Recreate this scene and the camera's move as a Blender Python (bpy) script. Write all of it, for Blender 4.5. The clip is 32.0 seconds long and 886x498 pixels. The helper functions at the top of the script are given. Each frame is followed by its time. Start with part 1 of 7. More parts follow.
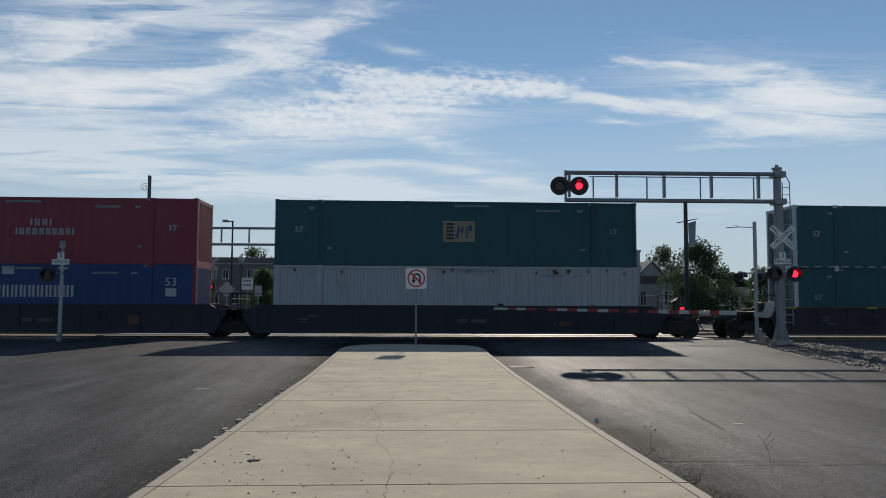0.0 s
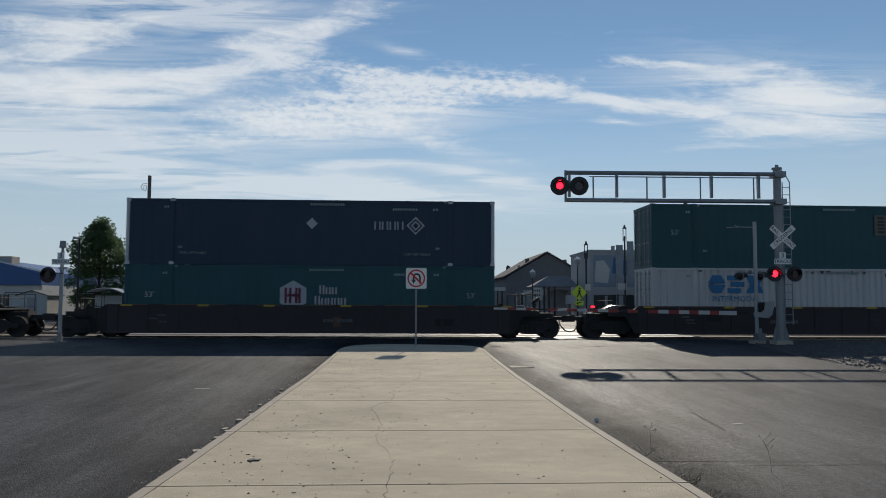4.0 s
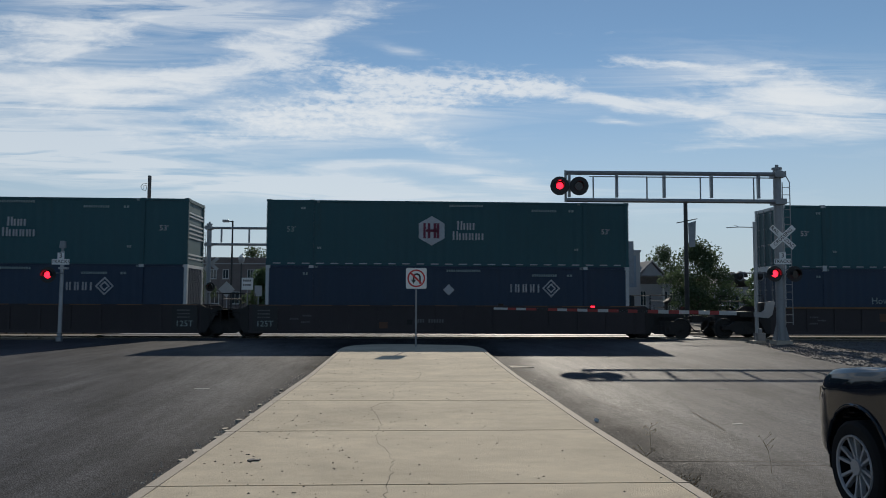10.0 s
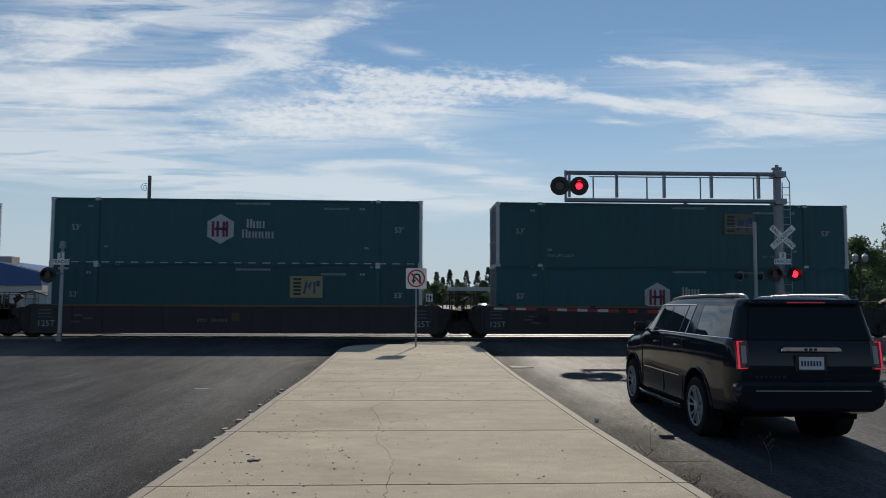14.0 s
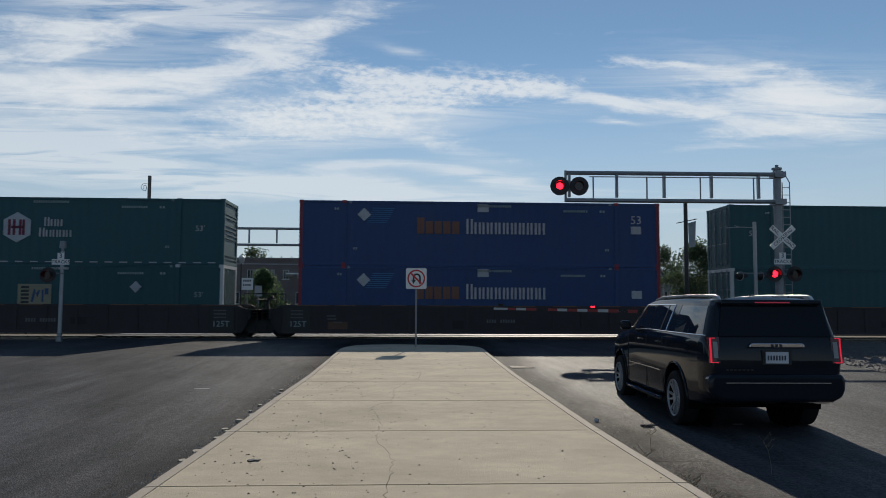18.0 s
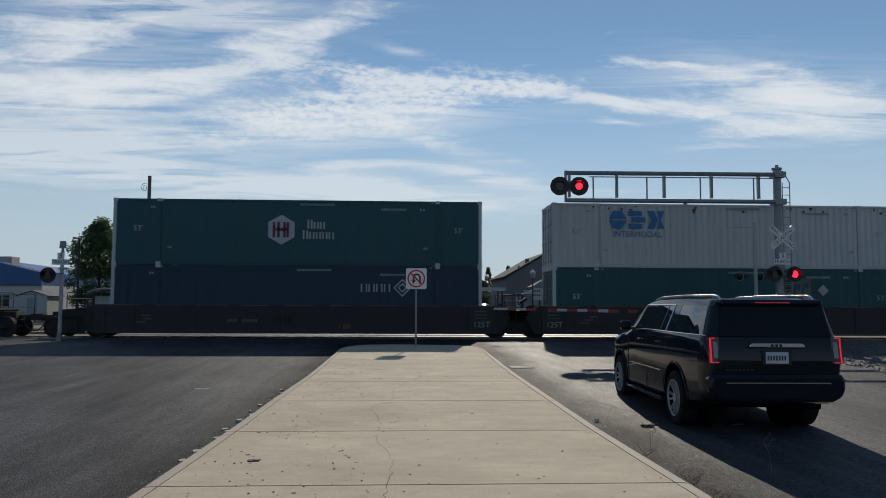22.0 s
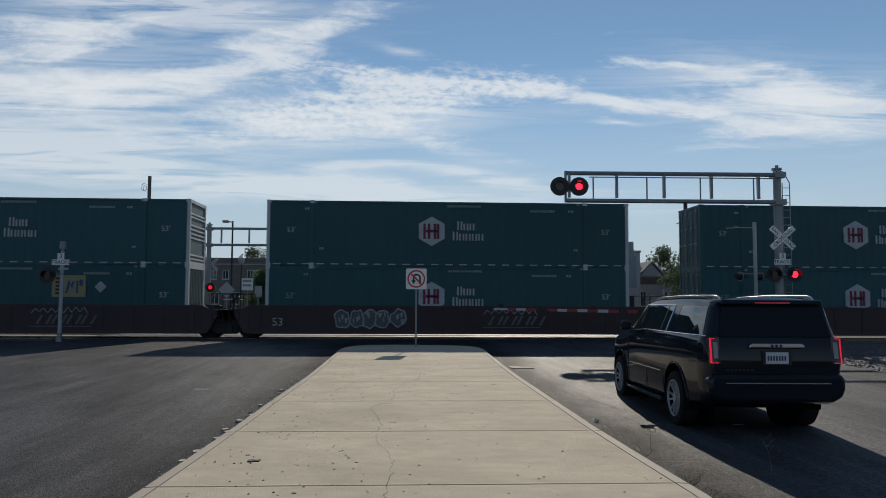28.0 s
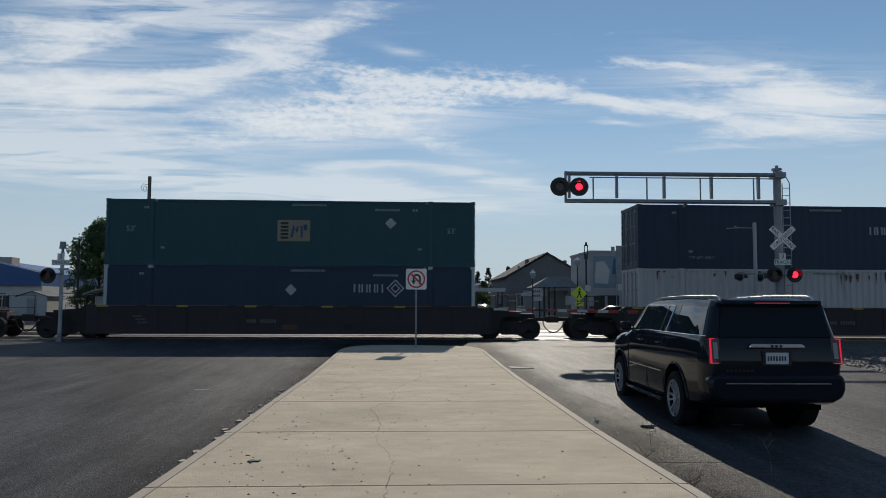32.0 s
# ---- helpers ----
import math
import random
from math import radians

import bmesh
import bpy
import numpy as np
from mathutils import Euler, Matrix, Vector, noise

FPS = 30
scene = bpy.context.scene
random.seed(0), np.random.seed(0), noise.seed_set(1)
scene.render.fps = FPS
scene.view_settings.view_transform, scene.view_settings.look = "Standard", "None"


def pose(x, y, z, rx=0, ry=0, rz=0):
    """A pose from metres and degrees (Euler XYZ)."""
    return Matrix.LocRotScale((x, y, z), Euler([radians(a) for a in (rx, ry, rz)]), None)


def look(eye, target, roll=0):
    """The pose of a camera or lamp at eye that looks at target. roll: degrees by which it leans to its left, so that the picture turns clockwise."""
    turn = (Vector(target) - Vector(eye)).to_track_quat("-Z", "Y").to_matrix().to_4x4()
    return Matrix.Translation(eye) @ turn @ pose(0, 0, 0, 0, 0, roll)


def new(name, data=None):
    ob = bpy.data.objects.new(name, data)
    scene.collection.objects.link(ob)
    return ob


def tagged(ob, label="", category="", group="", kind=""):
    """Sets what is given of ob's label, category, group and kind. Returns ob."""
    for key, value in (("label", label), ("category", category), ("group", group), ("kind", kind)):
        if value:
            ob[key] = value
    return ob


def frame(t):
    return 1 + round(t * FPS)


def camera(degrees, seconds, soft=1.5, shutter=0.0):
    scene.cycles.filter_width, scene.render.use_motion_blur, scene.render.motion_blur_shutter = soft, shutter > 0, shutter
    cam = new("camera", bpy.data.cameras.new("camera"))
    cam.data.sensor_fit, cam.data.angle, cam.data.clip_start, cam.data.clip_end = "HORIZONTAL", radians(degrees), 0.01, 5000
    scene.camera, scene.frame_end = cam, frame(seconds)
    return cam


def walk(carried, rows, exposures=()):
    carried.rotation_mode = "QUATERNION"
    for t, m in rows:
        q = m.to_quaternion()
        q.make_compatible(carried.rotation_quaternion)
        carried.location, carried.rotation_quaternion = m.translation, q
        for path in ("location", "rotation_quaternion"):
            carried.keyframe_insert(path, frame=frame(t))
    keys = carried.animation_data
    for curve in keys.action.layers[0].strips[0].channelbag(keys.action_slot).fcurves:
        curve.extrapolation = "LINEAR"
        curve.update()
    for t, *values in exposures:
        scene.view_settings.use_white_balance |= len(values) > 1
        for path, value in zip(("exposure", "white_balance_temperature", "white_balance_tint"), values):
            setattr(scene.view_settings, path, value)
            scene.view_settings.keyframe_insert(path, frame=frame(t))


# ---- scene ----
# Plan: x runs along the railway, y away from the viewer across it, z up; rail tops at z = 0.
cam = camera(60.74, 32.0, soft=0.95, shutter=0.12)
EYE = Vector((0.0, 0.0, 1.62))
HEADING, TILT, LEAN = 2.872, 3.986, 0.25


def view(tilt):
    way = Vector((math.sin(radians(HEADING)) * math.cos(radians(tilt)),
                  math.cos(radians(HEADING)) * math.cos(radians(tilt)), math.sin(radians(tilt))))
    return look(EYE, EYE + way * 10, LEAN)


walk(cam, [(0, view(TILT)), (8, view(TILT)), (16, view(TILT + 0.01)), (26, view(TILT + 0.03)), (32, view(TILT + 0.06))],
     exposures=[(0, 0.0), (32, 0.0)])

# ---- light ----
SUN_AZ, SUN_EL = 10.0, 28.2   # degrees right of the y axis, degrees above the ground


# clouds as bearing and height (tangents), half length, half width, slope in degrees, weight
# thin veils, then the thicker banks, then where the banks break into ripples
VEILS = [(-0.465, 0.26, 0.194, 0.0635, 0, 0.85), (-0.448, 0.191, 0.217, 0.0194, -7, 0.75), (-0.295, 0.153, 0.254, 0.0179, -3, 0.65), (-0.096, 0.152, 0.149, 0.0135, -9, 0.7), (0.53, 0.289, 0.172, 0.0448, -4, 0.75), (0.569, 0.245, 0.112, 0.0194, 0, 0.55), (-0.074, 0.24, 0.217, 0.0329, 6, 0.62), (-0.294, 0.385, 0.187, 0.0254, 0, 0.85), (0.214, 0.139, 0.247, 0.0179, 0, 0.45), (0.113, 0.168, 0.075, 0.009, -4, 0.85), (-0.059, 0.18, 0.067, 0.0067, 0, 0.7), (0.085, 0.198, 0.056, 0.0082, -4, 0.75), (0.429, 0.211, 0.034, 0.0045, 0, 0.6), (0.285, 0.247, 0.034, 0.003, 0, 0.6), (0.0, 0.335, 0.034, 0.0067, -8, 0.5)]
BANKS = [(-0.454, 0.349, 0.12, 0.0254, 8, 0.95), (-0.114, 0.368, 0.097, 0.0224, 16, 0.8), (-0.226, 0.35, 0.082, 0.0135, 8, 0.75), (-0.423, 0.283, 0.164, 0.0344, 4, 0.85), (-0.277, 0.293, 0.097, 0.0254, 14, 0.75), (-0.075, 0.307, 0.093, 0.0135, -7, 0.9), (-0.134, 0.246, 0.179, 0.0314, 10, 0.95), (0.1, 0.281, 0.112, 0.0194, 9, 0.88), (0.269, 0.274, 0.101, 0.012, -4, 1.0), (0.399, 0.266, 0.067, 0.009, -14, 0.8), (0.348, 0.327, 0.071, 0.006, -5, 0.9), (0.538, 0.293, 0.135, 0.0344, -4, 0.95), (0.465, 0.238, 0.082, 0.0135, 8, 0.8), (0.054, 0.215, 0.075, 0.0112, -10, 0.75), (-0.358, 0.324, 0.09, 0.012, 6, -0.75), (-0.29, 0.261, 0.09, 0.0067, 10, -0.45)]
RIPPLES = [(-0.12, 0.254, 0.127, 0.0284, 8, 0.9), (0.107, 0.285, 0.105, 0.0194, 8, 1.0), (-0.075, 0.309, 0.09, 0.0135, -6, 0.6)]
SKY_TINT, CLOUD, SKY_STRENGTH = (0.90, 1.0, 0.99, 1), (9.8, 10.2, 10.5, 1), 0.078
HAZE = (5.6, 6.6, 7.6, 1)


def build_light():
    sun = new("sun", bpy.data.lights.new("sun", "SUN"))
    sun.data.energy, sun.data.angle, sun.data.color = 3.3, radians(0.6), (1.0, 0.91, 0.77)
    a, e = radians(SUN_AZ), radians(SUN_EL)
    way = Vector((math.sin(a) * math.cos(e), math.cos(a) * math.cos(e), math.sin(e)))
    sun.matrix_world = look(way * 60, (0, 0, 0))
    w = bpy.data.worlds.new("sky")
    scene.world = w
    w.use_nodes = True
    nt = w.node_tree
    nt.nodes.clear()
    N = lambda kind, **kw: _node(nt, kind, kw)
    sky = N("ShaderNodeTexSky", sky_type="NISHITA", sun_disc=False)
    sky.sun_elevation, sky.sun_rotation = e, a
    sky.air_density, sky.dust_density, sky.ozone_density = 0.9, 0.0, 2.2
    tc = N("ShaderNodeTexCoord")
    sep = N("ShaderNodeSeparateXYZ")
    nt.links.new(tc.outputs["Generated"], sep.inputs[0])
    # thin clouds: streaks and banks laid out over the southern sky, broken up by noise
    ahead = _math(nt, "MAXIMUM", sep.outputs["Y"], 0.05)
    u0, v0 = _math(nt, "DIVIDE", sep.outputs["X"], ahead), _math(nt, "DIVIDE", sep.outputs["Z"], ahead)
    comb = N("ShaderNodeCombineXYZ")
    nt.links.new(u0, comb.inputs[0]); nt.links.new(v0, comb.inputs[1])

    def cloud_noise(scale, rot, **kw):
        mp = N("ShaderNodeMapping")
        mp.inputs["Scale"].default_value, mp.inputs["Rotation"].default_value = scale, (0, 0, rot)
        nz = N("ShaderNodeTexNoise"); _set(nz, **kw)
        nt.links.new(comb.outputs[0], mp.inputs[0]); nt.links.new(mp.outputs[0], nz.inputs["Vector"])
        return nz
    warp = cloud_noise((5, 14, 1), 0.1, Scale=1.0, Detail=5.0, Roughness=0.6)
    ws = N("ShaderNodeSeparateXYZ")
    nt.links.new(warp.outputs["Color"], ws.inputs[0])
    u = _math(nt, "ADD", u0, _math(nt, "MULTIPLY", _math(nt, "SUBTRACT", ws.outputs[0], 0.5), 0.16))
    v = _math(nt, "ADD", v0, _math(nt, "MULTIPLY", _math(nt, "SUBTRACT", ws.outputs[1], 0.5), 0.045))

    def spread(blobs):
        total = None
        for cu, cv, su, sv, ang, amp in blobs:
            c, s = math.cos(radians(ang)), math.sin(radians(ang))
            du, dv = _math(nt, "SUBTRACT", u, cu), _math(nt, "SUBTRACT", v, cv)
            p = _math(nt, "DIVIDE", _math(nt, "ADD", _math(nt, "MULTIPLY", du, c), _math(nt, "MULTIPLY", dv, s)), su)
            q = _math(nt, "DIVIDE", _math(nt, "SUBTRACT", _math(nt, "MULTIPLY", dv, c), _math(nt, "MULTIPLY", du, s)), sv)
            far = _math(nt, "ADD", _math(nt, "MULTIPLY", p, p), _math(nt, "MULTIPLY", q, q))
            g = _math(nt, "MULTIPLY", _math(nt, "EXPONENT", _math(nt, "MULTIPLY", far, -0.8), 0.0), amp)
            total = g if total is None else _math(nt, "ADD", total, g)
        return total

    def swing(tex, gain):
        return _math(nt, "MULTIPLY", _math(nt, "SUBTRACT", tex.outputs["Fac"], 0.5), gain)
    streaks = cloud_noise((9, 42, 1), 0.14, Scale=1.0, Detail=8.0, Roughness=0.62, Distortion=0.6)
    long_streaks = cloud_noise((4, 46, 1), -0.06, Scale=1.0, Detail=7.0, Roughness=0.6, Distortion=0.9)
    ripple = cloud_noise((75, 150, 1), 0.5, Scale=1.0, Detail=3.0, Roughness=0.6, Distortion=0.3)
    rough_zone = _math(nt, "ADD", _math(nt, "MULTIPLY", spread(RIPPLES), 1.3), 0.35)
    t1 = _math(nt, "ADD", _math(nt, "MINIMUM", spread(BANKS), 0.9), swing(streaks, 1.9))
    t1 = _math(nt, "ADD", t1, _math(nt, "MULTIPLY", swing(ripple, 1.0), rough_zone))
    ramp = N("ShaderNodeMapRange"); _set(ramp, **{"From Min": 0.25, "From Max": 1.15, "To Min": 0.0, "To Max": 0.78})
    ramp.interpolation_type = "SMOOTHSTEP"
    nt.links.new(t1, ramp.inputs["Value"])
    thin = _math(nt, "MULTIPLY", spread(VEILS), _math(nt, "ADD", swing(long_streaks, 3.6), 0.58))
    thin = _math(nt, "MINIMUM", _math(nt, "MAXIMUM", thin, 0.03), 0.58)
    clear = _math(nt, "MULTIPLY", _math(nt, "SUBTRACT", 1.0, ramp.outputs["Result"]), _math(nt, "SUBTRACT", 1.0, thin))
    cover = _math(nt, "SUBTRACT", 1.0, clear)
    tint = N("ShaderNodeMix", data_type="RGBA", blend_type="MULTIPLY")
    tint.inputs["Factor"].default_value = 1.0
    nt.links.new(sky.outputs[0], tint.inputs["A"])
    tint.inputs["B"].default_value = SKY_TINT
    # bright haze low over the horizon
    low = N("ShaderNodeMapRange"); _set(low, **{"From Min": 0.0, "From Max": 0.33, "To Min": 0.9, "To Max": 0.0})
    low.interpolation_type = "SMOOTHSTEP"
    nt.links.new(sep.outputs["Z"], low.inputs["Value"])
    hz = N("ShaderNodeMix", data_type="RGBA")
    nt.links.new(low.outputs["Result"], hz.inputs["Factor"])
    nt.links.new(tint.outputs["Result"], hz.inputs["A"])
    hz.inputs["B"].default_value = HAZE
    mix = N("ShaderNodeMix", data_type="RGBA")
    nt.links.new(cover, mix.inputs["Factor"])
    nt.links.new(hz.outputs["Result"], mix.inputs["A"])
    mix.inputs["B"].default_value = CLOUD
    bg = N("ShaderNodeBackground"); bg.inputs["Strength"].default_value = SKY_STRENGTH
    nt.links.new(mix.outputs["Result"], bg.inputs["Color"])
    out = N("ShaderNodeOutputWorld")
    nt.links.new(bg.outputs[0], out.inputs[0])


def _node(nt, kind, kw):
    n = nt.nodes.new(kind)
    for k, val in kw.items():
        setattr(n, k, val)
    return n


def _set(n, **kw):
    for k, val in kw.items():
        n.inputs[k].default_value = val


def _math(nt, op, a, b):
    n = nt.nodes.new("ShaderNodeMath")
    n.operation = op
    for i, val in enumerate((a, b)):
        if isinstance(val, (int, float)):
            n.inputs[i].default_value = val
        else:
            nt.links.new(val, n.inputs[i])
    return n.outputs[0]


build_light()

# ---- materials ----
MATS = {}


def mat(name, color, rough=0.6, metal=0.0, var=0.15, scale=6.0, fine=60.0, bump=0.0, stain=None, stain_at=0.6,
        emit=0.0, spec=0.5, coat=0.0, streak=1.0, rvar=0.1, rand=0.0, glass=False, grain=1.6, leaf=False):
    """A painted, mineral or metal surface: base colour broken up at two scales, stains, bump."""
    if name in MATS:
        return MATS[name]
    m = bpy.data.materials.new(name)
    m.use_nodes = True
    nt = m.node_tree
    b = nt.nodes["Principled BSDF"]
    b.inputs["Roughness"].default_value, b.inputs["Metallic"].default_value = rough, metal
    b.inputs["Specular IOR Level"].default_value = spec
    b.inputs["Coat Weight"].default_value = coat
    if glass:
        b.inputs["Base Color"].default_value = (*color, 1)
        b.inputs["Transmission Weight"].default_value = 1.0
        b.inputs["IOR"].default_value = 1.1
        MATS[name] = m
        return m
    tc = nt.nodes.new("ShaderNodeTexCoord")
    mp = nt.nodes.new("ShaderNodeMapping")
    mp.inputs["Scale"].default_value = (1, 1, streak)
    nt.links.new(tc.outputs["Object"], mp.inputs[0])
    n1 = nt.nodes.new("ShaderNodeTexNoise"); _set(n1, Scale=scale, Detail=5.0, Roughness=0.6)
    n2 = nt.nodes.new("ShaderNodeTexNoise"); _set(n2, Scale=fine, Detail=3.0, Roughness=0.6)
    nt.links.new(mp.outputs[0], n1.inputs["Vector"]); nt.links.new(mp.outputs[0], n2.inputs["Vector"])
    val = _math(nt, "ADD", _math(nt, "MULTIPLY", _math(nt, "SUBTRACT", n1.outputs["Fac"], 0.5), var * 2.4),
                _math(nt, "MULTIPLY", _math(nt, "SUBTRACT", n2.outputs["Fac"], 0.5), var * grain))
    if rand:
        oi = nt.nodes.new("ShaderNodeObjectInfo")
        val = _math(nt, "ADD", val, _math(nt, "MULTIPLY", _math(nt, "SUBTRACT", oi.outputs["Random"], 0.5), rand))
    hsv = nt.nodes.new("ShaderNodeHueSaturation")
    hsv.inputs["Color"].default_value = (*color, 1)
    nt.links.new(_math(nt, "ADD", val, 1.0), hsv.inputs["Value"])
    col = hsv.outputs[0]
    if stain:
        n3 = nt.nodes.new("ShaderNodeTexNoise"); _set(n3, Scale=scale * 0.6, Detail=7.0, Roughness=0.68, Distortion=0.4)
        nt.links.new(mp.outputs[0], n3.inputs["Vector"])
        r = nt.nodes.new("ShaderNodeMapRange"); _set(r, **{"From Min": stain_at, "From Max": stain_at + 0.14, "To Max": 0.8})
        nt.links.new(n3.outputs["Fac"], r.inputs["Value"])
        mx = nt.nodes.new("ShaderNodeMix"); mx.data_type = "RGBA"
        nt.links.new(r.outputs[0], mx.inputs["Factor"]); nt.links.new(col, mx.inputs["A"])
        mx.inputs["B"].default_value = (*stain, 1)
        col = mx.outputs["Result"]
    nt.links.new(col, b.inputs["Base Color"])
    if rvar:
        nt.links.new(_math(nt, "ADD", _math(nt, "MULTIPLY", _math(nt, "SUBTRACT", n1.outputs["Fac"], 0.5), rvar * 2), rough), b.inputs["Roughness"])
    if bump:
        bn = nt.nodes.new("ShaderNodeBump"); _set(bn, Strength=min(1.0, bump), Distance=0.01)
        nt.links.new(n2.outputs["Fac"], bn.inputs["Height"]); nt.links.new(bn.outputs[0], b.inputs["Normal"])
    if emit:
        b.inputs["Emission Color"].default_value = (*color, 1)
        b.inputs["Emission Strength"].default_value = emit
    if leaf:
        tl = nt.nodes.new("ShaderNodeBsdfTranslucent")
        nt.links.new(col, tl.inputs["Color"])
        ms = nt.nodes.new("ShaderNodeMixShader")
        ms.inputs[0].default_value = 0.5
        nt.links.new(b.outputs[0], ms.inputs[1]); nt.links.new(tl.outputs[0], ms.inputs[2])
        nt.links.new(ms.outputs[0], nt.nodes["Material Output"].inputs["Surface"])
    MATS[name] = m
    return m




def asphalt():
    """Worn asphalt: stones and binder, patchy wear, polished wheel paths, a darker, duller strip along the kerb."""
    m = bpy.data.materials.new("asphalt")
    m.use_nodes = True
    nt = m.node_tree
    b = nt.nodes["Principled BSDF"]
    tc = nt.nodes.new("ShaderNodeTexCoord")
    pos = tc.outputs["Object"]
    sep = nt.nodes.new("ShaderNodeSeparateXYZ")
    nt.links.new(pos, sep.inputs[0])

    def noise_at(scale, detail=4.0, rough=0.6, stretch=(1, 1, 1)):
        mp = nt.nodes.new("ShaderNodeMapping")
        mp.inputs["Scale"].default_value = stretch
        nt.links.new(pos, mp.inputs[0])
        n = nt.nodes.new("ShaderNodeTexNoise"); _set(n, Scale=scale, Detail=detail, Roughness=rough)
        nt.links.new(mp.outputs[0], n.inputs["Vector"])
        return n.outputs["Fac"]

    def ranged(val, lo, hi, a, c):
        r = nt.nodes.new("ShaderNodeMapRange"); _set(r, **{"From Min": lo, "From Max": hi, "To Min": a, "To Max": c})
        nt.links.new(val, r.inputs["Value"])
        return r.outputs[0]
    vor = nt.nodes.new("ShaderNodeTexVoronoi"); _set(vor, Scale=52.0)
    nt.links.new(pos, vor.inputs["Vector"])
    stones = nt.nodes.new("ShaderNodeSeparateColor")
    nt.links.new(vor.outputs["Color"], stones.inputs[0])
    grain = _math(nt, "ADD", ranged(stones.outputs[0], 0.0, 1.0, 0.55, 1.45), ranged(noise_at(14.0), 0.3, 0.7, -0.3, 0.3))
    patchy = ranged(noise_at(0.35, 6.0, 0.65, (1.0, 0.45, 1)), 0.32, 0.68, 0.62, 1.35)
    wear = _math(nt, "MULTIPLY", ranged(noise_at(1.1, 5.0, 0.65, (1.6, 0.25, 1)), 0.35, 0.7, 0.72, 1.3), ranged(noise_at(1.0, 6.0, 0.7, (5.0, 0.35, 1)), 0.35, 0.72, 0.82, 1.35))
    wear = _math(nt, "MULTIPLY", wear, ranged(noise_at(17.0, 2.0, 0.5), 0.70, 0.76, 1.0, 2.4))
    edge = _math(nt, "ADD", sep.outputs["X"], _math(nt, "MULTIPLY", _math(nt, "SUBTRACT", noise_at(0.8), 0.5), 0.9))
    near = ranged(edge, 3.05, 3.75, 0.0, 1.0)
    west = ranged(edge, -3.2, -2.3, 1.0, 0.0)
    lane = _math(nt, "MAXIMUM", near, west)
    val = _math(nt, "MULTIPLY", _math(nt, "MULTIPLY", grain, patchy), _math(nt, "MULTIPLY", wear, _math(nt, "ADD", _math(nt, "MULTIPLY", lane, 0.42), 0.58)))
    hsv = nt.nodes.new("ShaderNodeHueSaturation")
    hsv.inputs["Color"].default_value = (0.052, 0.0525, 0.057, 1)
    nt.links.new(val, hsv.inputs["Value"])
    nt.links.new(hsv.outputs[0], b.inputs["Base Color"])
    nt.links.new(_math(nt, "ADD", ranged(stones.outputs[1], 0, 1, 0.62, 0.88), _math(nt, "MULTIPLY", lane, -0.04)), b.inputs["Roughness"])
    nt.links.new(_math(nt, "MULTIPLY", _math(nt, "ADD", _math(nt, "MULTIPLY", lane, 0.10), 0.055), patchy), b.inputs["Specular IOR Level"])
    bump = nt.nodes.new("ShaderNodeBump"); _set(bump, Strength=0.55, Distance=0.008)
    nt.links.new(vor.outputs["Distance"], bump.inputs["Height"])
    nt.links.new(bump.outputs[0], b.inputs["Normal"])
    return m


M_ASPHALT = asphalt()


def concrete():
    """Broom-finished pale concrete: slab-to-slab tone, blotches, streaks across, fine grit and dark specks."""
    m = bpy.data.materials.new("pale_concrete")
    m.use_nodes = True
    nt = m.node_tree
    b = nt.nodes["Principled BSDF"]
    tc = nt.nodes.new("ShaderNodeTexCoord")

    def noise_at(scale, detail=4.0, rough=0.6, stretch=(1, 1, 1), lo=0.3, hi=0.7, a=0.0, c=1.0):
        mp = nt.nodes.new("ShaderNodeMapping")
        mp.inputs["Scale"].default_value = stretch
        nt.links.new(tc.outputs["Object"], mp.inputs[0])
        n = nt.nodes.new("ShaderNodeTexNoise"); _set(n, Scale=scale, Detail=detail, Roughness=rough)
        nt.links.new(mp.outputs[0], n.inputs["Vector"])
        r = nt.nodes.new("ShaderNodeMapRange"); _set(r, **{"From Min": lo, "From Max": hi, "To Min": a, "To Max": c})
        nt.links.new(n.outputs["Fac"], r.inputs["Value"])
        return r.outputs[0]
    oi = nt.nodes.new("ShaderNodeObjectInfo")
    tone = _math(nt, "ADD", _math(nt, "MULTIPLY", oi.outputs["Random"], 0.12), 0.94)
    val = _math(nt, "MULTIPLY", tone, noise_at(0.55, 5.0, 0.65, (1, 1.4, 1), a=0.84, c=1.15))
    val = _math(nt, "MULTIPLY", val, noise_at(3.2, 6.0, 0.7, (0.8, 1.3, 1), a=0.92, c=1.08))
    val = _math(nt, "MULTIPLY", val, noise_at(85.0, 2.0, 0.7, a=0.82, c=1.17))
    val = _math(nt, "MULTIPLY", val, noise_at(26.0, 2.0, 0.5, lo=0.68, hi=0.74, a=1.0, c=0.62))
    val = _math(nt, "MULTIPLY", val, noise_at(1.3, 7.0, 0.72, lo=0.60, hi=0.74, a=1.0, c=0.74))
    hsv = nt.nodes.new("ShaderNodeHueSaturation")
    hsv.inputs["Color"].default_value = (0.53, 0.457, 0.343, 1)
    nt.links.new(val, hsv.inputs["Value"])
    nt.links.new(hsv.outputs[0], b.inputs["Base Color"])
    b.inputs["Roughness"].default_value, b.inputs["Specular IOR Level"].default_value = 0.88, 0.25
    bump = nt.nodes.new("ShaderNodeBump"); _set(bump, Strength=0.5, Distance=0.008)
    nt.links.new(noise_at(70.0, 3.0, 0.7), bump.inputs["Height"])
    nt.links.new(bump.outputs[0], b.inputs["Normal"])
    return m


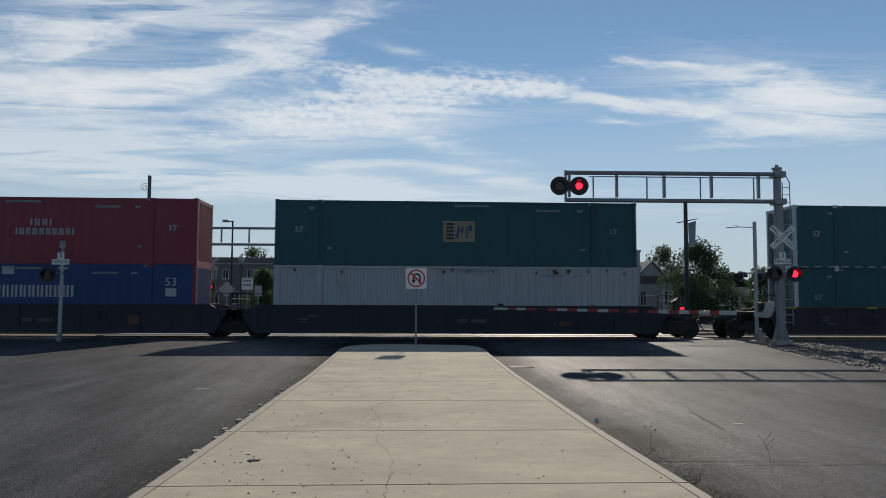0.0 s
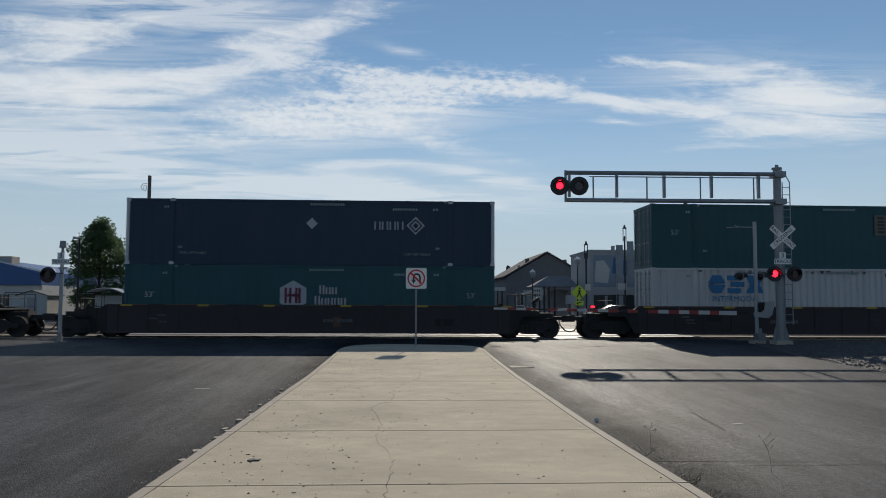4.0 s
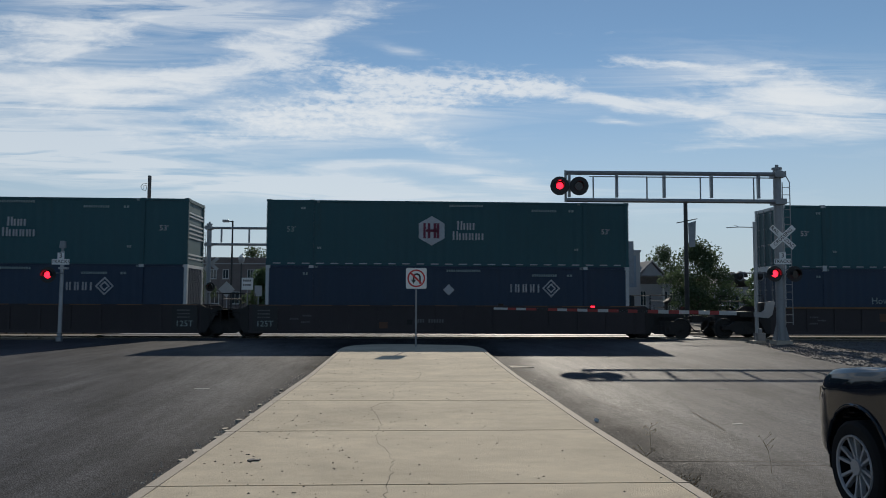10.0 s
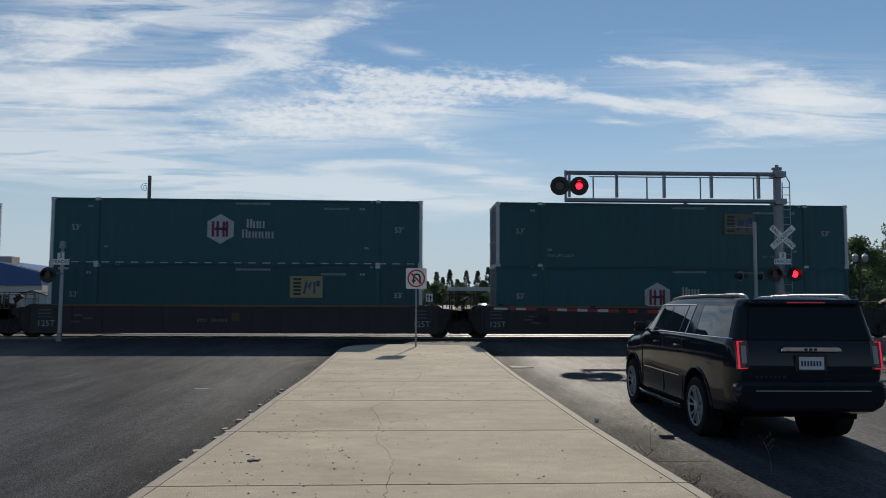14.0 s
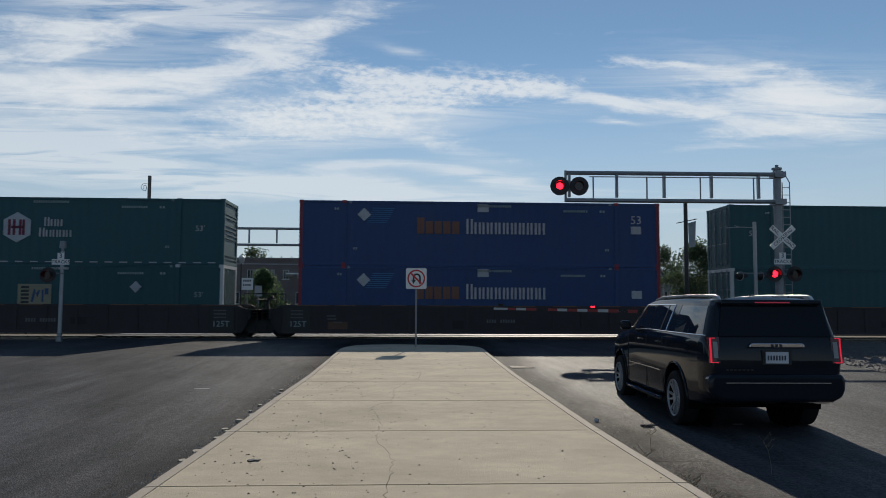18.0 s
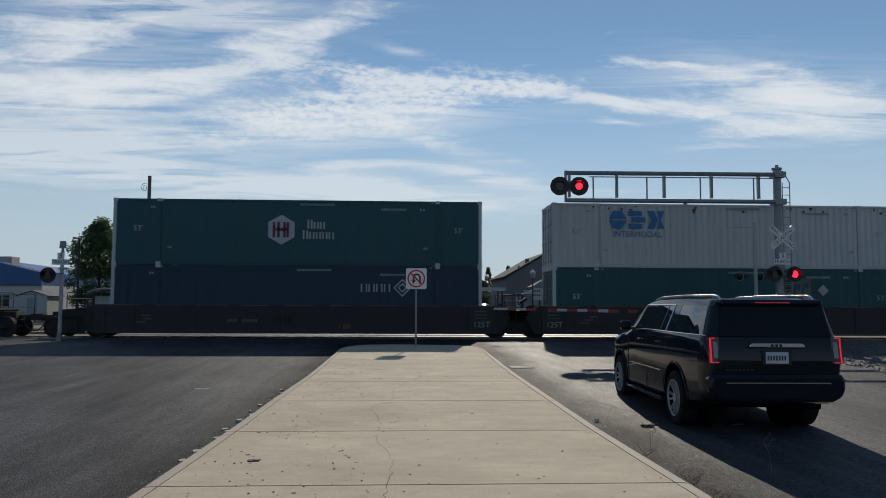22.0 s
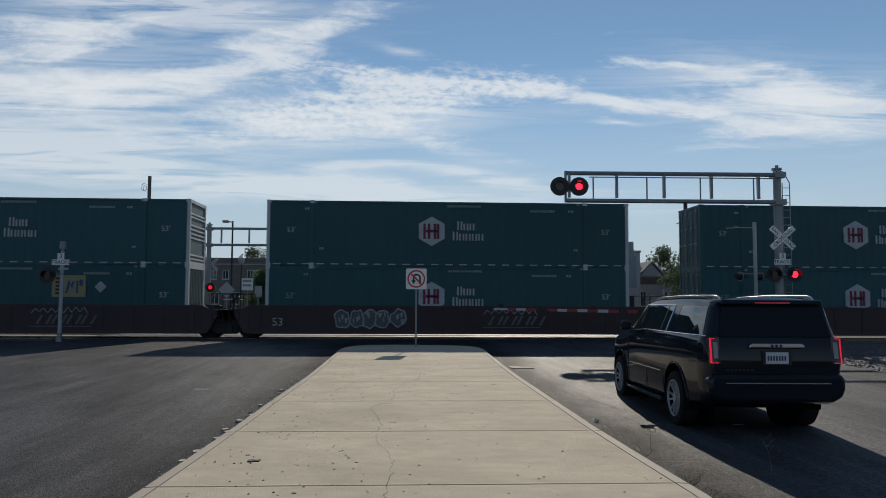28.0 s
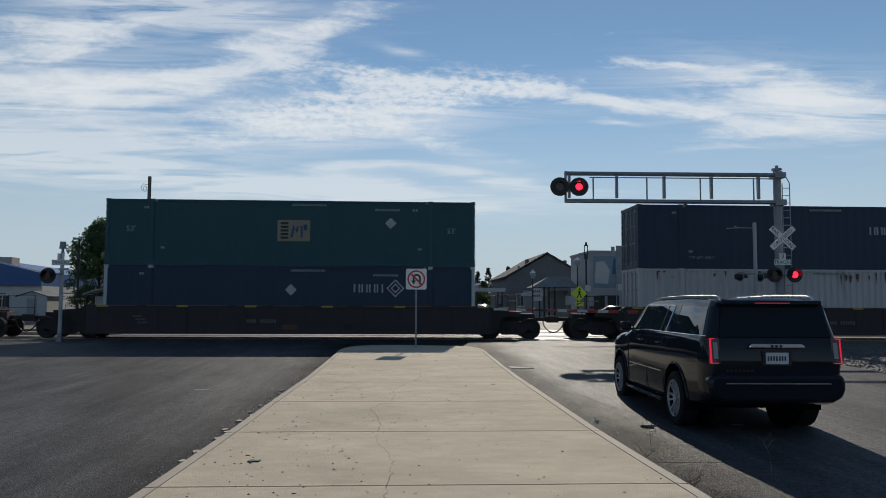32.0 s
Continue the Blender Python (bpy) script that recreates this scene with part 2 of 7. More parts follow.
M_CONCRETE = concrete()
M_KERB = mat("kerb_concrete", (0.42, 0.365, 0.295), 0.85, var=0.12, scale=2.0, fine=70, bump=0.4, stain=(0.24, 0.22, 0.19), stain_at=0.6)
M_CRACK = mat("crack_dirt", (0.075, 0.065, 0.052), 0.95, var=0.3)
M_GROUND = mat("dry_earth", (0.17, 0.145, 0.115), 0.95, var=0.3, scale=0.4, fine=12, bump=0.6, stain=(0.09, 0.08, 0.06))
M_BALLAST = mat("ballast_stone", (0.085, 0.081, 0.079), 0.85, var=0.25, scale=3, fine=30, bump=0.5, rand=0.0)
M_STEEL = mat("rail_steel", (0.33, 0.30, 0.28), 0.3, metal=1.0, var=0.2, scale=2)
M_RUST = mat("rusty_steel", (0.13, 0.07, 0.045), 0.75, metal=0.2, var=0.35, scale=3, bump=0.3)
M_GALV = mat("galvanised_steel", (0.25, 0.265, 0.28), 0.5, metal=0.5, var=0.18, scale=5, fine=40, bump=0.1)
M_ALU = mat("silver_paint", (0.40, 0.41, 0.42), 0.5, metal=0.35, var=0.12, scale=5)
M_BLACK = mat("black_paint", (0.015, 0.015, 0.016), 0.5, var=0.2)
M_DARKSTEEL = mat("dark_running_gear", (0.03, 0.028, 0.027), 0.75, metal=0.2, var=0.4, scale=4, bump=0.3)
M_WHITE = mat("white_sign_face", (0.78, 0.78, 0.76), 0.5, var=0.06, scale=8)
M_REDPAINT = mat("red_reflective", (0.55, 0.03, 0.03), 0.45, var=0.1)
M_GATERED = mat("faded_red_reflective", (0.30, 0.035, 0.03), 0.5, var=0.15)
M_GATEWHITE = mat("dull_white_reflective", (0.50, 0.50, 0.48), 0.5, var=0.12)
M_SIGNBLACK = mat("sign_black", (0.02, 0.02, 0.02), 0.5, var=0.05)
M_YELLOW = mat("yellow_paint", (0.62, 0.42, 0.04), 0.55, var=0.15)
M_FLUO = mat("fluorescent_yellow_green", (0.62, 0.80, 0.05), 0.45, var=0.05)
M_LED = mat("lit_red_lamp", (1.0, 0.012, 0.03), 0.4, var=0.02, emit=4.0)
M_LEDFAR = mat("dim_red_lamp", (0.9, 0.012, 0.03), 0.4, var=0.02, emit=0.9)
M_LENS = mat("dark_red_lens", (0.014, 0.005, 0.006), 0.2, var=0.05)

# ---- mesh tools ----


class MB:
    """Gathers plain geometry for one mesh."""

    def __init__(self):
        self.v, self.f = [], []

    def add(self, vs, fs):
        o = len(self.v)
        self.v += [tuple(p) for p in vs]
        self.f += [tuple(i + o for i in q) for q in fs]
        return self

    def box(self, x0, x1, y0, y1, z0, z1, m=None):
        vs = [Vector(p) for p in ((x0, y0, z0), (x1, y0, z0), (x1, y1, z0), (x0, y1, z0), (x0, y0, z1), (x1, y0, z1), (x1, y1, z1), (x0, y1, z1))]
        if m is not None:
            vs = [m @ p for p in vs]
        return self.add(vs, [(0, 3, 2, 1), (4, 5, 6, 7), (0, 1, 5, 4), (1, 2, 6, 5), (2, 3, 7, 6), (3, 0, 4, 7)])

    def tube(self, p0, p1, r0, r1=None, n=10, caps=True):
        p0, p1 = Vector(p0), Vector(p1)
        r1 = r0 if r1 is None else r1
        q = (p1 - p0).to_track_quat("Z", "Y")
        ring = lambda c, r: [c + q @ Vector((r * math.cos(2 * math.pi * k / n), r * math.sin(2 * math.pi * k / n), 0)) for k in range(n)]
        fs = [(k, (k + 1) % n, n + (k + 1) % n, n + k) for k in range(n)]
        if caps:
            fs += [tuple(range(n))[::-1], tuple(range(n, 2 * n))]
        return self.add(ring(p0, r0) + ring(p1, r1), fs)

    def prism(self, poly, a, b, axis="y"):
        """A flat outline of (u, w) pairs pushed from a to b along an axis; (u, w) are (x, z), (x, y) or (y, z)."""
        put = {"y": lambda u, w, d: (u, d, w), "z": lambda u, w, d: (u, w, d), "x": lambda u, w, d: (d, u, w)}[axis]
        n = len(poly)
        vs = [put(u, w, a) for u, w in poly] + [put(u, w, b) for u, w in poly]
        return self.add(vs, [tuple(range(n)), tuple(range(2 * n - 1, n - 1, -1))] + [(k, n + k, n + (k + 1) % n, (k + 1) % n) for k in range(n)])

    def path(self, pts, r, n=6):
        for a, b in zip(pts, pts[1:]):
            self.tube(a, b, r, n=n)
        return self

    def mesh(self, name, material, smooth=30):
        me = bpy.data.meshes.new(name)
        me.from_pydata(self.v, [], self.f)
        bm = bmesh.new(); bm.from_mesh(me)
        bmesh.ops.recalc_face_normals(bm, faces=bm.faces)
        bm.to_mesh(me); bm.free()
        if smooth:
            me.polygons.foreach_set("use_smooth", [True] * len(me.polygons))
            me.set_sharp_from_angle(angle=radians(smooth))
        me.materials.append(material)
        return me


def thing(name, at, label, category, group="", kind="", rz=0):
    ob = new(name)
    ob.empty_display_size = 0.2
    ob.matrix_basis = at if isinstance(at, Matrix) else pose(*at, rz=rz)
    return tagged(ob, label, category, group, kind)


def part(name, geo, material, parent, label="", at=None, smooth=30):
    me = geo.mesh(name, material, smooth) if isinstance(geo, MB) else geo
    ob = new(name, me)
    ob.parent = parent
    if at is not None:
        ob.matrix_basis = at
    return tagged(ob, label)


def bevel(ob, w=0.01, n=2):
    b = ob.modifiers.new("edges", "BEVEL")
    b.width, b.segments, b.limit_method, b.angle_limit = w, n, "ANGLE", radians(35)
    return ob


def single(name, geo, material, label, category, at=None, group="", kind="", smooth=30):
    ob = new(name, geo.mesh(name, material, smooth) if isinstance(geo, MB) else geo)
    if at is not None:
        ob.matrix_basis = at
    return tagged(ob, label, category, group, kind)


LETTERS = {}


def lettering(text, size, material, depth=0.004):
    """A mesh of raised letters in the built-in font, centred, in the x-z plane, facing -y."""
    key = (text, size, material.name)
    if key not in LETTERS:
        cu = bpy.data.curves.new("letters", "FONT")
        cu.body, cu.size, cu.extrude, cu.align_x, cu.align_y, cu.resolution_u = text, size, depth / 2, "CENTER", "CENTER", 2
        ob = bpy.data.objects.new("letters", cu)
        me = bpy.data.meshes.new_from_object(ob)
        bpy.data.objects.remove(ob)
        me.transform(Matrix.Rotation(radians(90), 4, "X"))
        me.materials.clear()
        me.materials.append(material)
        LETTERS[key] = me
    return LETTERS[key]


def word_bars(mb, x, z, w, h, n, y0, y1, tall=0, slant=0.0):
    """A word that stays unlettered: n plain bars in a row, the first ones taller."""
    step = w / n
    for k in range(n):
        hh = h * (1.25 if k < tall else 1.0)
        a = x + k * step
        mb.prism([(a, z), (a + step * 0.58, z), (a + step * 0.58 + slant, z + hh), (a + slant, z + hh)], y0, y1)


def open_bars(mb, x, z, w, h, n, y0, y1, stroke=0.05, tall=0, slant=0.0):
    """A word that stays unlettered: n pairs of plain slim bars in a row, the first ones taller."""
    step = w / n
    for k in range(n):
        hh = h * (1.3 if k < tall else 1.0)
        a, b = x + k * step, x + k * step + step * 0.8
        for p in (a, b - stroke * 1.15):
            mb.prism([(p, z), (p + stroke * 1.15, z), (p + stroke * 1.15 + slant * hh / h, z + hh), (p + slant * hh / h, z + hh)], y0, y1)


# ---- ground ----
ROAD_Y = ((-80, -0.22), (12, -0.22), (22.5, 0.02), (27, 0.02), (31, 0.0), (48, 0.0), (60, -0.05), (3000, -0.05))


def level(y):
    for (a, za), (b, zb) in zip(ROAD_Y, ROAD_Y[1:]):
        if y <= b:
            return za + (zb - za) * (y - a) / (b - a)
    return ROAD_Y[-1][1]


def sheet(x0, x1, ys, dz, skip=None):
    mb = MB()
    vs, fs = [], []
    for y in ys:
        vs += [(x0, y, level(y) + dz), (x1, y, level(y) + dz)]
    for k in range(len(ys) - 1):
        fs.append((2 * k, 2 * k + 1, 2 * k + 3, 2 * k + 2))
    return mb.add(vs, fs)


def build_ground():
    ys = [-400, -80, 0, 12, 18, 22.5, 27, 31, 48, 60, 120, 400, 1500, 3000]
    single("ground", sheet(-2500, 2500, ys, -0.06), M_GROUND, "dry bare earth around the railway and street", "ground", kind="structure")
    mb = MB()
    # the street on both sides of the median; its right edge bends along the gravel shoulder
    ys = [-80, 0, 6, 12, 18, 22.5, 25, 28, 31.5]
    edge = {-80: 12.6, 0: 12.4, 6: 12.3, 12: 12.1, 18: 11.9, 22.5: 12.0, 25: 12.6, 28: 13.4, 31.5: 14.2}
    vs, fs = [], []
    for y in ys:
        vs += [(-60, y, level(y)), (edge[y], y, level(y))]
    fs = [(2 * k, 2 * k + 1, 2 * k + 3, 2 * k + 2) for k in range(len(ys) - 1)]
    mb.add(vs, fs)
    single("road", mb, M_ASPHALT, "worn grey asphalt street leading to the level crossing", "road", kind="structure")
    far = sheet(-14.5, 14.2, [48.2, 60, 120, 400], 0.0)
    single("road", far, M_ASPHALT, "worn grey asphalt street beyond the railway", "road", kind="structure")
    far = sheet(-90, 90, [54, 60, 66], 0.005)
    single("road", far, M_ASPHALT, "cross street of grey asphalt running along the railway", "road", kind="structure")


def climb(p):
    """The median follows the street, which climbs one in a hundred towards the tracks beyond 9.6 m."""
    x, y, z = p
    s = min(1.0, 1.7174 / (1.62 + 0.0101 * y))
    return (x * s, y * s, z * s + 1.62 * (1 - s))


def lifted(mb):
    mb.v = [climb(p) for p in mb.v]
    return mb


# outer edges of the median along its length, which bow a little
SIDES = ((-3.0, -2.36, 2.62), (6.5, -2.29, 2.604), (8.1, -2.25, 2.562), (10.1, -2.215, 2.527), (13.0, -2.19, 2.535), (16.8, -2.13, 2.545), (20.0, -2.15, 2.60), (24.9, -2.20, 2.72))
CRACKS = (((-0.2, 4.4), (-0.14, 6.4), (-0.11, 7.87), (-0.15, 8.3), (-0.32, 8.9), (-0.33, 9.6)), ((-0.33, 9.7), (-0.32, 10.2), (-0.37, 10.8), (-0.46, 11.35), (-0.51, 11.72), (-0.42, 12.1), (-0.23, 12.5)),
          ((-0.22, 12.64), (-0.16, 13.25), (-0.2, 14.1), (-0.11, 14.55), (0.01, 15.05), (0.03, 15.55)), ((0.29, 15.9), (0.38, 17.4), (0.36, 18.1)), ((1.0, 9.75), (1.05, 10.1), (1.3, 10.3)))


def sides(y):
    for (a, la, ra), (b, lb, rb) in zip(SIDES, SIDES[1:]):
        if y <= b:
            u = (y - a) / (b - a)
            return la + (lb - la) * u, ra + (rb - ra) * u
    return SIDES[-1][1:]


def build_median():
    """The raised concrete median: slabs, kerbs, a rounded end."""
    med = thing("median", (0, 0, 0), "long raised median of pale concrete slabs with narrow kerbs", "median", kind="structure")
    joints = [-3.0, 1.2, 4.05, 6.85, 9.66, 12.57, 15.57, 18.6, 21.7, 24.9]
    for a, b in zip(joints, joints[1:]):
        g = 0.018 if a < 5 else 0.013 if a < 15 else 0.005
        ys = [a] + [y for y, _, _ in SIDES if a + 0.2 < y < b - 0.2] + [b]
        ys[0], ys[-1] = a + g, b - g
        n = len(ys)
        vs = []
        for y in ys:
            l, r = sides(y)
            vs += [(l + 0.145, y, 0), (r - 0.145, y, 0), (r - 0.145, y, -0.16), (l + 0.145, y, -0.16)]
        fs = [(4 * j + k, 4 * j + (k + 1) % 4, 4 * j + 4 + (k + 1) % 4, 4 * j + 4 + k) for j in range(n - 1) for k in (0, 1, 3)]
        part("slab", lifted(MB().add(vs, fs + [(0, 1, 2, 3), (4 * n - 4, 4 * n - 3, 4 * n - 2, 4 * n - 1)])), M_CONCRETE, med)
        for side in (1, -1):
            vs = []
            for y in ys:
                x = sides(y)[0 if side > 0 else 1]
                vs += [(x - side * 0.02, y, level(y) - 0.22), (x, y, -0.03), (x + side * 0.02, y, -0.004), (x + side * 0.135, y, 0.002), (x + side * 0.135, y, -0.16)]
            fs = [(5 * j + k, 5 * j + k + 1, 5 * j + k + 6, 5 * j + k + 5) for j in range(n - 1) for k in range(4)]
            part("kerb", lifted(MB().add(vs, fs + [(0, 1, 2, 3, 4), tuple(range(5 * n - 5, 5 * n))])), M_KERB, med, smooth=0)
    # rounded end beyond the last joint
    l, r = sides(24.9)
    arc = [(l, 24.9), (r, 24.9), (r + 0.02, 26.2), (r - 0.05, 27.2), (r - 0.3, 28.0), (r - 0.8, 28.45), (r - 1.3, 28.6), (0.4, 28.85), (-0.4, 28.96), (l + 0.9, 28.75), (l + 0.4, 28.3), (l + 0.1, 27.3), (l, 26.2)]
    part("slab", lifted(MB().prism(arc, -0.3, 0.0, "z")), M_CONCRETE, med)
    # cracks that wander over the slabs
    rnd = random.Random(4)
    for way in CRACKS:
        mb, pts = MB(), []
        for (xa, ya), (xb, yb) in zip(way, way[1:]):
            n = max(2, int(abs(yb - ya) / 0.09))
            pts += [(xa + (xb - xa) * j / n + rnd.gauss(0, 0.017), ya + (yb - ya) * j / n, 0.0) for j in range(n)]
        for p, q in zip(pts, pts[1:]):
            w = rnd.uniform(0.0012, 0.005)
            mb.add([(p[0] - w, p[1], 0.0015), (p[0] + w, p[1], 0.0015), (q[0] + w, q[1], 0.0015), (q[0] - w, q[1], 0.0015)], [(0, 1, 2, 3)])
        part("crack", lifted(mb), M_CRACK, med)
    # patched spots of dark filler
    for k in range(9):
        x, y, r = rnd.uniform(-1.6, 2.0), rnd.uniform(13, 24.5), rnd.uniform(0.02, 0.065)
        pts = [(x + r * rnd.uniform(.5, 1.2) * math.cos(a), y + 1.3 * r * rnd.uniform(.5, 1.2) * math.sin(a)) for a in (0.2, 1.1, 2.0, 3.0, 3.9, 5.2)]
        part("spall", lifted(MB().prism(pts, -0.01, 0.0018, "z")), M_SPALL, med, "dark chipped spot")
    # pebbles and dark specks lying on it
    mb = MB()
    for k in range(560):
        y = 5.5 + 20 * rnd.random() ** 1.7
        xl, xr = sides(y)
        x = rnd.uniform(xl + 0.2, xr - 0.2) if rnd.random() < 0.4 else rnd.gauss(-1.2, 0.7)
        if not xl + 0.1 < x < xr - 0.1:
            continue
        r = rnd.uniform(0.005, 0.015)
        h = r * rnd.uniform(0.5, 1.0)
        mb.add([(x - r, y, 0), (x, y - r * rnd.uniform(.6, 1.2), 0), (x + r, y, 0), (x, y + r, 0), (x + r * 0.2, y, h)], [(0, 1, 4), (1, 2, 4), (2, 3, 4), (3, 0, 4)])
    single("gravel", lifted(mb), M_GRIT, "scattered dark grit and pebbles lying on the median", "gravel", kind="stuff", smooth=0)
    patch = MB().prism([(-1.58, 7.87), (-1.55, 7.84), (-1.51, 7.87), (-1.46, 7.86), (-1.455, 7.93), (-1.5, 7.91), (-1.53, 7.95), (-1.575, 7.92)], 0.0, 0.014, "z")
    single("debris_scrap", patch, M_SIGNBLACK, "flat scrap of black rubber lying on the concrete", "debris")


TRACKS = (34.8, 39.4, 44.0)


def build_railway():
    for k, yc in enumerate(TRACKS):
        tr = thing("track", (0, yc, 0), "standard-gauge railway track with worn steel rails", "track", group="railway tracks", kind="structure")
        for s in (-1, 1):
            y = s * 0.753
            prof = [(y - 0.07, -0.17), (y + 0.07, -0.17), (y + 0.07, -0.16), (y + 0.01, -0.14), (y + 0.01, -0.045), (y + 0.036, -0.035), (y + 0.036, -0.006), (y + 0.026, 0), (y - 0.026, 0), (y - 0.036, -0.006), (y - 0.036, -0.035), (y - 0.01, -0.045), (y - 0.01, -0.14), (y - 0.07, -0.16)]
            part("rail", MB().prism(prof, -320, 320, "x"), M_STEEL, tr)
        # crossing panels between and beside the rails
        for x in range(-14, 14, 4):
            for a, b in ((-1.55, -0.80), (-0.69, 0.69), (0.80, 1.55)):
                part("crossing_panel", MB().box(x + 0.01, x + 3.99, a, b, -0.2, -0.012), M_PANEL, tr)
    bed = MB()
    for x0, x1 in ((-320, -14.1), (14.1, 320)):
        bed.add([(x0, 31.4, -0.12), (x1, 31.4, -0.12), (x1, 32.6, -0.08), (x0, 32.6, -0.08), (x1, 46.2, -0.08), (x0, 46.2, -0.08), (x1, 47.6, -0.12), (x0, 47.6, -0.12)],
                [(0, 1, 2, 3), (3, 2, 4, 5), (5, 4, 6, 7)])
    single("track_bed", bed, M_BALLAST, "grey crushed-stone ballast under the tracks", "ballast", kind="structure")
    fill = MB()
    for a, b in ((31.2, TRACKS[0] - 1.56), (TRACKS[0] + 1.56, TRACKS[1] - 1.56), (TRACKS[1] + 1.56, TRACKS[2] - 1.56), (TRACKS[2] + 1.56, 48.4)):
        fill.box(-14.4, 14.4, a, b, -0.2, -0.006)
    single("crossing_apron", fill, M_ASPHALT, "asphalt apron between the crossing tracks", "road", kind="structure")
    # loose stones along the near shoulder right of the street
    rnd = random.Random(8)
    st = MB()
    for k in range(5200):
        y = rnd.uniform(17.0, 32.5)
        edge = 11.9 if y < 21 else 11.8 + (y - 21) * 0.24
        x = edge + 0.15 + abs(rnd.gauss(0, 1)) * 2.6
        if y > 31 and rnd.random() < 0.4:
            x = rnd.uniform(14.5, 30)
        rr = rnd.uniform(0.018, 0.05)
        z = shoulder(x, y) - rr * 0.2
        a = rnd.uniform(0, 6.3)
        pts = [(x + rr * rnd.uniform(.7, 1.2) * math.cos(a + j * 1.57), y + rr * rnd.uniform(.7, 1.2) * math.sin(a + j * 1.57), z + rr * rnd.uniform(0, .4)) for j in range(4)]
        st.add(pts + [(x + rr * rnd.uniform(-.4, .4), y + rr * rnd.uniform(-.4, .4), z + rr * rnd.uniform(.7, 1.1))], [(0, 1, 4), (1, 2, 4), (2, 3, 4), (3, 0, 4)])
    single("gravel", st, M_BALLAST, "heap of loose grey railway stones beside the street", "gravel", kind="stuff", smooth=0)
    mound = MB()
    xs = [11.7 + 0.8 * k for k in range(40)]
    ys = [10 + 1.1 * k for k in range(20)]
    vs = [(x, y, shoulder(x, y)) for y in ys for x in xs]
    nx = len(xs)
    mound.add(vs, [(j * nx + i, j * nx + i + 1, (j + 1) * nx + i + 1, (j + 1) * nx + i) for j in range(len(ys) - 1) for i in range(nx - 1)])
    single("shoulder", mound, M_BALLAST, "low gravel shoulder between street and railway", "gravel", kind="structure")


def shoulder(x, y):
    edge = 11.9 if y < 21 else 11.8 + (y - 21) * 0.24
    d = x - edge
    if d < 0:
        return level(y) - 0.06
    return level(y) - 0.05 + min(0.07, d * 0.03) * (1 if y < 30 else max(0.3, 1 - (y - 30) * 0.5)) + 0.03 * noise.noise((x * 0.9, y * 0.9, 3.0))


M_GRIT = mat("dark_grit", (0.05, 0.045, 0.04), 0.95, var=0.3)
M_SPALL = mat("chipped_concrete", (0.17, 0.145, 0.115), 0.95, var=0.25, scale=8)
M_PANEL = mat("crossing_panel_concrete", (0.20, 0.19, 0.18), 0.6, var=0.25, scale=2, fine=40, bump=0.5, rand=0.15)
build_ground()
build_median()
build_railway()

# ---- the train ----
MOVING = []          # (thing, x at the start, y, z) of all that rolls with the train
LENGTH, WIDTH, HEIGHT = 16.154, 2.591, 2.896
FACE = -WIDTH / 2
TRAIN_Y = TRACKS[0]
PAINT = {
    "green": mat("green_container_paint", (0.0088, 0.070, 0.084), 0.55, var=0.16, scale=1.2, fine=25, streak=0.25, stain=(0.016, 0.055, 0.052), stain_at=0.62, rand=0.25),
    "navy": mat("navy_container_paint", (0.008, 0.029, 0.062), 0.55, var=0.16, scale=1.2, fine=25, streak=0.25, stain=(0.02, 0.03, 0.05), stain_at=0.62, rand=0.2),
    "blue": mat("blue_container_paint", (0.007, 0.042, 0.150), 0.5, var=0.14, scale=1.2, fine=25, streak=0.25, stain=(0.02, 0.04, 0.14), stain_at=0.64, rand=0.15),
    "red": mat("red_container_paint", (0.22, 0.02, 0.036), 0.5, var=0.14, scale=1.2, fine=25, streak=0.25, stain=(0.19, 0.02, 0.04), stain_at=0.62),
    "white": mat("dirty_white_container_paint", (0.52, 0.52, 0.51), 0.6, var=0.10, scale=1.4, fine=25, streak=0.2, stain=(0.42, 0.40, 0.37), stain_at=0.57, rand=0.15),
    "grey": mat("grey_container_paint", (0.42, 0.44, 0.45), 0.6, var=0.10, scale=1.4, fine=25, streak=0.2, stain=(0.3, 0.3, 0.3), stain_at=0.57),
    "rusty": mat("rust_streaked_white_paint", (0.50, 0.49, 0.48), 0.65, var=0.12, scale=1.6, fine=25, streak=0.12, stain=(0.20, 0.09, 0.05), stain_at=0.59),
}
M_FRAME = mat("pale_container_frame", (0.50, 0.52, 0.52), 0.55, var=0.15, scale=3)
M_MARK = mat("white_marking", (0.42, 0.43, 0.45), 0.6, var=0.25, scale=4, fine=30)
M_FAINT = mat("faded_marking", (0.25, 0.32, 0.32), 0.6, var=0.25, scale=4, fine=30)
M_NUMBER = mat("worn_grey_stencil", (0.13, 0.13, 0.135), 0.7, var=0.35, scale=5, fine=30)
M_CREAM = mat("cream_logo_panel", (0.27, 0.24, 0.16), 0.6, var=0.15, scale=3)
M_BUFF = mat("buff_logo_panel", (0.30, 0.255, 0.13), 0.6, var=0.2, scale=3)
M_WORNLOGO = mat("worn_off_logo_panel", (0.12, 0.125, 0.085), 0.6, var=0.3, scale=3)
M_GOLD = mat("gold_logo", (0.32, 0.245, 0.045), 0.6, var=0.15, scale=3)
M_LOGORED = mat("dark_red_logo", (0.16, 0.018, 0.045), 0.6, var=0.1)
M_LOGOBLUE = mat("blue_logo", (0.03, 0.17, 0.36), 0.6, var=0.12)
M_EMBLEMBLUE = mat("dark_blue_logo", (0.02, 0.06, 0.16), 0.6, var=0.12)
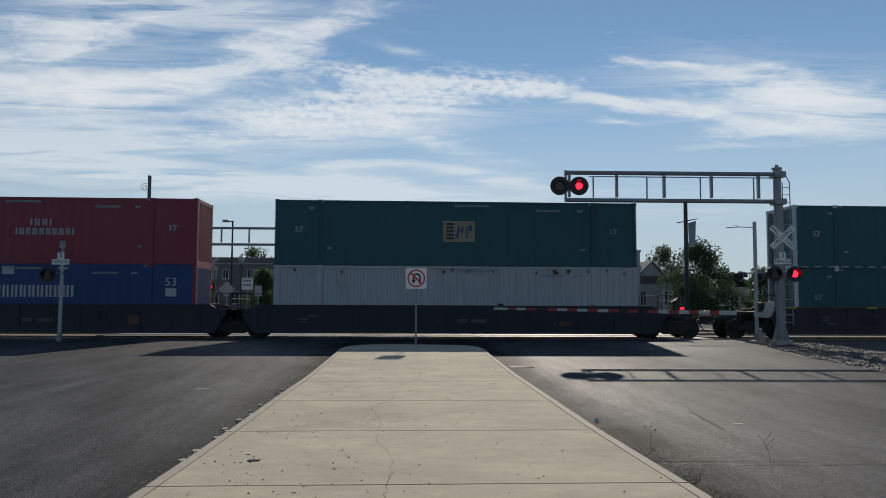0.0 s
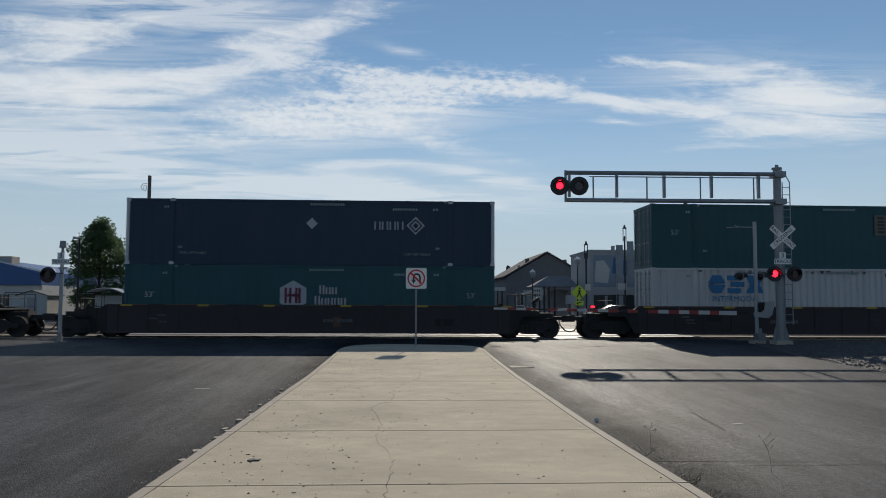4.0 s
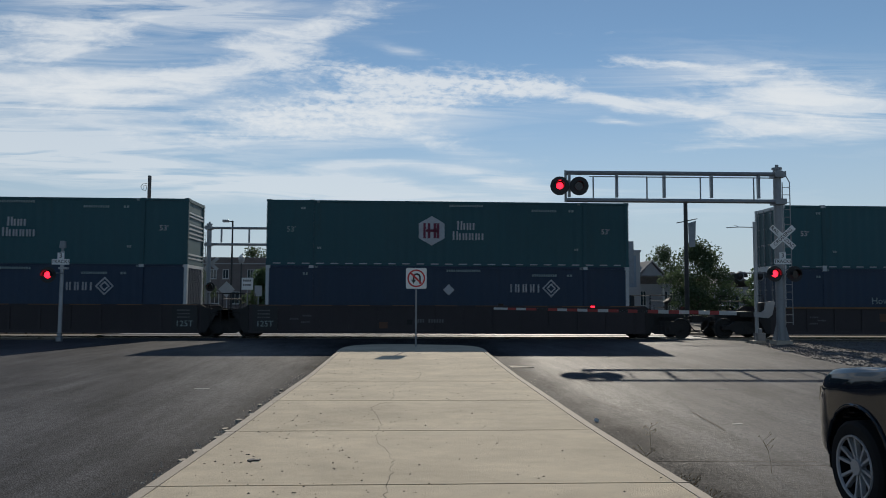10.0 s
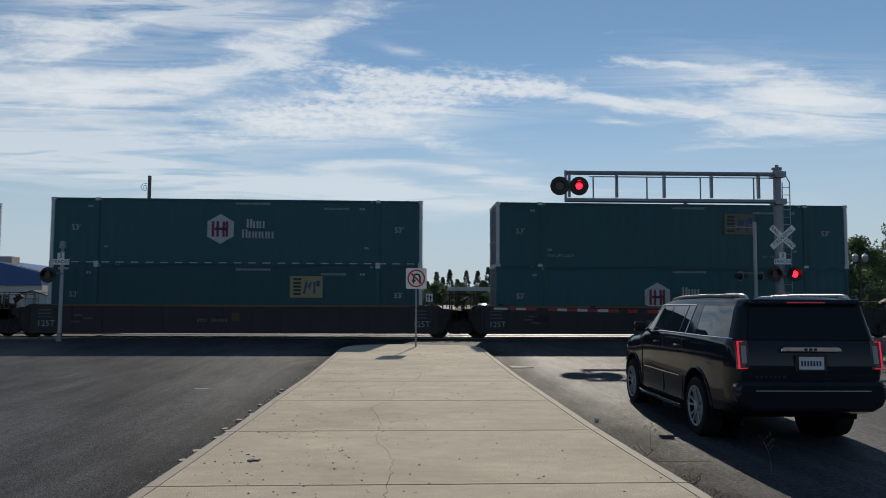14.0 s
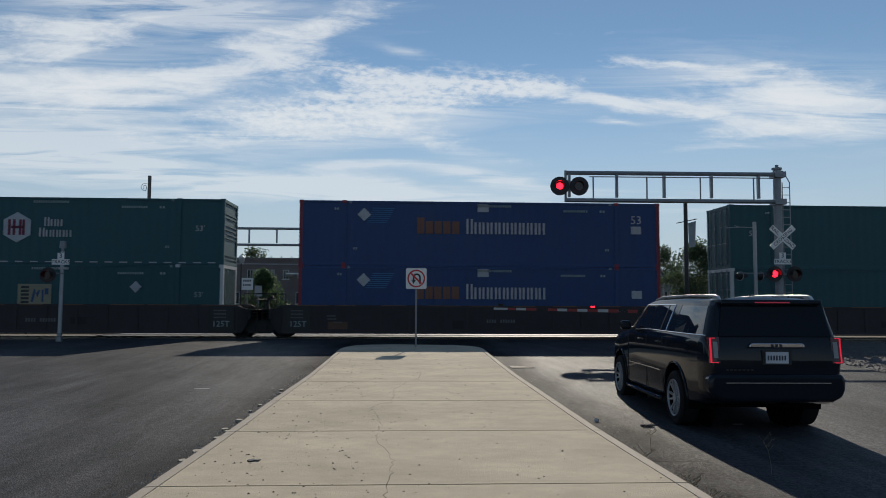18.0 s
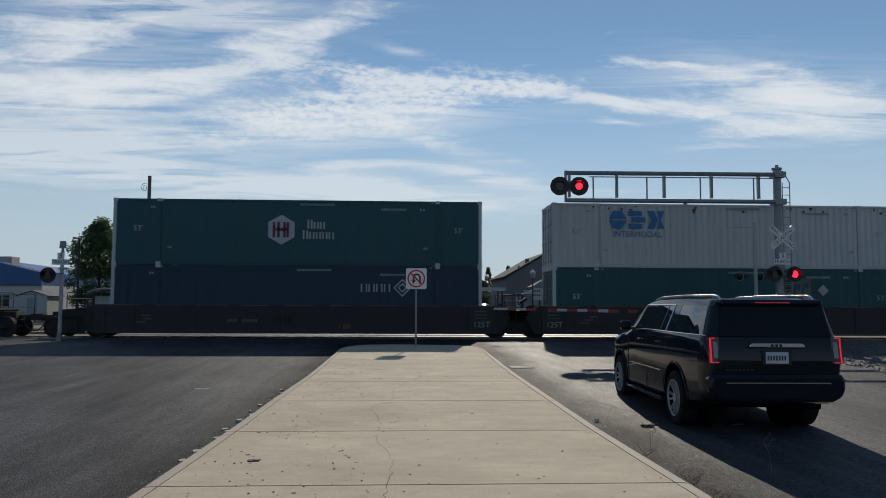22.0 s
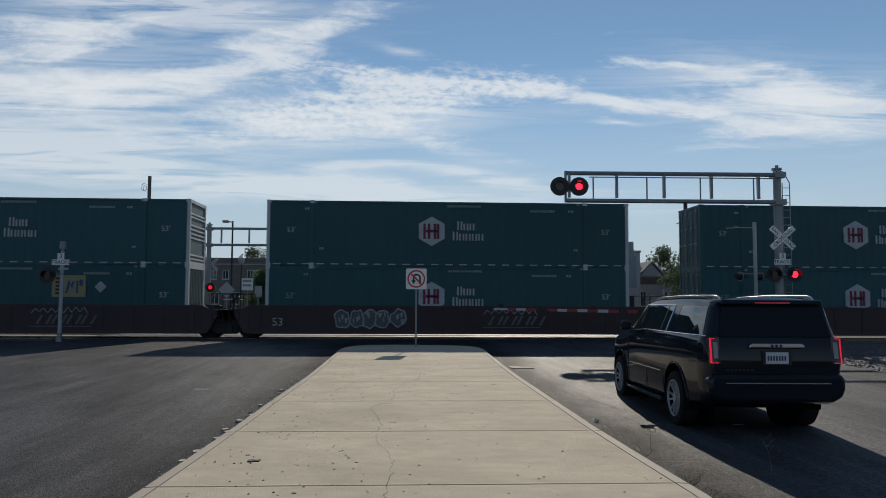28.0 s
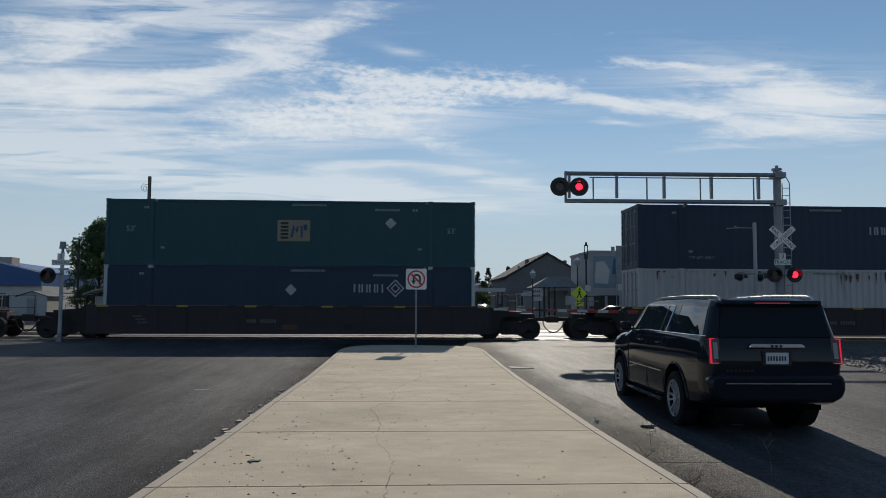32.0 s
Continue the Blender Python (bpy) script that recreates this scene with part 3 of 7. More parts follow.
M_ORANGE = mat("faded_orange_logo", (0.20, 0.085, 0.05), 0.6, var=0.2)
M_WELL = {
    "brown": mat("oxide_brown_car_paint", (0.038, 0.030, 0.032), 0.7, var=0.3, scale=1.5, fine=20, streak=0.4, stain=(0.036, 0.028, 0.028), stain_at=0.55, rand=0.25, bump=0.1),
    "black": mat("black_blue_car_paint", (0.022, 0.024, 0.035), 0.65, var=0.3, scale=1.5, fine=20, streak=0.4, rand=0.2),
    "maroon": mat("maroon_car_paint", (0.052, 0.030, 0.032), 0.65, var=0.3, scale=1.5, fine=20, streak=0.4, stain=(0.04, 0.03, 0.03), stain_at=0.55, rand=0.2),
}
M_STRIPE = mat("orange_sill_stripe", (0.17, 0.085, 0.035), 0.65, var=0.3, scale=3, fine=30)

MESHES = {}


def shared(key, build, material, smooth=30):
    k = (key, material.name)
    if k not in MESHES:
        MESHES[k] = build().mesh(key, material, smooth)
    return MESHES[k]


def corrugated(depth, pitch):
    """One long side: trapezoid ribs between the rails."""
    mb = MB()
    y = FACE + 0.03
    x, pts = -LENGTH / 2 + 0.14, []
    n = int((LENGTH - 0.28) / pitch)
    p = (LENGTH - 0.28) / n
    for k in range(n):
        a = x + k * p
        pts += [(a, y), (a + p * 0.34, y), (a + p * 0.5, y + depth), (a + p * 0.84, y + depth)]
    pts.append((x + n * p, y))
    vs = [(u, w, 0.15) for u, w in pts] + [(u, w, HEIGHT - 0.09) for u, w in pts]
    m = len(pts)
    mb.add(vs, [(k, k + 1, m + k + 1, m + k) for k in range(m - 1)])
    vs = [(-u, -w, z) for u, w, z in vs]
    mb.add(vs, [(k, k + 1, m + k + 1, m + k) for k in range(m - 1)])
    # inner core closes the box
    mb.box(-LENGTH / 2 + 0.1, LENGTH / 2 - 0.1, FACE + 0.1, -FACE - 0.1, 0.12, HEIGHT - 0.05)
    return mb


def roof():
    mb = MB()
    for k in range(26):
        a = -LENGTH / 2 + 0.15 + k * (LENGTH - 0.3) / 26
        mb.box(a, a + 0.4, FACE + 0.12, -FACE - 0.12, HEIGHT - 0.05, HEIGHT - 0.012)
    return mb


def post_at(x, w=0.16):
    return lambda: MB().box(x - w / 2, x + w / 2, FACE, FACE + 0.14, 0.0, HEIGHT)


def rail_at(z0, z1):
    def b():
        mb = MB()
        for s in (1, -1):
            mb.box(-LENGTH / 2 + 0.16, LENGTH / 2 - 0.16, s * FACE, s * (FACE + 0.1), z0, z1)
        return mb
    return b


def nose():
    """The end wall opposite the doors."""
    x = LENGTH / 2
    return MB().box(x - 0.12, x - 0.05, FACE + 0.14, -FACE - 0.14, 0.15, HEIGHT - 0.12)


def nose_rib(kind):
    x = LENGTH / 2
    if kind == "bars":
        return lambda: MB().box(x - 0.06, x - 0.012, FACE + 0.14, -FACE - 0.14, 0, 0.07)
    return lambda: MB().box(x - 0.06, x - 0.012, 0, 0.1, 0.15, HEIGHT - 0.12)


def end_frame(s):
    def b():
        x = s * LENGTH / 2
        mb = MB()
        for y0, y1 in ((FACE, FACE + 0.13), (-FACE - 0.13, -FACE)):
            mb.box(x - s * 0.14, x, y0, y1, 0, HEIGHT)
        mb.box(x - s * 0.12, x, FACE + 0.13, -FACE - 0.13, HEIGHT - 0.14, HEIGHT)
        mb.box(x - s * 0.12, x, FACE + 0.13, -FACE - 0.13, 0, 0.16)
        return mb
    return b


def door_leaf(s):
    def b():
        x = -LENGTH / 2
        y0, y1 = (FACE + 0.14, -0.01) if s < 0 else (0.01, -FACE - 0.14)
        mb = MB().box(x + 0.03, x + 0.09, y0, y1, 0.17, HEIGHT - 0.15)
        for z in (0.35, 0.95, 1.55, 2.15):
            mb.box(x + 0.018, x + 0.03, y0 + 0.08, y1 - 0.08, z, z + 0.34)
        return mb
    return b


def lock_rod(y):
    def b():
        x = -LENGTH / 2
        mb = MB().tube((x - 0.01, y, 0.1), (x - 0.01, y, HEIGHT - 0.08), 0.02, n=6)
        for z in (0.25, 1.1, 1.9, 2.6):
            mb.box(x - 0.03, x + 0.03, y - 0.06, y + 0.06, z, z + 0.06)
        mb.box(x - 0.035, x - 0.01, y - 0.02, y + 0.3, 1.14, 1.18)
        return mb
    return b


def castings():
    return MB().box(-0.1, 0.1, -0.085, 0.085, -0.002, 0.13)


LY0, LY1 = FACE - 0.006, FACE + 0.03     # lettering stands a little proud of the ribs


def mark(name, mb, material, box, label=""):
    """Painted markings, each too small to pick apart."""
    return tagged(part(name, mb, material, box, label, smooth=0), kind="stuff")


def words(text, size, x, z, material, box):
    ob = part("lettering", lettering(text, size, material), material, box, at=Matrix.Translation((x, FACE - 0.002, z)))
    return ob


def left(x):
    return x - LENGTH / 2


def hexagon_logo(box, low=False, red=M_LOGORED):
    zc, x = (HEIGHT - 1.33), left(7.28)
    if low:
        zc = HEIGHT - 1.25
    r = 0.66
    hexa = [(x + r * math.sin(math.pi / 3 * k), zc + r * math.cos(math.pi / 3 * k)) for k in range(6)]
    mark("logo", MB().prism(hexa, LY0, LY1), M_MARK, box, "white hexagon emblem with dark red bars")
    bars = MB()
    for dx in (-0.33, -0.13, 0.13, 0.27):
        bars.box(x + dx - 0.05, x + dx + 0.065, LY0 - 0.004, LY0, zc - 0.34, zc + 0.34)
    bars.box(x - 0.25, x + 0.3, LY0 - 0.004, LY0, zc - 0.05, zc + 0.06)
    mark("logo_bar", bars, red, box)
    w = MB()
    open_bars(w, left(8.42), zc + 0.06, 0.82, 0.30, 3, LY0, LY1, 0.06, tall=1)
    open_bars(w, left(8.22), zc - 0.40, 1.42, 0.30, 5, LY0, LY1, 0.06, tall=1)
    mark("wordmark", w, M_MARK, box)


def square_logo(box, x, z, material=M_CREAM):
    mark("logo", MB().box(left(x), left(x + 1.42), LY0, LY1, z - 0.47, z + 0.47), material, box, "cream square emblem with dark bars")
    b, a = MB(), left(x)
    for dz in (-0.36, -0.2, -0.04, 0.12, 0.28):
        b.box(a + 0.14, a + 0.48, LY0 - 0.004, LY0, z + dz, z + dz + 0.1)
    mark("logo_bar", b, M_SIGNBLACK, box)
    b = MB()
    b.prism([(a + 0.56, z - 0.3), (a + 0.66, z - 0.3), (a + 0.75, z + 0.1), (a + 0.85, z - 0.12), (a + 0.95, z + 0.2), (a + 0.86, z + 0.2), (a + 0.8, z + 0.05), (a + 0.70, z + 0.3)], LY0 - 0.004, LY0)
    b.box(a + 1.02, a + 1.1, LY0 - 0.004, LY0, z - 0.3, z + 0.22).box(a + 1.14, a + 1.3, LY0 - 0.004, LY0, z + 0.02, z + 0.28)
    mark("logo_bar", b, M_EMBLEMBLUE, box)


def diamond(box, x, z, r=0.25):
    x = left(x)
    mark("placard", MB().prism([(x - r, z), (x, z - r), (x + r, z), (x, z + r)], LY0, LY1), M_MARK, box, "white diamond placard")


def line_logo(box, z, x=10.8):
    w = MB()
    open_bars(w, left(x), z, 1.35, 0.36, 4, LY0, LY1, 0.05)
    mark("wordmark", w, M_MARK, box)
    d = MB()
    c, zc = left(x + 1.83), z + 0.19
    for k in range(4):
        a, b2 = k * math.pi / 2, (k + 1) * math.pi / 2
        for r in (0.40, 0.22):
            p = [(c + r * math.cos(a), zc + r * math.sin(a)), (c + r * math.cos(b2), zc + r * math.sin(b2))]
            q = [(c + (r - 0.08) * math.cos(b2), zc + (r - 0.08) * math.sin(b2)), (c + (r - 0.08) * math.cos(a), zc + (r - 0.08) * math.sin(a))]
            d.prism(p + q, LY0, LY1)
    mark("logo", d, M_MARK, box, "white outlined diamond emblem")


def block_emblem(b, x, z, h, step):
    """Three heavy shapes in a row: a split block, a stack of bars, a bow of two wedges."""
    w = step * 0.9
    for z0, z1, cut in ((z, z + h * 0.46, 0), (z + h * 0.54, z + h, 1)):
        lo, hi = (0.24, 0.0) if not cut else (0.0, 0.24)
        b.prism([(x + w * lo, z0), (x + w * (1 - lo), z0), (x + w * (1 - hi), z1), (x + w * hi, z1)], LY0, LY1)
    for k, (i, o) in enumerate(((0.0, 0.8), (0.2, 1.0), (0.0, 0.8))):
        b.box(x + step + w * i, x + step + w * o, LY0, LY1, z + h * 0.36 * k, z + h * (0.36 * k + 0.27))
    c = x + 2 * step
    b.prism([(c, z), (c + w * 0.42, z), (c + w * 0.62, z + h * 0.5), (c + w * 0.42, z + h), (c, z + h), (c + w * 0.26, z + h * 0.5)], LY0, LY1)
    b.prism([(c + w * 0.6, z), (c + w, z), (c + w * 0.8, z + h * 0.5), (c + w, z + h), (c + w * 0.6, z + h), (c + w * 0.7, z + h * 0.5)], LY0, LY1)


def blue_blocks(box):
    b = MB()
    z = HEIGHT - 1.13
    block_emblem(b, left(2.58), z, 0.8, 0.87)
    mark("logo", b, M_LOGOBLUE, box, "blue block emblem")
    words("INTERMODAL", 0.36, left(3.86), z - 0.27, M_LOGOBLUE, box)


def gold_blocks(box):
    z = HEIGHT - 1.75
    b = MB()
    for s, x in ((1, 8.3), (-1, 12.05)):
        a = left(x)
        b.box(min(a, a + s * 0.1), max(a, a + s * 0.1), LY0, LY1, z - 0.1, z + 1.0)
        for dz in (-0.1, 0.9):
            b.box(min(a, a + s * 0.28), max(a, a + s * 0.28), LY0, LY1, z + dz, z + dz + 0.1)
    block_emblem(b, left(8.95), z, 0.9, 0.86)
    mark("logo", b, M_GOLD, box, "gold block emblem between square brackets")
    words("How tomorrow moves", 0.42, left(6.1), z + 0.28, M_FAINT, box)


def stack_words(box):
    z = HEIGHT - 1.45
    b = MB()
    open_bars(b, left(5.2), z, 1.95, 0.55, 5, LY0, LY1, 0.13, tall=1)
    mark("wordmark", b, M_ORANGE, box, "faded orange wordmark bars")
    b = MB()
    open_bars(b, left(7.4), z, 3.6, 0.52, 10, LY0, LY1, 0.08, tall=1)
    b.box(left(7.9), left(8.4), LY0, LY1, HEIGHT - 0.46, HEIGHT - 0.12)
    b.box(left(14.85), left(15.3), LY0, LY1, HEIGHT - 1.4, HEIGHT - 1.05)
    b.prism([(left(2.55), HEIGHT - 0.62), (left(2.85), HEIGHT - 0.32), (left(3.15), HEIGHT - 0.62), (left(2.85), HEIGHT - 0.92)], LY0, LY1)
    mark("wordmark", b, M_MARK, box)
    s = MB()
    for k in range(8):
        s.box(left(2.95 + 0.04 * k), left(3.85 + 0.05 * k), LY0, LY1, HEIGHT - 0.98 + k * 0.09, HEIGHT - 0.95 + k * 0.09)
    mark("stripe", s, M_LOGOBLUE, box)


def container(color, marks, at, first, end="bars", trim="same", seed=0):
    names = {"green": "dark green", "navy": "dark navy blue", "blue": "bright blue", "red": "red", "white": "dirty white", "grey": "light grey", "rusty": "rust-streaked white"}
    emblem = {"hex": "with a white hexagon emblem", "square": "with a cream square emblem", "low_square": "with a cream square emblem", "right_square": "with a faded square emblem", "line": "with a white diamond emblem", "high_line": "with a white diamond emblem", "block": "with blue block lettering", "gold": "with gold block lettering", "stack": "with a long white wordmark", "inc": "with white wordmark bars", "": "with plain sides"}[marks.split("+")[0]]
    rnd = random.Random(seed)
    box = thing("freight_container", at, "%s freight container %s" % (names[color], emblem), "container", group="containers on the train")
    MOVING.append((box, first, at.translation.y, at.translation.z))
    p = PAINT[color]
    fr = M_FRAME if trim == "pale" else (PAINT["red"] if trim == "red" else p)
    ribbed = color in ("white", "grey", "rusty")
    part("side_wall", shared("side_wall_deep" if ribbed else "side_wall_flat", lambda: corrugated(0.055 if ribbed else 0.018, 0.29 if ribbed else 0.41), p, 20), p, box)
    part("roof", shared("roof", roof, p), p, box)
    for x in (-6.1, 6.1):
        for turn in (0, 180):
            part("stacking_post", shared("stacking_post%d" % x, post_at(x), p), p, box, at=pose(0, 0, 0, 0, 0, turn))
    part("top_rail", shared("top_rail", rail_at(HEIGHT - 0.1, HEIGHT - 0.01), p), p, box)
    part("bottom_rail", shared("bottom_rail", rail_at(0.0, 0.16), p), p, box)
    part("end_frame", shared("end_frame_a", end_frame(1), fr), fr, box)
    part("end_frame", shared("end_frame_b", end_frame(-1), fr), fr, box)
    np_ = M_FRAME if (trim == "pale" or rnd.random() < 0.5) and end == "bars" else p
    fw = part("front_wall", shared("front_wall", nose, p), p, box)
    for spot in ((0.25, 0.42, 1.18, 1.36, 1.55, 1.74, 2.1, 2.25) if end == "bars" else [FACE + 0.2 + k * 0.255 for k in range(9)]):
        part("rib", shared("rib_" + end, nose_rib(end), np_), np_, fw, at=pose(0, 0, spot) if end == "bars" else pose(0, spot, 0))
    for s in (-1, 1):
        door = part("door", shared("door%d" % s, door_leaf(s), p), p, box)
        for y in ((-0.9, -0.35) if s < 0 else (0.35, 0.9)):
            part("lock_rod", shared("lock_rod%.2f" % y, lock_rod(y), M_GALV), M_GALV, door, "galvanised locking rod")
    for x in (-LENGTH / 2 + 0.09, -6.1, 6.1, LENGTH / 2 - 0.09):
        for y in (FACE + 0.08, -FACE - 0.08):
            for z in (0.0, HEIGHT - 0.12):
                part("corner_casting", shared("corner_casting", castings, fr), fr, box, at=pose(x, y, z))
    for m in marks.split("+"):
        if m == "hex": hexagon_logo(box)
        if m == "square": square_logo(box, 7.42, HEIGHT - 1.35)
        if m == "low_square": square_logo(box, 10.35, HEIGHT - 0.95, M_BUFF)
        if m == "right_square": square_logo(box, 10.4, HEIGHT - 0.9, M_WORNLOGO)
        if m == "line": line_logo(box, HEIGHT - 1.15)
        if m == "high_line": line_logo(box, HEIGHT - 1.3)
        if m == "block": blue_blocks(box)
        if m == "gold": gold_blocks(box)
        if m == "stack": stack_words(box)
        if m == "inc":
            w = MB(); open_bars(w, left(9.0), HEIGHT - 1.25, 0.95, 0.3, 3, LY0, LY1); open_bars(w, left(8.4), HEIGHT - 1.65, 2.5, 0.3, 9, LY0, LY1)
            mark("wordmark", w, M_MARK, box)
        if m == "diamond": diamond(box, 12.4, HEIGHT - 0.98)
        if m == "left_diamond": diamond(box, 8.05, HEIGHT - 1.05)
        if m == "dash":
            d = MB()
            for k in range(25):
                d.box(left(0.3 + k * 0.632), left(0.3 + k * 0.632 + 0.33), LY0, LY1, 0.06, 0.105)
            mark("reflective_strip", d, M_MARK, box, "dashed white reflective strip")
        if m == "lift":
            for x in (2.9, 12.7):
                words("TOP LIFT ONLY", 0.17, left(x), HEIGHT - 2.4, M_FAINT, box)
        if m == "large":
            words("53", 0.52, left(15.08), HEIGHT - 0.78, M_MARK, box)
        if m == "53":
            for x in (1.08, 15.1):
                words("53'", 0.34, left(x), HEIGHT - 1.32, M_FAINT if rnd.random() < 0.5 else M_MARK, box)
    if ribbed:
        rust = MB()
        for k in range(16):
            a, z = left(rnd.uniform(0.5, 15.6)), HEIGHT - rnd.uniform(0.08, 0.32)
            r, drop = rnd.uniform(0.03, 0.10), rnd.uniform(0.03, 0.22 if color != "rusty" else 0.5)
            rust.prism([(a - r, z), (a - r * 0.5, z - drop * 0.6), (a, z - drop), (a + r * 0.6, z - drop * 0.5), (a + r, z), (a + r * 0.3, z + r * 0.6)], FACE + 0.022, FACE + 0.06)
        for k in range(26 if color == "rusty" else 0):
            a, z, r = left(rnd.uniform(13.3, 15.9)), HEIGHT - rnd.uniform(0.2, 0.9), rnd.uniform(0.02, 0.07)
            rust.prism([(a - r, z), (a - r * 0.4, z - rnd.uniform(0.3, 1.1)), (a + r * 0.5, z - rnd.uniform(0.3, 0.9)), (a + r, z)], FACE + 0.022, FACE + 0.06)
        mark("rust_spot", rust, M_RUST, box, "rust streaks under the top rail")
    small = MB()
    for x, z, w in ((2.3, HEIGHT - 2.18, 0.22), (13.6, HEIGHT - 2.18, 0.22), (1.6, HEIGHT - 0.42, 0.25), (11.7, HEIGHT - 0.44, 1.25), (13.4, HEIGHT - 0.44, 0.3), (8.0, HEIGHT - 0.25, 1.7), (2.1, HEIGHT - 0.12, 0.14), (13.9, HEIGHT - 0.12, 0.14)):
        word_bars(small, left(x + rnd.uniform(-0.1, 0.1)), z, w * 0.9, 0.10, max(2, int(w / 0.11)), LY0, LY1)
    mark("data_marking", small, M_FAINT, box)
    return box


# ---- well cars ----
SILL = {"web": (1.37, 1.39, 0.32, 1.36), "top_chord": (1.30, 1.44, 1.36, 1.46), "bottom_chord": (1.26, 1.44, 0.22, 0.34)}


def sill(s, piece):
    """One side of the well is a web between a top and a bottom chord."""
    y0, y1, z0, z1 = SILL[piece]
    return lambda: MB().box(-8.75, 8.75, min(s * y0, s * y1), max(s * y0, s * y1), z0, z1)


def sill_post(s):
    return lambda: MB().prism([(-0.05, 0.34), (0.05, 0.34), (0.04, 1.36), (-0.04, 1.36)], min(s * 1.375, s * 1.425), max(s * 1.375, s * 1.425))


def well_floor():
    mb = MB().box(-8.7, 8.7, -1.3, 1.3, 0.24, 0.28)
    for k in range(9):
        mb.box(-8.1 + k * 2, -7.9 + k * 2, -1.38, 1.38, 0.22, 0.30)
    return mb


def end_deck(s):
    """The raised end over the truck: bolster, sloping webs, deck grating."""
    def b():
        mb = MB()
        P = lambda pts: [(s * u, w) for u, w in pts]
        mb.prism(P([(8.75, 0.25), (8.95, 0.25), (9.35, 0.98), (10.1, 1.0), (10.1, 1.22), (9.0, 1.3), (8.75, 1.46)]), -1.42, -1.36)
        mb.prism(P([(8.75, 0.25), (8.95, 0.25), (9.35, 0.98), (10.1, 1.0), (10.1, 1.22), (9.0, 1.3), (8.75, 1.46)]), 1.36, 1.42)
        mb.prism(P([(8.7, 0.5), (8.8, 0.5), (9.3, 1.0), (9.3, 1.2), (8.7, 1.2)]), -1.36, 1.36)
        x0, x1 = sorted((s * 8.8, s * 10.15))
        mb.box(x0, x1, -1.36, 1.36, 1.18, 1.23)
        x0, x1 = sorted((s * 9.2, s * 10.9))
        mb.box(x0, x1, -0.4, 0.4, 0.75, 1.12)
        return mb
    return b


def end_rail(s):
    def b():
        mb = MB()
        for y in (-1.3, 1.3):
            mb.path([(s * 9.0, y, 1.2), (s * 9.0, y, 1.95), (s * 9.9, y, 1.95), (s * 9.9, y, 1.2)], 0.018, 5)
        mb.path([(s * 9.9, -1.3, 1.7), (s * 9.9, 1.3, 1.7)], 0.018, 5)
        return mb
    return b


def hand_brake():
    return MB().tube((9.98, -0.75, 1.75), (10.05, -0.75, 1.65), 0.2, n=16).box(9.9, 10.0, -0.85, -0.65, 1.2, 1.7)


def ladder(s):
    def b():
        mb = MB()
        y = -1.44
        xa, xb = s * 9.15, s * 9.6
        mb.tube((xa, y, 0.55), (xa, y, 1.5), 0.014, n=5).tube((xb, y, 0.55), (xb, y, 1.5), 0.014, n=5)
        for z in (0.58, 0.85, 1.12, 1.4):
            mb.tube((xa, y, z), (xb, y, z), 0.012, n=5)
        return mb
    return b


def truck_frame():
    mb = MB()
    for s in (-1, 1):
        prof = [(-1.1, 0.56), (-1.1, 0.42), (-0.72, 0.40), (-0.42, 0.20), (0.42, 0.20), (0.72, 0.40), (1.1, 0.42), (1.1, 0.56), (0.75, 0.62), (0.5, 0.78), (-0.5, 0.78), (-0.75, 0.62)]
        mb.prism(prof, min(s * 0.98, s * 1.12), max(s * 0.98, s * 1.12))
    mb.box(-0.2, 0.2, -1.15, 1.15, 0.42, 0.72)
    for s in (-1, 1):
        for k in range(3):
            x = -0.2 + 0.2 * k
            mb.tube((x, s * 1.1, 0.26), (x, s * 1.1, 0.52), 0.07, n=8)
    return mb


def wheel(r=0.46):
    mb = MB()
    prof = [(0.06, r - 0.03), (0.075, r + 0.025), (0.045, r + 0.028), (0.03, r), (-0.07, r - 0.006), (-0.07, r - 0.06), (-0.02, r - 0.08), (-0.0, 0.16), (-0.08, 0.14), (-0.1, 0.1)]
    n = 20
    vs = [(rr * math.cos(2 * math.pi * k / n), y, rr * math.sin(2 * math.pi * k / n)) for y, rr in prof for k in range(n)]
    m = len(prof)
    mb.add(vs, [(j * n + k, j * n + (k + 1) % n, (j + 1) * n + (k + 1) % n, (j + 1) * n + k) for j in range(m - 1) for k in range(n)] + [tuple(range((m - 1) * n, m * n))])
    return mb


def truck(car, x):
    t = part("truck", shared("truck", truck_frame, M_DARKSTEEL), M_DARKSTEEL, car, "dark cast-steel bogie", at=pose(x, 0, 0))
    for dx in (-0.9, 0.9):
        for s in (1, -1):
            part("wheel", shared("wheel", wheel, M_DARKSTEEL, ), M_DARKSTEEL, t, at=pose(dx, -s * 0.753, 0.462, 0, 0, 0 if s > 0 else 180))
        part("axle", shared("axle", lambda: MB().tube((0, -1.15, 0.462), (0, 1.15, 0.462), 0.08, n=10), M_DARKSTEEL), M_DARKSTEEL, t, at=pose(dx, 0, 0))


def coupler(car, s, reach):
    mb = MB()
    x0, x1 = sorted((s * 10.9, s * reach))
    mb.box(x0, x1, -0.1, 0.1, 0.78, 0.96)
    mb.box(min(s * (reach - 0.28), s * reach), max(s * (reach - 0.28), s * reach), -0.2, 0.17, 0.72, 1.02)
    part("coupler", mb, M_DARKSTEEL, car)
    h = MB()
    h.path([(s * (reach - 0.5), -0.35, 0.85), (s * (reach - 0.42), -0.35, 0.55), (s * (reach - 0.2), -0.35, 0.32), (s * reach, -0.35, 0.27)], 0.03, 7)
    part("air_hose", h, M_BLACK, car, "hanging black air hose")


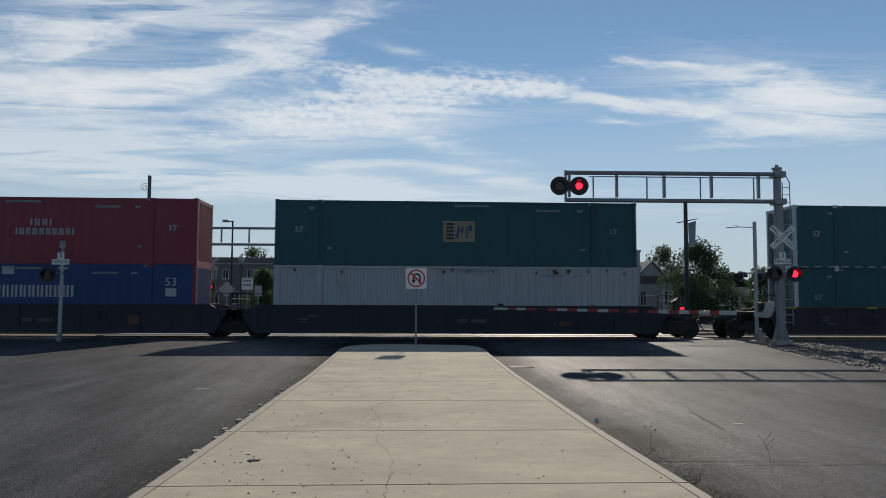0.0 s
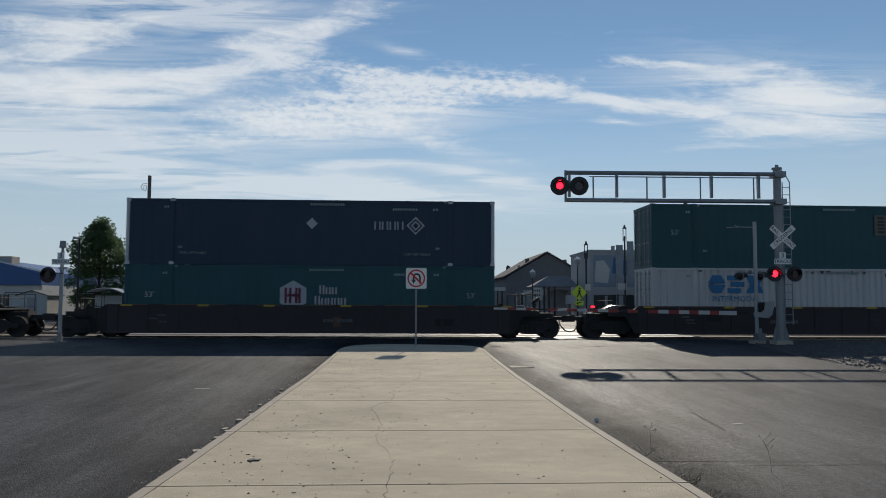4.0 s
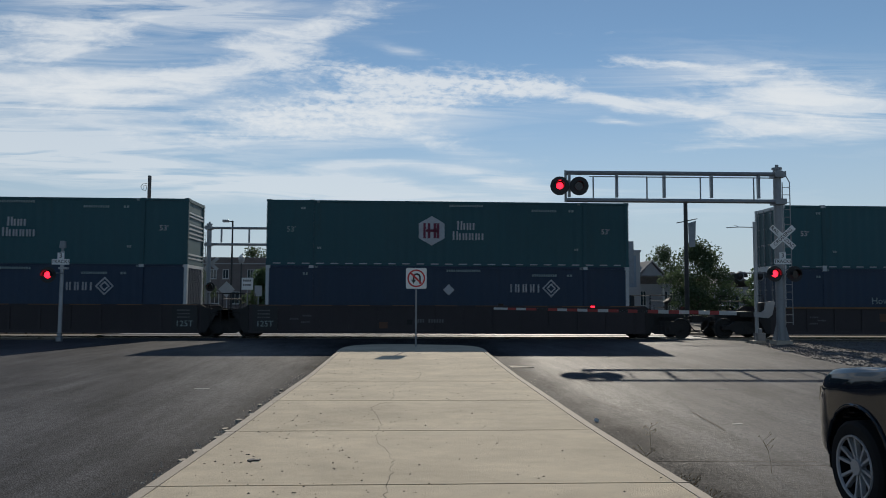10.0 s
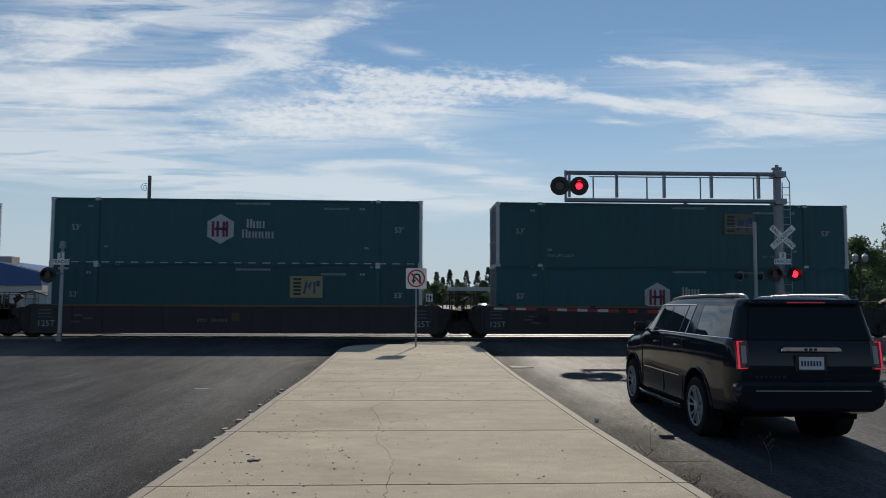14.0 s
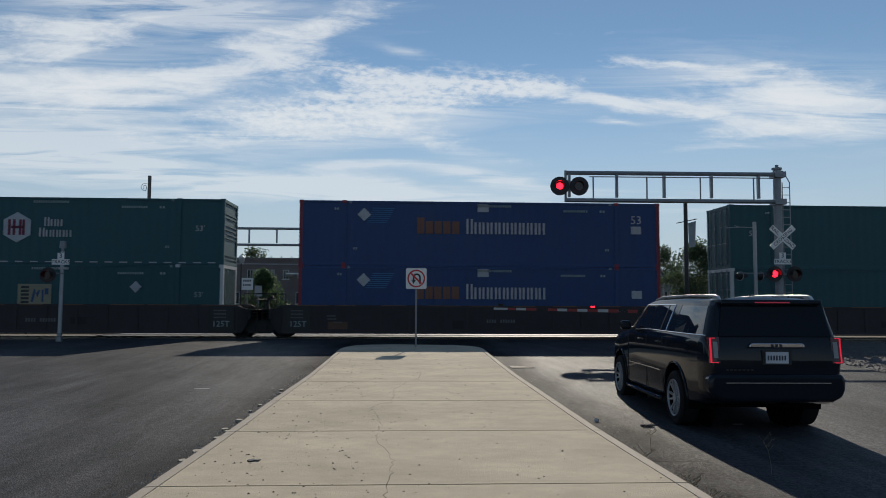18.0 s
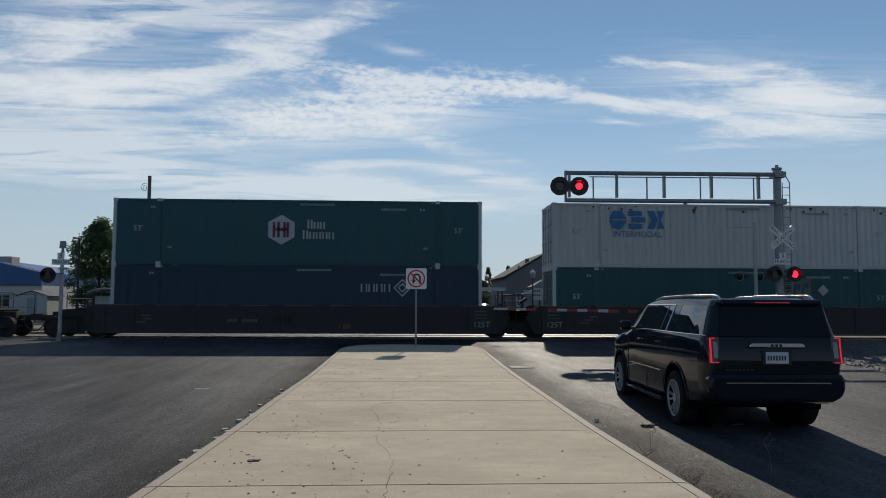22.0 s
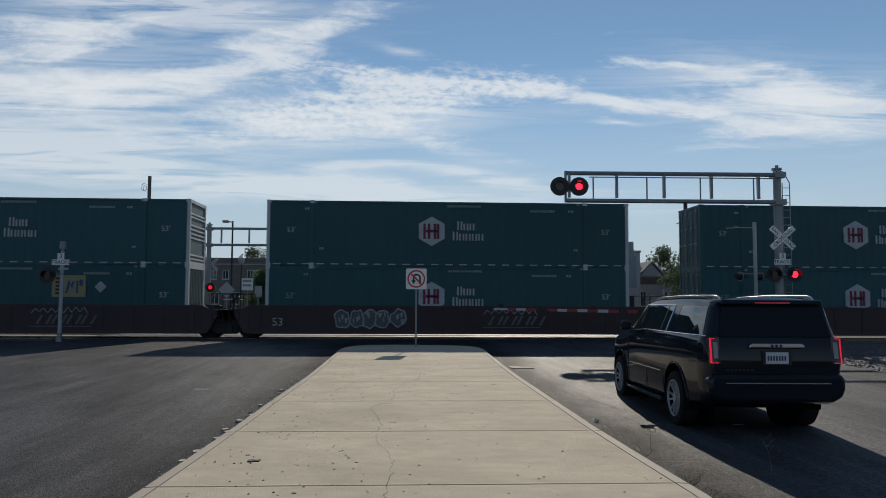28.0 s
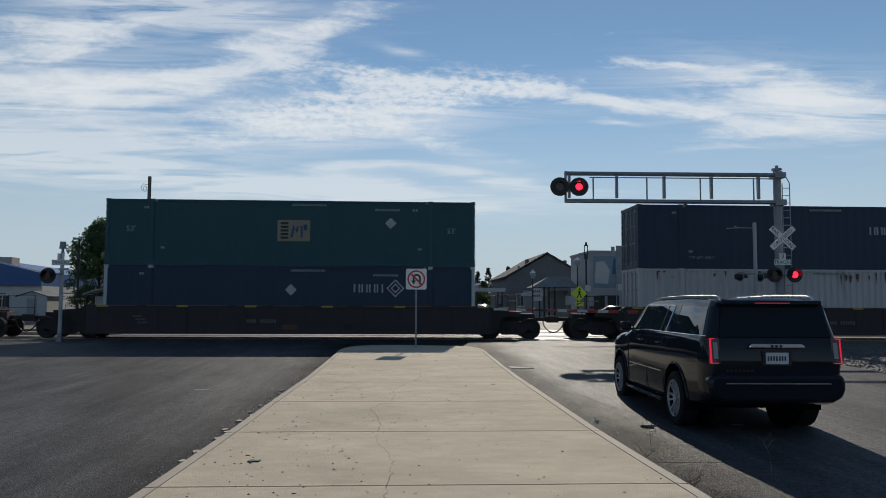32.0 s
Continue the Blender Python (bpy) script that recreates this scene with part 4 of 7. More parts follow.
def well_car(first, left_gap, right_gap, style, load, seed):
    colour = {"brown": "rust-brown", "black": "black", "maroon": "dark maroon"}[style]
    car = thing("well_car", pose(first, TRAIN_Y, 0), "%s double-stack well wagon rolling on the track" % colour, "rail wagon", group="wagons of the train")
    MOVING.append((car, first, TRAIN_Y, 0.0))
    m = M_WELL[style]
    rnd = random.Random(seed)
    for s in (-1, 1):
        sd = part("side_sill", shared("side_sill%d" % s, sill(s, "web"), m), m, car)
        for piece in ("top_chord", "bottom_chord"):
            part(piece, shared(piece + "%d" % s, sill(s, piece), m), m, sd)
        for k in range(14):
            part("post", shared("sill_post%d" % s, sill_post(s), m), m, sd, at=pose(-8.3 + k * 16.6 / 13, 0, 0))
        part("end_deck", shared("end_deck%d" % s, end_deck(s), m if style != "brown" else M_DARKSTEEL), m, car)
        tagged(part("handrail", shared("handrail%d" % s, end_rail(s), M_DARKSTEEL), M_DARKSTEEL, car), kind="stuff")
        part("ladder", shared("ladder%d" % s, ladder(s), M_DARKSTEEL), M_DARKSTEEL, car)
    part("floor", shared("well_floor", well_floor, M_DARKSTEEL), M_DARKSTEEL, car)
    if rnd.random() < 0.6:
        part("hand_brake", shared("hand_brake", hand_brake, M_DARKSTEEL), M_DARKSTEEL, car)
    half = LENGTH / 2
    if left_gap > 5:
        truck(car, -half - 1.65); coupler(car, -1, half + left_gap / 2)
    else:
        truck(car, -half - left_gap / 2)
    if right_gap > 5:
        truck(car, half + 1.65); coupler(car, 1, half + right_gap / 2)
    if style == "brown":
        stripe, full = MB(), seed in (8, 9, 10)
        for k in range(9):
            a = -8.4 + k * 1.88 if full else -8.2 + k * 1.9 + rnd.uniform(-0.2, 0.2)
            stripe.box(a, a + (1.88 if full else rnd.uniform(0.9, 1.7)), -1.4465, -1.439, 1.368 if full else 1.425, 1.452)
        part("sill_stripe", stripe, M_STRIPE, car, "worn orange stripe")
        for s in [s for s, gap in ((-1, left_gap), (1, right_gap)) if gap < 5]:
            part("end_plate", MB().box(s * 8.05 - 0.55, s * 8.05 + 0.55, -1.45, -1.405, 0.3, 1.42), M_BLACK, car, "black lettered plate")
            part("lettering", lettering("125T", 0.36, M_FAINT), M_FAINT, car, at=pose(s * 8.05, -1.454, 0.62))
            d = MB()
            for k in range(3):
                word_bars(d, s * 8.05 - 0.3, 1.18 - 0.15 * k, 0.55, 0.055, 6, -1.454, -1.44)
            part("data_marking", d, M_NUMBER, car)
    else:
        d = MB()
        for k in range(5):
            a = -7.2 + k * 3.1 + rnd.uniform(-0.4, 0.4)
            d.box(a, a + 0.5, -1.43, -1.42, 1.38, 1.44)
        tagged(part("reflector", d, M_YELLOW, car, "yellow reflective tape"), kind="stuff")
    if style == "maroon":
        part("lettering", lettering("53", 0.5, M_MARK), M_MARK, car, at=pose(-7.5, -1.43, 0.72))
        w = MB()
        if seed < 19:
            open_bars(w, 1.7, 0.62, 2.5, 0.40, 4, -1.432, -1.42, 0.09, slant=0.22)
        if seed == 19:
            word_bars(w, -3.9, 0.6, 1.7, 0.15, 11, -1.432, -1.42)
            open_bars(w, -5.1, 0.85, 1.9, 0.3, 6, -1.432, -1.42, 0.04, slant=0.1)
        else:
            w.prism([(1.45, 0.50), (4.0, 0.50), (4.03, 0.54), (1.48, 0.54)], -1.432, -1.42)
        tagged(part("wordmark", w, M_NUMBER, car, "slanted pale wordmark bars"), kind="stuff")
        # painted tags
        tag = M_TAG[2] if seed == 19 else M_TAG[1]
        fill, line = MB(), MB()
        x0, gap = (1.7, 0.85) if seed == 19 else (-4.7, 0.6)
        for k in range(5 if seed > 17 else 0):
            cx, cz, n = x0 + k * gap + rnd.uniform(-0.06, 0.06), 0.86 + rnd.uniform(-0.05, 0.05), 16
            wob = [rnd.uniform(0.8, 1.15) for _ in range(n)]
            at_ = lambda r, j: (cx + 0.36 * r * wob[j % n] * math.cos(6.2832 * j / n), -1.4285 - 0.0005 * k, cz + 0.42 * r * wob[j % n] * math.sin(6.2832 * j / n))
            for j in range(n):
                line.add([at_(1, j), at_(1, j + 1), at_(0.84, j + 1), at_(0.84, j)], [(0, 1, 2, 3)])
            core = [at_(0.8, j) for j in range(n)] + [(cx, -1.4285 - 0.0005 * k, cz)]
            fill.add(core, [(j, (j + 1) % n, n) for j in range(n)])
            for j in range(3):
                px, pz = cx + rnd.uniform(-0.2, 0.15), cz + rnd.uniform(-0.25, 0.15)
                line.add([(px, -1.432, pz), (px + 0.05, -1.432, pz), (px + rnd.uniform(0, 0.15), -1.432, pz + 0.22), (px - 0.03, -1.432, pz + 0.2)], [(0, 1, 2, 3)])
        if seed < 19:
            pts = [(1.5 + 0.17 * j, 1.2 + (0.14 if j % 2 else -0.12) * rnd.uniform(0.5, 1.1)) for j in range(15)]
            for (ax, az), (bx, bz) in zip(pts, pts[1:]):
                line.add([(ax - 0.02, -1.4335, az), (ax + 0.02, -1.4335, az), (bx + 0.02, -1.4335, bz), (bx - 0.02, -1.4335, bz)], [(0, 1, 2, 3)])
        if seed == 17:
            line.box(-5.0, -4.2, -1.43, -1.4265, 0.8, 0.86)
            fill.box(-3.9, -3.5, -1.43, -1.4265, 0.6, 0.75)
        tagged(part("graffiti", line, tag, car, "sprayed graffiti outlines", smooth=0), kind="stuff")
        tagged(part("graffiti_fill", fill, M_TAGFILL if seed != 19 else M_OLIVE, car, "dull sprayed graffiti fill", smooth=0), kind="stuff")
    else:
        w = MB()
        x0 = -2.9 + rnd.uniform(-1, 5)
        word_bars(w, x0, 0.70, 0.45, 0.15, 4, -1.43, -1.42)
        word_bars(w, x0 + 0.6, 0.70, 0.7, 0.15, 6, -1.43, -1.42)
        for k in range(3):
            word_bars(w, -7.0 + rnd.uniform(0, 0.6), 0.95 - 0.14 * k, 0.4, 0.07, 5, -1.43, -1.42)
        tagged(part("car_number", w, M_NUMBER, car), kind="stuff")
        # weathered repair patches on the sill web
        for k in range(3):
            a, z, wd = rnd.uniform(-7, 6.5), rnd.uniform(0.38, 0.8), rnd.uniform(0.3, 0.9)
            part("patch_plate", MB().box(a, a + wd, -1.396, -1.389, z, z + rnd.uniform(0.2, 0.45)), (M_RUST, M_WELL["brown"], M_DARKSTEEL)[k], car)
        if style == "brown" and left_gap > 5 and right_gap > 5:
            d = MB()
            for k in range(6):
                a = -8.5 + k * 3.3 + rnd.uniform(-0.2, 0.4)
                d.box(a, a + 0.48, -1.452, -1.44, 1.375, 1.455)
            tagged(part("reflector", d, M_TAPE, car, "yellow reflective tape"), kind="stuff")
    return car


M_TAPE = mat("yellow_reflective_tape", (0.42, 0.28, 0.03), 0.5, var=0.2)
M_OLIVE = mat("thin_olive_spray_paint", (0.085, 0.095, 0.05), 0.75, var=0.45, scale=2.5)
M_TAGFILL = mat("thin_grey_spray_paint", (0.10, 0.10, 0.11), 0.75, var=0.45, scale=2.5)
M_TAG = [mat("pale_spray_paint", (0.2, 0.2, 0.21), 0.7, var=0.3, scale=3), mat("white_spray_paint", (0.30, 0.31, 0.32), 0.7, var=0.3, scale=3), mat("olive_yellow_spray_paint", (0.17, 0.165, 0.06), 0.7, var=0.35, scale=3)]

# left end of each pair of containers along the train, wagon style, upper and lower load
TRAIN = [
    (-25.25, "black", ("red", "inc+53", "ribs", "same"), ("blue", "stack+large", "ribs", "red")),
    (-5.74, "black", ("green", "square+53", "ribs", "same"), ("grey", "", "bars", "same")),
    (17.70, "brown", ("green", "hex+dash+53", "bars", "pale"), ("green", "low_square+diamond+53", "ribs", "pale")),
    (41.12, "brown", ("navy", "high_line+left_diamond+lift", "ribs", "pale"), ("green", "hex+53", "bars", "same")),
    (64.40, "brown", ("green", "right_square+diamond+53", "ribs", "same"), ("white", "block", "ribs", "same")),
    (87.60, "brown", ("green", "hex+dash+53", "bars", "pale"), ("rusty", "block", "ribs", "same")),
    (106.88, "brown", ("green", "hex+53", "bars", "same"), ("navy", "line", "ribs", "pale")),
    (126.42, "brown", ("green", "hex+dash+53", "bars", "same"), ("navy", "line+left_diamond", "ribs", "pale")),
    (149.65, "brown", ("green", "hex+dash+53", "bars", "pale"), ("navy", "gold", "ribs", "pale")),
    (169.25, "brown", ("green", "hex+dash+53", "bars", "pale"), ("green", "low_square+53", "bars", "pale")),
    (188.70, "brown", ("green", "right_square+lift+53", "ribs", "pale"), ("green", "hex+53", "bars", "same")),
    (212.01, "brown", ("green", "hex+dash+53", "bars", "same"), ("green", "square+diamond+53", "ribs", "pale")),
    (231.42, "brown", ("blue", "stack+large", "ribs", "red"), ("blue", "stack", "ribs", "red")),
    (250.82, "brown", ("green", "square+diamond+53", "ribs", "same"), ("green", "square+diamond+53", "ribs", "pale")),
    (274.18, "brown", ("green", "hex+53", "bars", "pale"), ("navy", "line", "ribs", "pale")),
    (293.52, "brown", ("white", "block+53", "ribs", "same"), ("green", "right_square+diamond+53", "bars", "pale")),
    (313.43, "brown", ("navy", "high_line+left_diamond+lift", "ribs", "pale"), ("navy", "line+left_diamond", "ribs", "pale")),
    (336.62, "maroon", ("green", "hex+dash+53", "bars", "pale"), ("green", "low_square+diamond+53", "ribs", "pale")),
    (356.09, "maroon", ("green", "hex+dash+53", "bars", "pale"), ("green", "hex+53", "bars", "pale")),
    (375.52, "maroon", ("green", "hex+dash+53", "bars", "same"), ("green", "hex+53", "bars", "same")),
    (398.97, "brown", ("green", "square+diamond+53", "ribs", "same"), ("navy", "line+left_diamond", "ribs", "pale")),
    (422.50, "brown", ("navy", "high_line+lift", "ribs", "same"), ("rusty", "", "ribs", "same")),
]


def travelled(t):
    """Metres that the train has gone to the left after t seconds; it slows a little."""
    return 13.3459 * t - 0.0027886 * t ** 2 - 0.00078693 * t ** 3 + 0.000012961 * t ** 4


def build_train():
    for k, (x, style, up, low) in enumerate(TRAIN):
        c = x + LENGTH / 2
        lg = x - (TRAIN[k - 1][0] + LENGTH) if k else 7.2
        rg = TRAIN[k + 1][0] - x - LENGTH if k + 1 < len(TRAIN) else 7.2
        well_car(c, lg, rg, style, None, k)
        container(low[0], low[1], pose(c, TRAIN_Y, 0.30), c, low[2], low[3], seed=k * 2)
        container(up[0], up[1], pose(c, TRAIN_Y, 0.30 + HEIGHT + 0.006), c, up[2], up[3], seed=k * 2 + 1)


build_train()

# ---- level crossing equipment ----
FLASH = []           # (added shutter, pose shut, pose open, spans in which the lamp shows lit)


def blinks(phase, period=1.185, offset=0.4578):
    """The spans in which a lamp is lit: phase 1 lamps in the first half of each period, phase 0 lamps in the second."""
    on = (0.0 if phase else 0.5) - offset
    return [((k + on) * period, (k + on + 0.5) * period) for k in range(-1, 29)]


# the lamp of the small signal lights unevenly
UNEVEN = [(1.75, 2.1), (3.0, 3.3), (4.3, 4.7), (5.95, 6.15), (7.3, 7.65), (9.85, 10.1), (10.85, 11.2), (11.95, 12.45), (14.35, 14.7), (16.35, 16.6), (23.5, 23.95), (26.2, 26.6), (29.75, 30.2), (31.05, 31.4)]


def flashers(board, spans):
    """Blinking by an added dark disc hinged inside the hood: it drops before the always lit lens and swings up under
    the hood.
    """
    sh = part("shutter", MB().tube((0, -0.006, -0.165), (0, 0.006, -0.165), 0.168, n=24), M_LENS, board, "added dark red disc that blanks the lit lens between flashes", at=pose(0, -0.045, 0.165))
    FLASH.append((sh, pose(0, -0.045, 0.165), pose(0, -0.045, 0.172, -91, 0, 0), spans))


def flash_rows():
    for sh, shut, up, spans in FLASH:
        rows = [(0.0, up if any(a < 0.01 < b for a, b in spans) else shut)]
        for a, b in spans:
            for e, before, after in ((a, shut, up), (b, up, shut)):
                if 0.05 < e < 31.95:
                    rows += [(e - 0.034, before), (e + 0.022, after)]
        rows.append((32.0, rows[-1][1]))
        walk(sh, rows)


def disc_light(parent, at, lit, r=0.30, skin=None):
    """A flasher: black round backboard, housing, hood and red lens, facing -y."""
    bb = MB().tube((0, 0.0, 0), (0, 0.025, 0), r, n=28)
    board = part("backboard", bb, skin or M_BLACK, parent, "round dull grey backboard" if skin else "round black backboard", at=at)
    part("housing", MB().tube((0, 0.02, 0), (0, 0.22, 0), 0.16, 0.12, n=18), M_BLACK, board)
    hood = MB()
    n = 12
    for k in range(n):
        a, b = math.pi * (k / n) * 1.2 - 0.31, math.pi * ((k + 1) / n) * 1.2 - 0.31
        for r0 in (0.185,):
            p = [(r0 * math.cos(a), 0, r0 * math.sin(a)), (r0 * math.cos(b), 0, r0 * math.sin(b)), (r0 * math.cos(b), -0.22, r0 * math.sin(b)), (r0 * math.cos(a), -0.22, r0 * math.sin(a))]
            q = [(x * 0.96, y, z * 0.96) for x, y, z in p]
            hood.add(p + q, [(0, 1, 2, 3), (4, 7, 6, 5), (3, 2, 6, 7)])
    part("hood", hood, M_BLACK, board)
    lens = MB()
    rings = [(0.135, -0.004), (0.11, -0.018), (0.07, -0.026), (0.0, -0.03)]
    vs, fs, m = [], [], 20
    for rr, y in rings[:-1]:
        vs += [(rr * math.cos(2 * math.pi * k / m), y, rr * math.sin(2 * math.pi * k / m)) for k in range(m)]
    vs.append((0, rings[-1][1], 0))
    for j in range(2):
        fs += [(j * m + k, j * m + (k + 1) % m, (j + 1) * m + (k + 1) % m, (j + 1) * m + k) for k in range(m)]
    fs += [(2 * m + k, 2 * m + (k + 1) % m, 3 * m) for k in range(m)]
    part("lens", MB().add(vs, fs), (M_LED if lit == 1 else M_LEDFAR) if lit else M_LENS, board, "lit red lens" if lit else "unlit dark red lens")
    return board


def crossbuck(parent, at):
    for k, (a, word) in enumerate(((-42, "RAIL    ROAD"), (42, "CROSSING"))):
        b = part("crossbuck_blade", MB().box(-0.61, 0.61, -0.008 - 0.012 * k, 0.0 - 0.012 * k, -0.115, 0.115), M_WHITE, parent, "white reflective blade", at=at @ Matrix.Rotation(radians(-a), 4, "Y"))
        part("lettering", lettering(word, 0.2, M_SIGNBLACK), M_SIGNBLACK, b, at=pose(0, -0.011 - 0.012 * k, 0))


def tracks_plate(parent, at):
    p = part("track_count_plate", MB().box(-0.34, 0.34, -0.006, 0, -0.11, 0.11).box(-0.13, 0.13, -0.006, 0, 0.11, 0.36), M_WHITE, parent, "white plate counting the tracks", at=at)
    part("lettering", lettering("3", 0.26, M_SIGNBLACK), M_SIGNBLACK, p, at=pose(0, -0.009, 0.235))
    part("lettering", lettering("TRACKS", 0.19, M_SIGNBLACK), M_SIGNBLACK, p, at=pose(0, -0.009, 0))


def cantilever(at, mirror, length, label, lit):
    s = -1 if not mirror else 1
    c = thing("crossing_signal", at, label, "crossing signal", group="railway crossing signals")
    mast = MB().tube((0, 0, 0.1), (0, 0, 6.9), 0.165, 0.15, n=16)
    part("mast", mast, M_GALV, c)
    part("mast_cap", MB().tube((0, 0, 6.9), (0, 0, 6.97), 0.2, n=14).tube((0, 0, 6.97), (0, 0, 7.09), 0.07, n=8), M_GALV, c)
    base = MB().box(-0.32, 0.32, -0.32, 0.32, -0.15, 0.1)
    part("base", base, M_KERB, c, "concrete footing")
    for a in (0, 90, 180, 270):
        part("base_gusset", MB().prism([(0.15, 0.1), (0.34, 0.1), (0.17, 0.75)], -0.012, 0.012), M_GALV, c, at=pose(0, 0, 0, 0, 0, a + 45))
    for z in (6.67, 5.58):
        part("arm_chord", MB().tube((s * -0.25, -0.2, z), (s * length, -0.2, z), 0.085, n=10), M_GALV, c)
        part("chord_clamp", MB().box(-0.22, 0.22, -0.32, 0.2, z - 0.11, z + 0.11), M_GALV, c)
    n = 5
    for k in range(n):
        x = s * (0.85 + k * (length - 1.0) / (n - 1))
        part("strut", MB().box(x - 0.05, x + 0.05, -0.26, -0.14, 5.7, 6.62), M_GALV, c)
    rail = MB()
    for k in range(0 if mirror else 4):
        x = s * (1.15 + k * (length - 2.2) / 3)
        rail.tube((x, -0.45, 5.6), (x, -0.45, 6.5), 0.03, n=6)
    if not mirror:
        rail.tube((s * 0.3, -0.45, 6.48), (s * (length - 0.9), -0.45, 6.48), 0.022, n=6)
        part("walkway_rail", rail, M_GALV, c)
        part("walkway", MB().box(min(s * 0.3, s * length), max(s * 0.3, s * length), -0.5, -0.25, 5.52, 5.55), M_GALV, c)
    lad = MB()
    for x in (0.25, 0.55):
        lad.tube((x * -s, 0.1, 0.7), (x * -s, 0.1, 6.4), 0.02, n=5)
    for k in range(19):
        lad.tube((0.25 * -s, 0.1, 0.8 + k * 0.3), (0.55 * -s, 0.1, 0.8 + k * 0.3), 0.014, n=5)
    lad.path([(0.55 * -s, 0.1, 6.4), (0.3 * -s, 0.1, 6.85), (0.1 * -s, 0.1, 6.9)], 0.02, 5)
    part("ladder", lad, M_GALV, c)
    tip = s * length
    part("light_hanger", MB().tube((tip, -0.25, 5.5), (tip, -0.25, 6.75), 0.05, n=8).tube((tip - 0.4, -0.3, 6.13), (tip + 0.4, -0.3, 6.13), 0.03, n=6), M_GALV, c)
    return c, tip


# shares of the gate arm's length from its pivot: white, red, and dark splices
ARM = ((0.045, "d"), (0.07, "w"), (0.037, "r"), (0.045, "w"), (0.037, "r"), (0.041, "w"), (0.041, "r"), (0.041, "w"), (0.041, "r"), (0.041, "d"), (0.037, "r"), (0.037, "d"), (0.041, "r"), (0.041, "w"), (0.041, "r"), (0.039, "w"), (0.041, "r"), (0.037, "w"), (0.037, "r"), (0.045, "d"), (0.041, "r"), (0.037, "w"), (0.034, "r"), (0.053, "w"))


def build_crossing():
    # near side, right of the street
    c, tip = cantilever(pose(14.85, 29.3, 0.06, 0, 0, -1.5), False, 8.55, "tall galvanised cantilever crossing signal with red flashers and crossbuck", True)
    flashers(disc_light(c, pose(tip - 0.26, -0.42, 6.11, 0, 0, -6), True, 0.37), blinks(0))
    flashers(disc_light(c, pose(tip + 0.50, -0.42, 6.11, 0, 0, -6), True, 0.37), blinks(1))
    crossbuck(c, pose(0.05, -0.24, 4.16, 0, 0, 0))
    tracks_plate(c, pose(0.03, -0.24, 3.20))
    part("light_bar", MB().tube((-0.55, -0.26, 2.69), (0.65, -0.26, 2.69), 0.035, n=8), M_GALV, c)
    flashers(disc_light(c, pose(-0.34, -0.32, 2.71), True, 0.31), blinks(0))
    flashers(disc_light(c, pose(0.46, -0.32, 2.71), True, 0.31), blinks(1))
    # gate mechanism with the lowered arm
    g = thing("crossing_gate", (14.45, 30.5, 0.03), "lowered crossing gate with red and white striped arm", "crossing gate")
    part("post", MB().tube((0, 0, 0.0), (0, 0, 4.95), 0.075, n=12), M_ALU, g)
    part("base", MB().box(-0.25, 0.25, -0.25, 0.25, -0.12, 0.06), M_KERB, g, "concrete footing")
    part("base_box", MB().box(-0.06, 0.26, -0.2, 0.2, 0.06, 0.36).box(0.0, 0.16, -0.12, 0.12, 0.36, 0.55), M_GALV, g)
    bevel(part("mechanism", MB().box(0.12, 0.62, -0.22, 0.28, 1.0, 1.62), M_DARKSTEEL, g, "dark gate motor housing"), 0.06, 3)
    part("counterweight_arm", MB().prism([(-0.28, 1.03), (0.3, 0.98), (0.46, 1.12), (0.58, 1.62), (0.52, 1.68), (0.2, 1.64), (0.14, 1.3), (0.02, 1.22), (-0.28, 1.24)], -0.42, -0.34), M_ALU, g, "cast grey arm bracket")
    arm_len = 10.35
    tilt = math.atan2(0.16, arm_len)
    arm = Matrix.Translation((-0.55, -0.38, 1.17)) @ Matrix.Rotation(math.pi + tilt, 4, "Y")
    at_ = 0.0
    for share, paint in ARM:
        x0, x1 = at_ * arm_len, (at_ + share) * arm_len
        h = 0.085 - 0.045 * at_
        if paint == "d":
            h *= 0.6
        part("arm_section", MB().box(x0, x1 - 0.004, -0.025, 0.025, -h, h), {"w": M_GATEWHITE, "r": M_GATERED, "d": M_DARKSTEEL}[paint], g, at=arm)
        if paint == "d" and x0 > 1:
            bolts = MB()
            for k in range(5):
                bolts.tube((x0 + 0.05 + k * 0.09, -0.04, (k % 2) * 0.04 - 0.02), (x0 + 0.05 + k * 0.09, -0.02, (k % 2) * 0.04 - 0.02), 0.014, n=6)
            tagged(part("splice_bolt", bolts, M_GALV, g, at=arm), kind="stuff")
        at_ += share
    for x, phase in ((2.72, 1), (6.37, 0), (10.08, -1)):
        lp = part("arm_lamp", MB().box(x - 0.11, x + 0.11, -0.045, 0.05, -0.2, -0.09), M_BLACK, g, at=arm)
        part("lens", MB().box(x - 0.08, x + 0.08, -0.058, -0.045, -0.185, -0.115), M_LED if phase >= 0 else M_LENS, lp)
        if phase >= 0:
            # added plate, no real lamp part: hides the glowing lens between flashes
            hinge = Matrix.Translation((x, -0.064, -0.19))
            cover = part("shutter", MB().box(-0.09, 0.09, -0.003, 0.003, 0.0, 0.085), M_LENS, lp, "added dark red plate that blanks the lit lens between flashes", at=hinge)
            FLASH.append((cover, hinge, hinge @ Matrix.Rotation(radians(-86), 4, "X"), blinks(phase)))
    part("antenna", MB().path([(0, 0, 4.72), (-0.7, -0.05, 4.72), (-1.25, -0.15, 4.68)], 0.018, 5).path([(-0.62, 0, 4.72), (-0.85, 0, 4.79)], 0.014, 5), M_ALU, g)
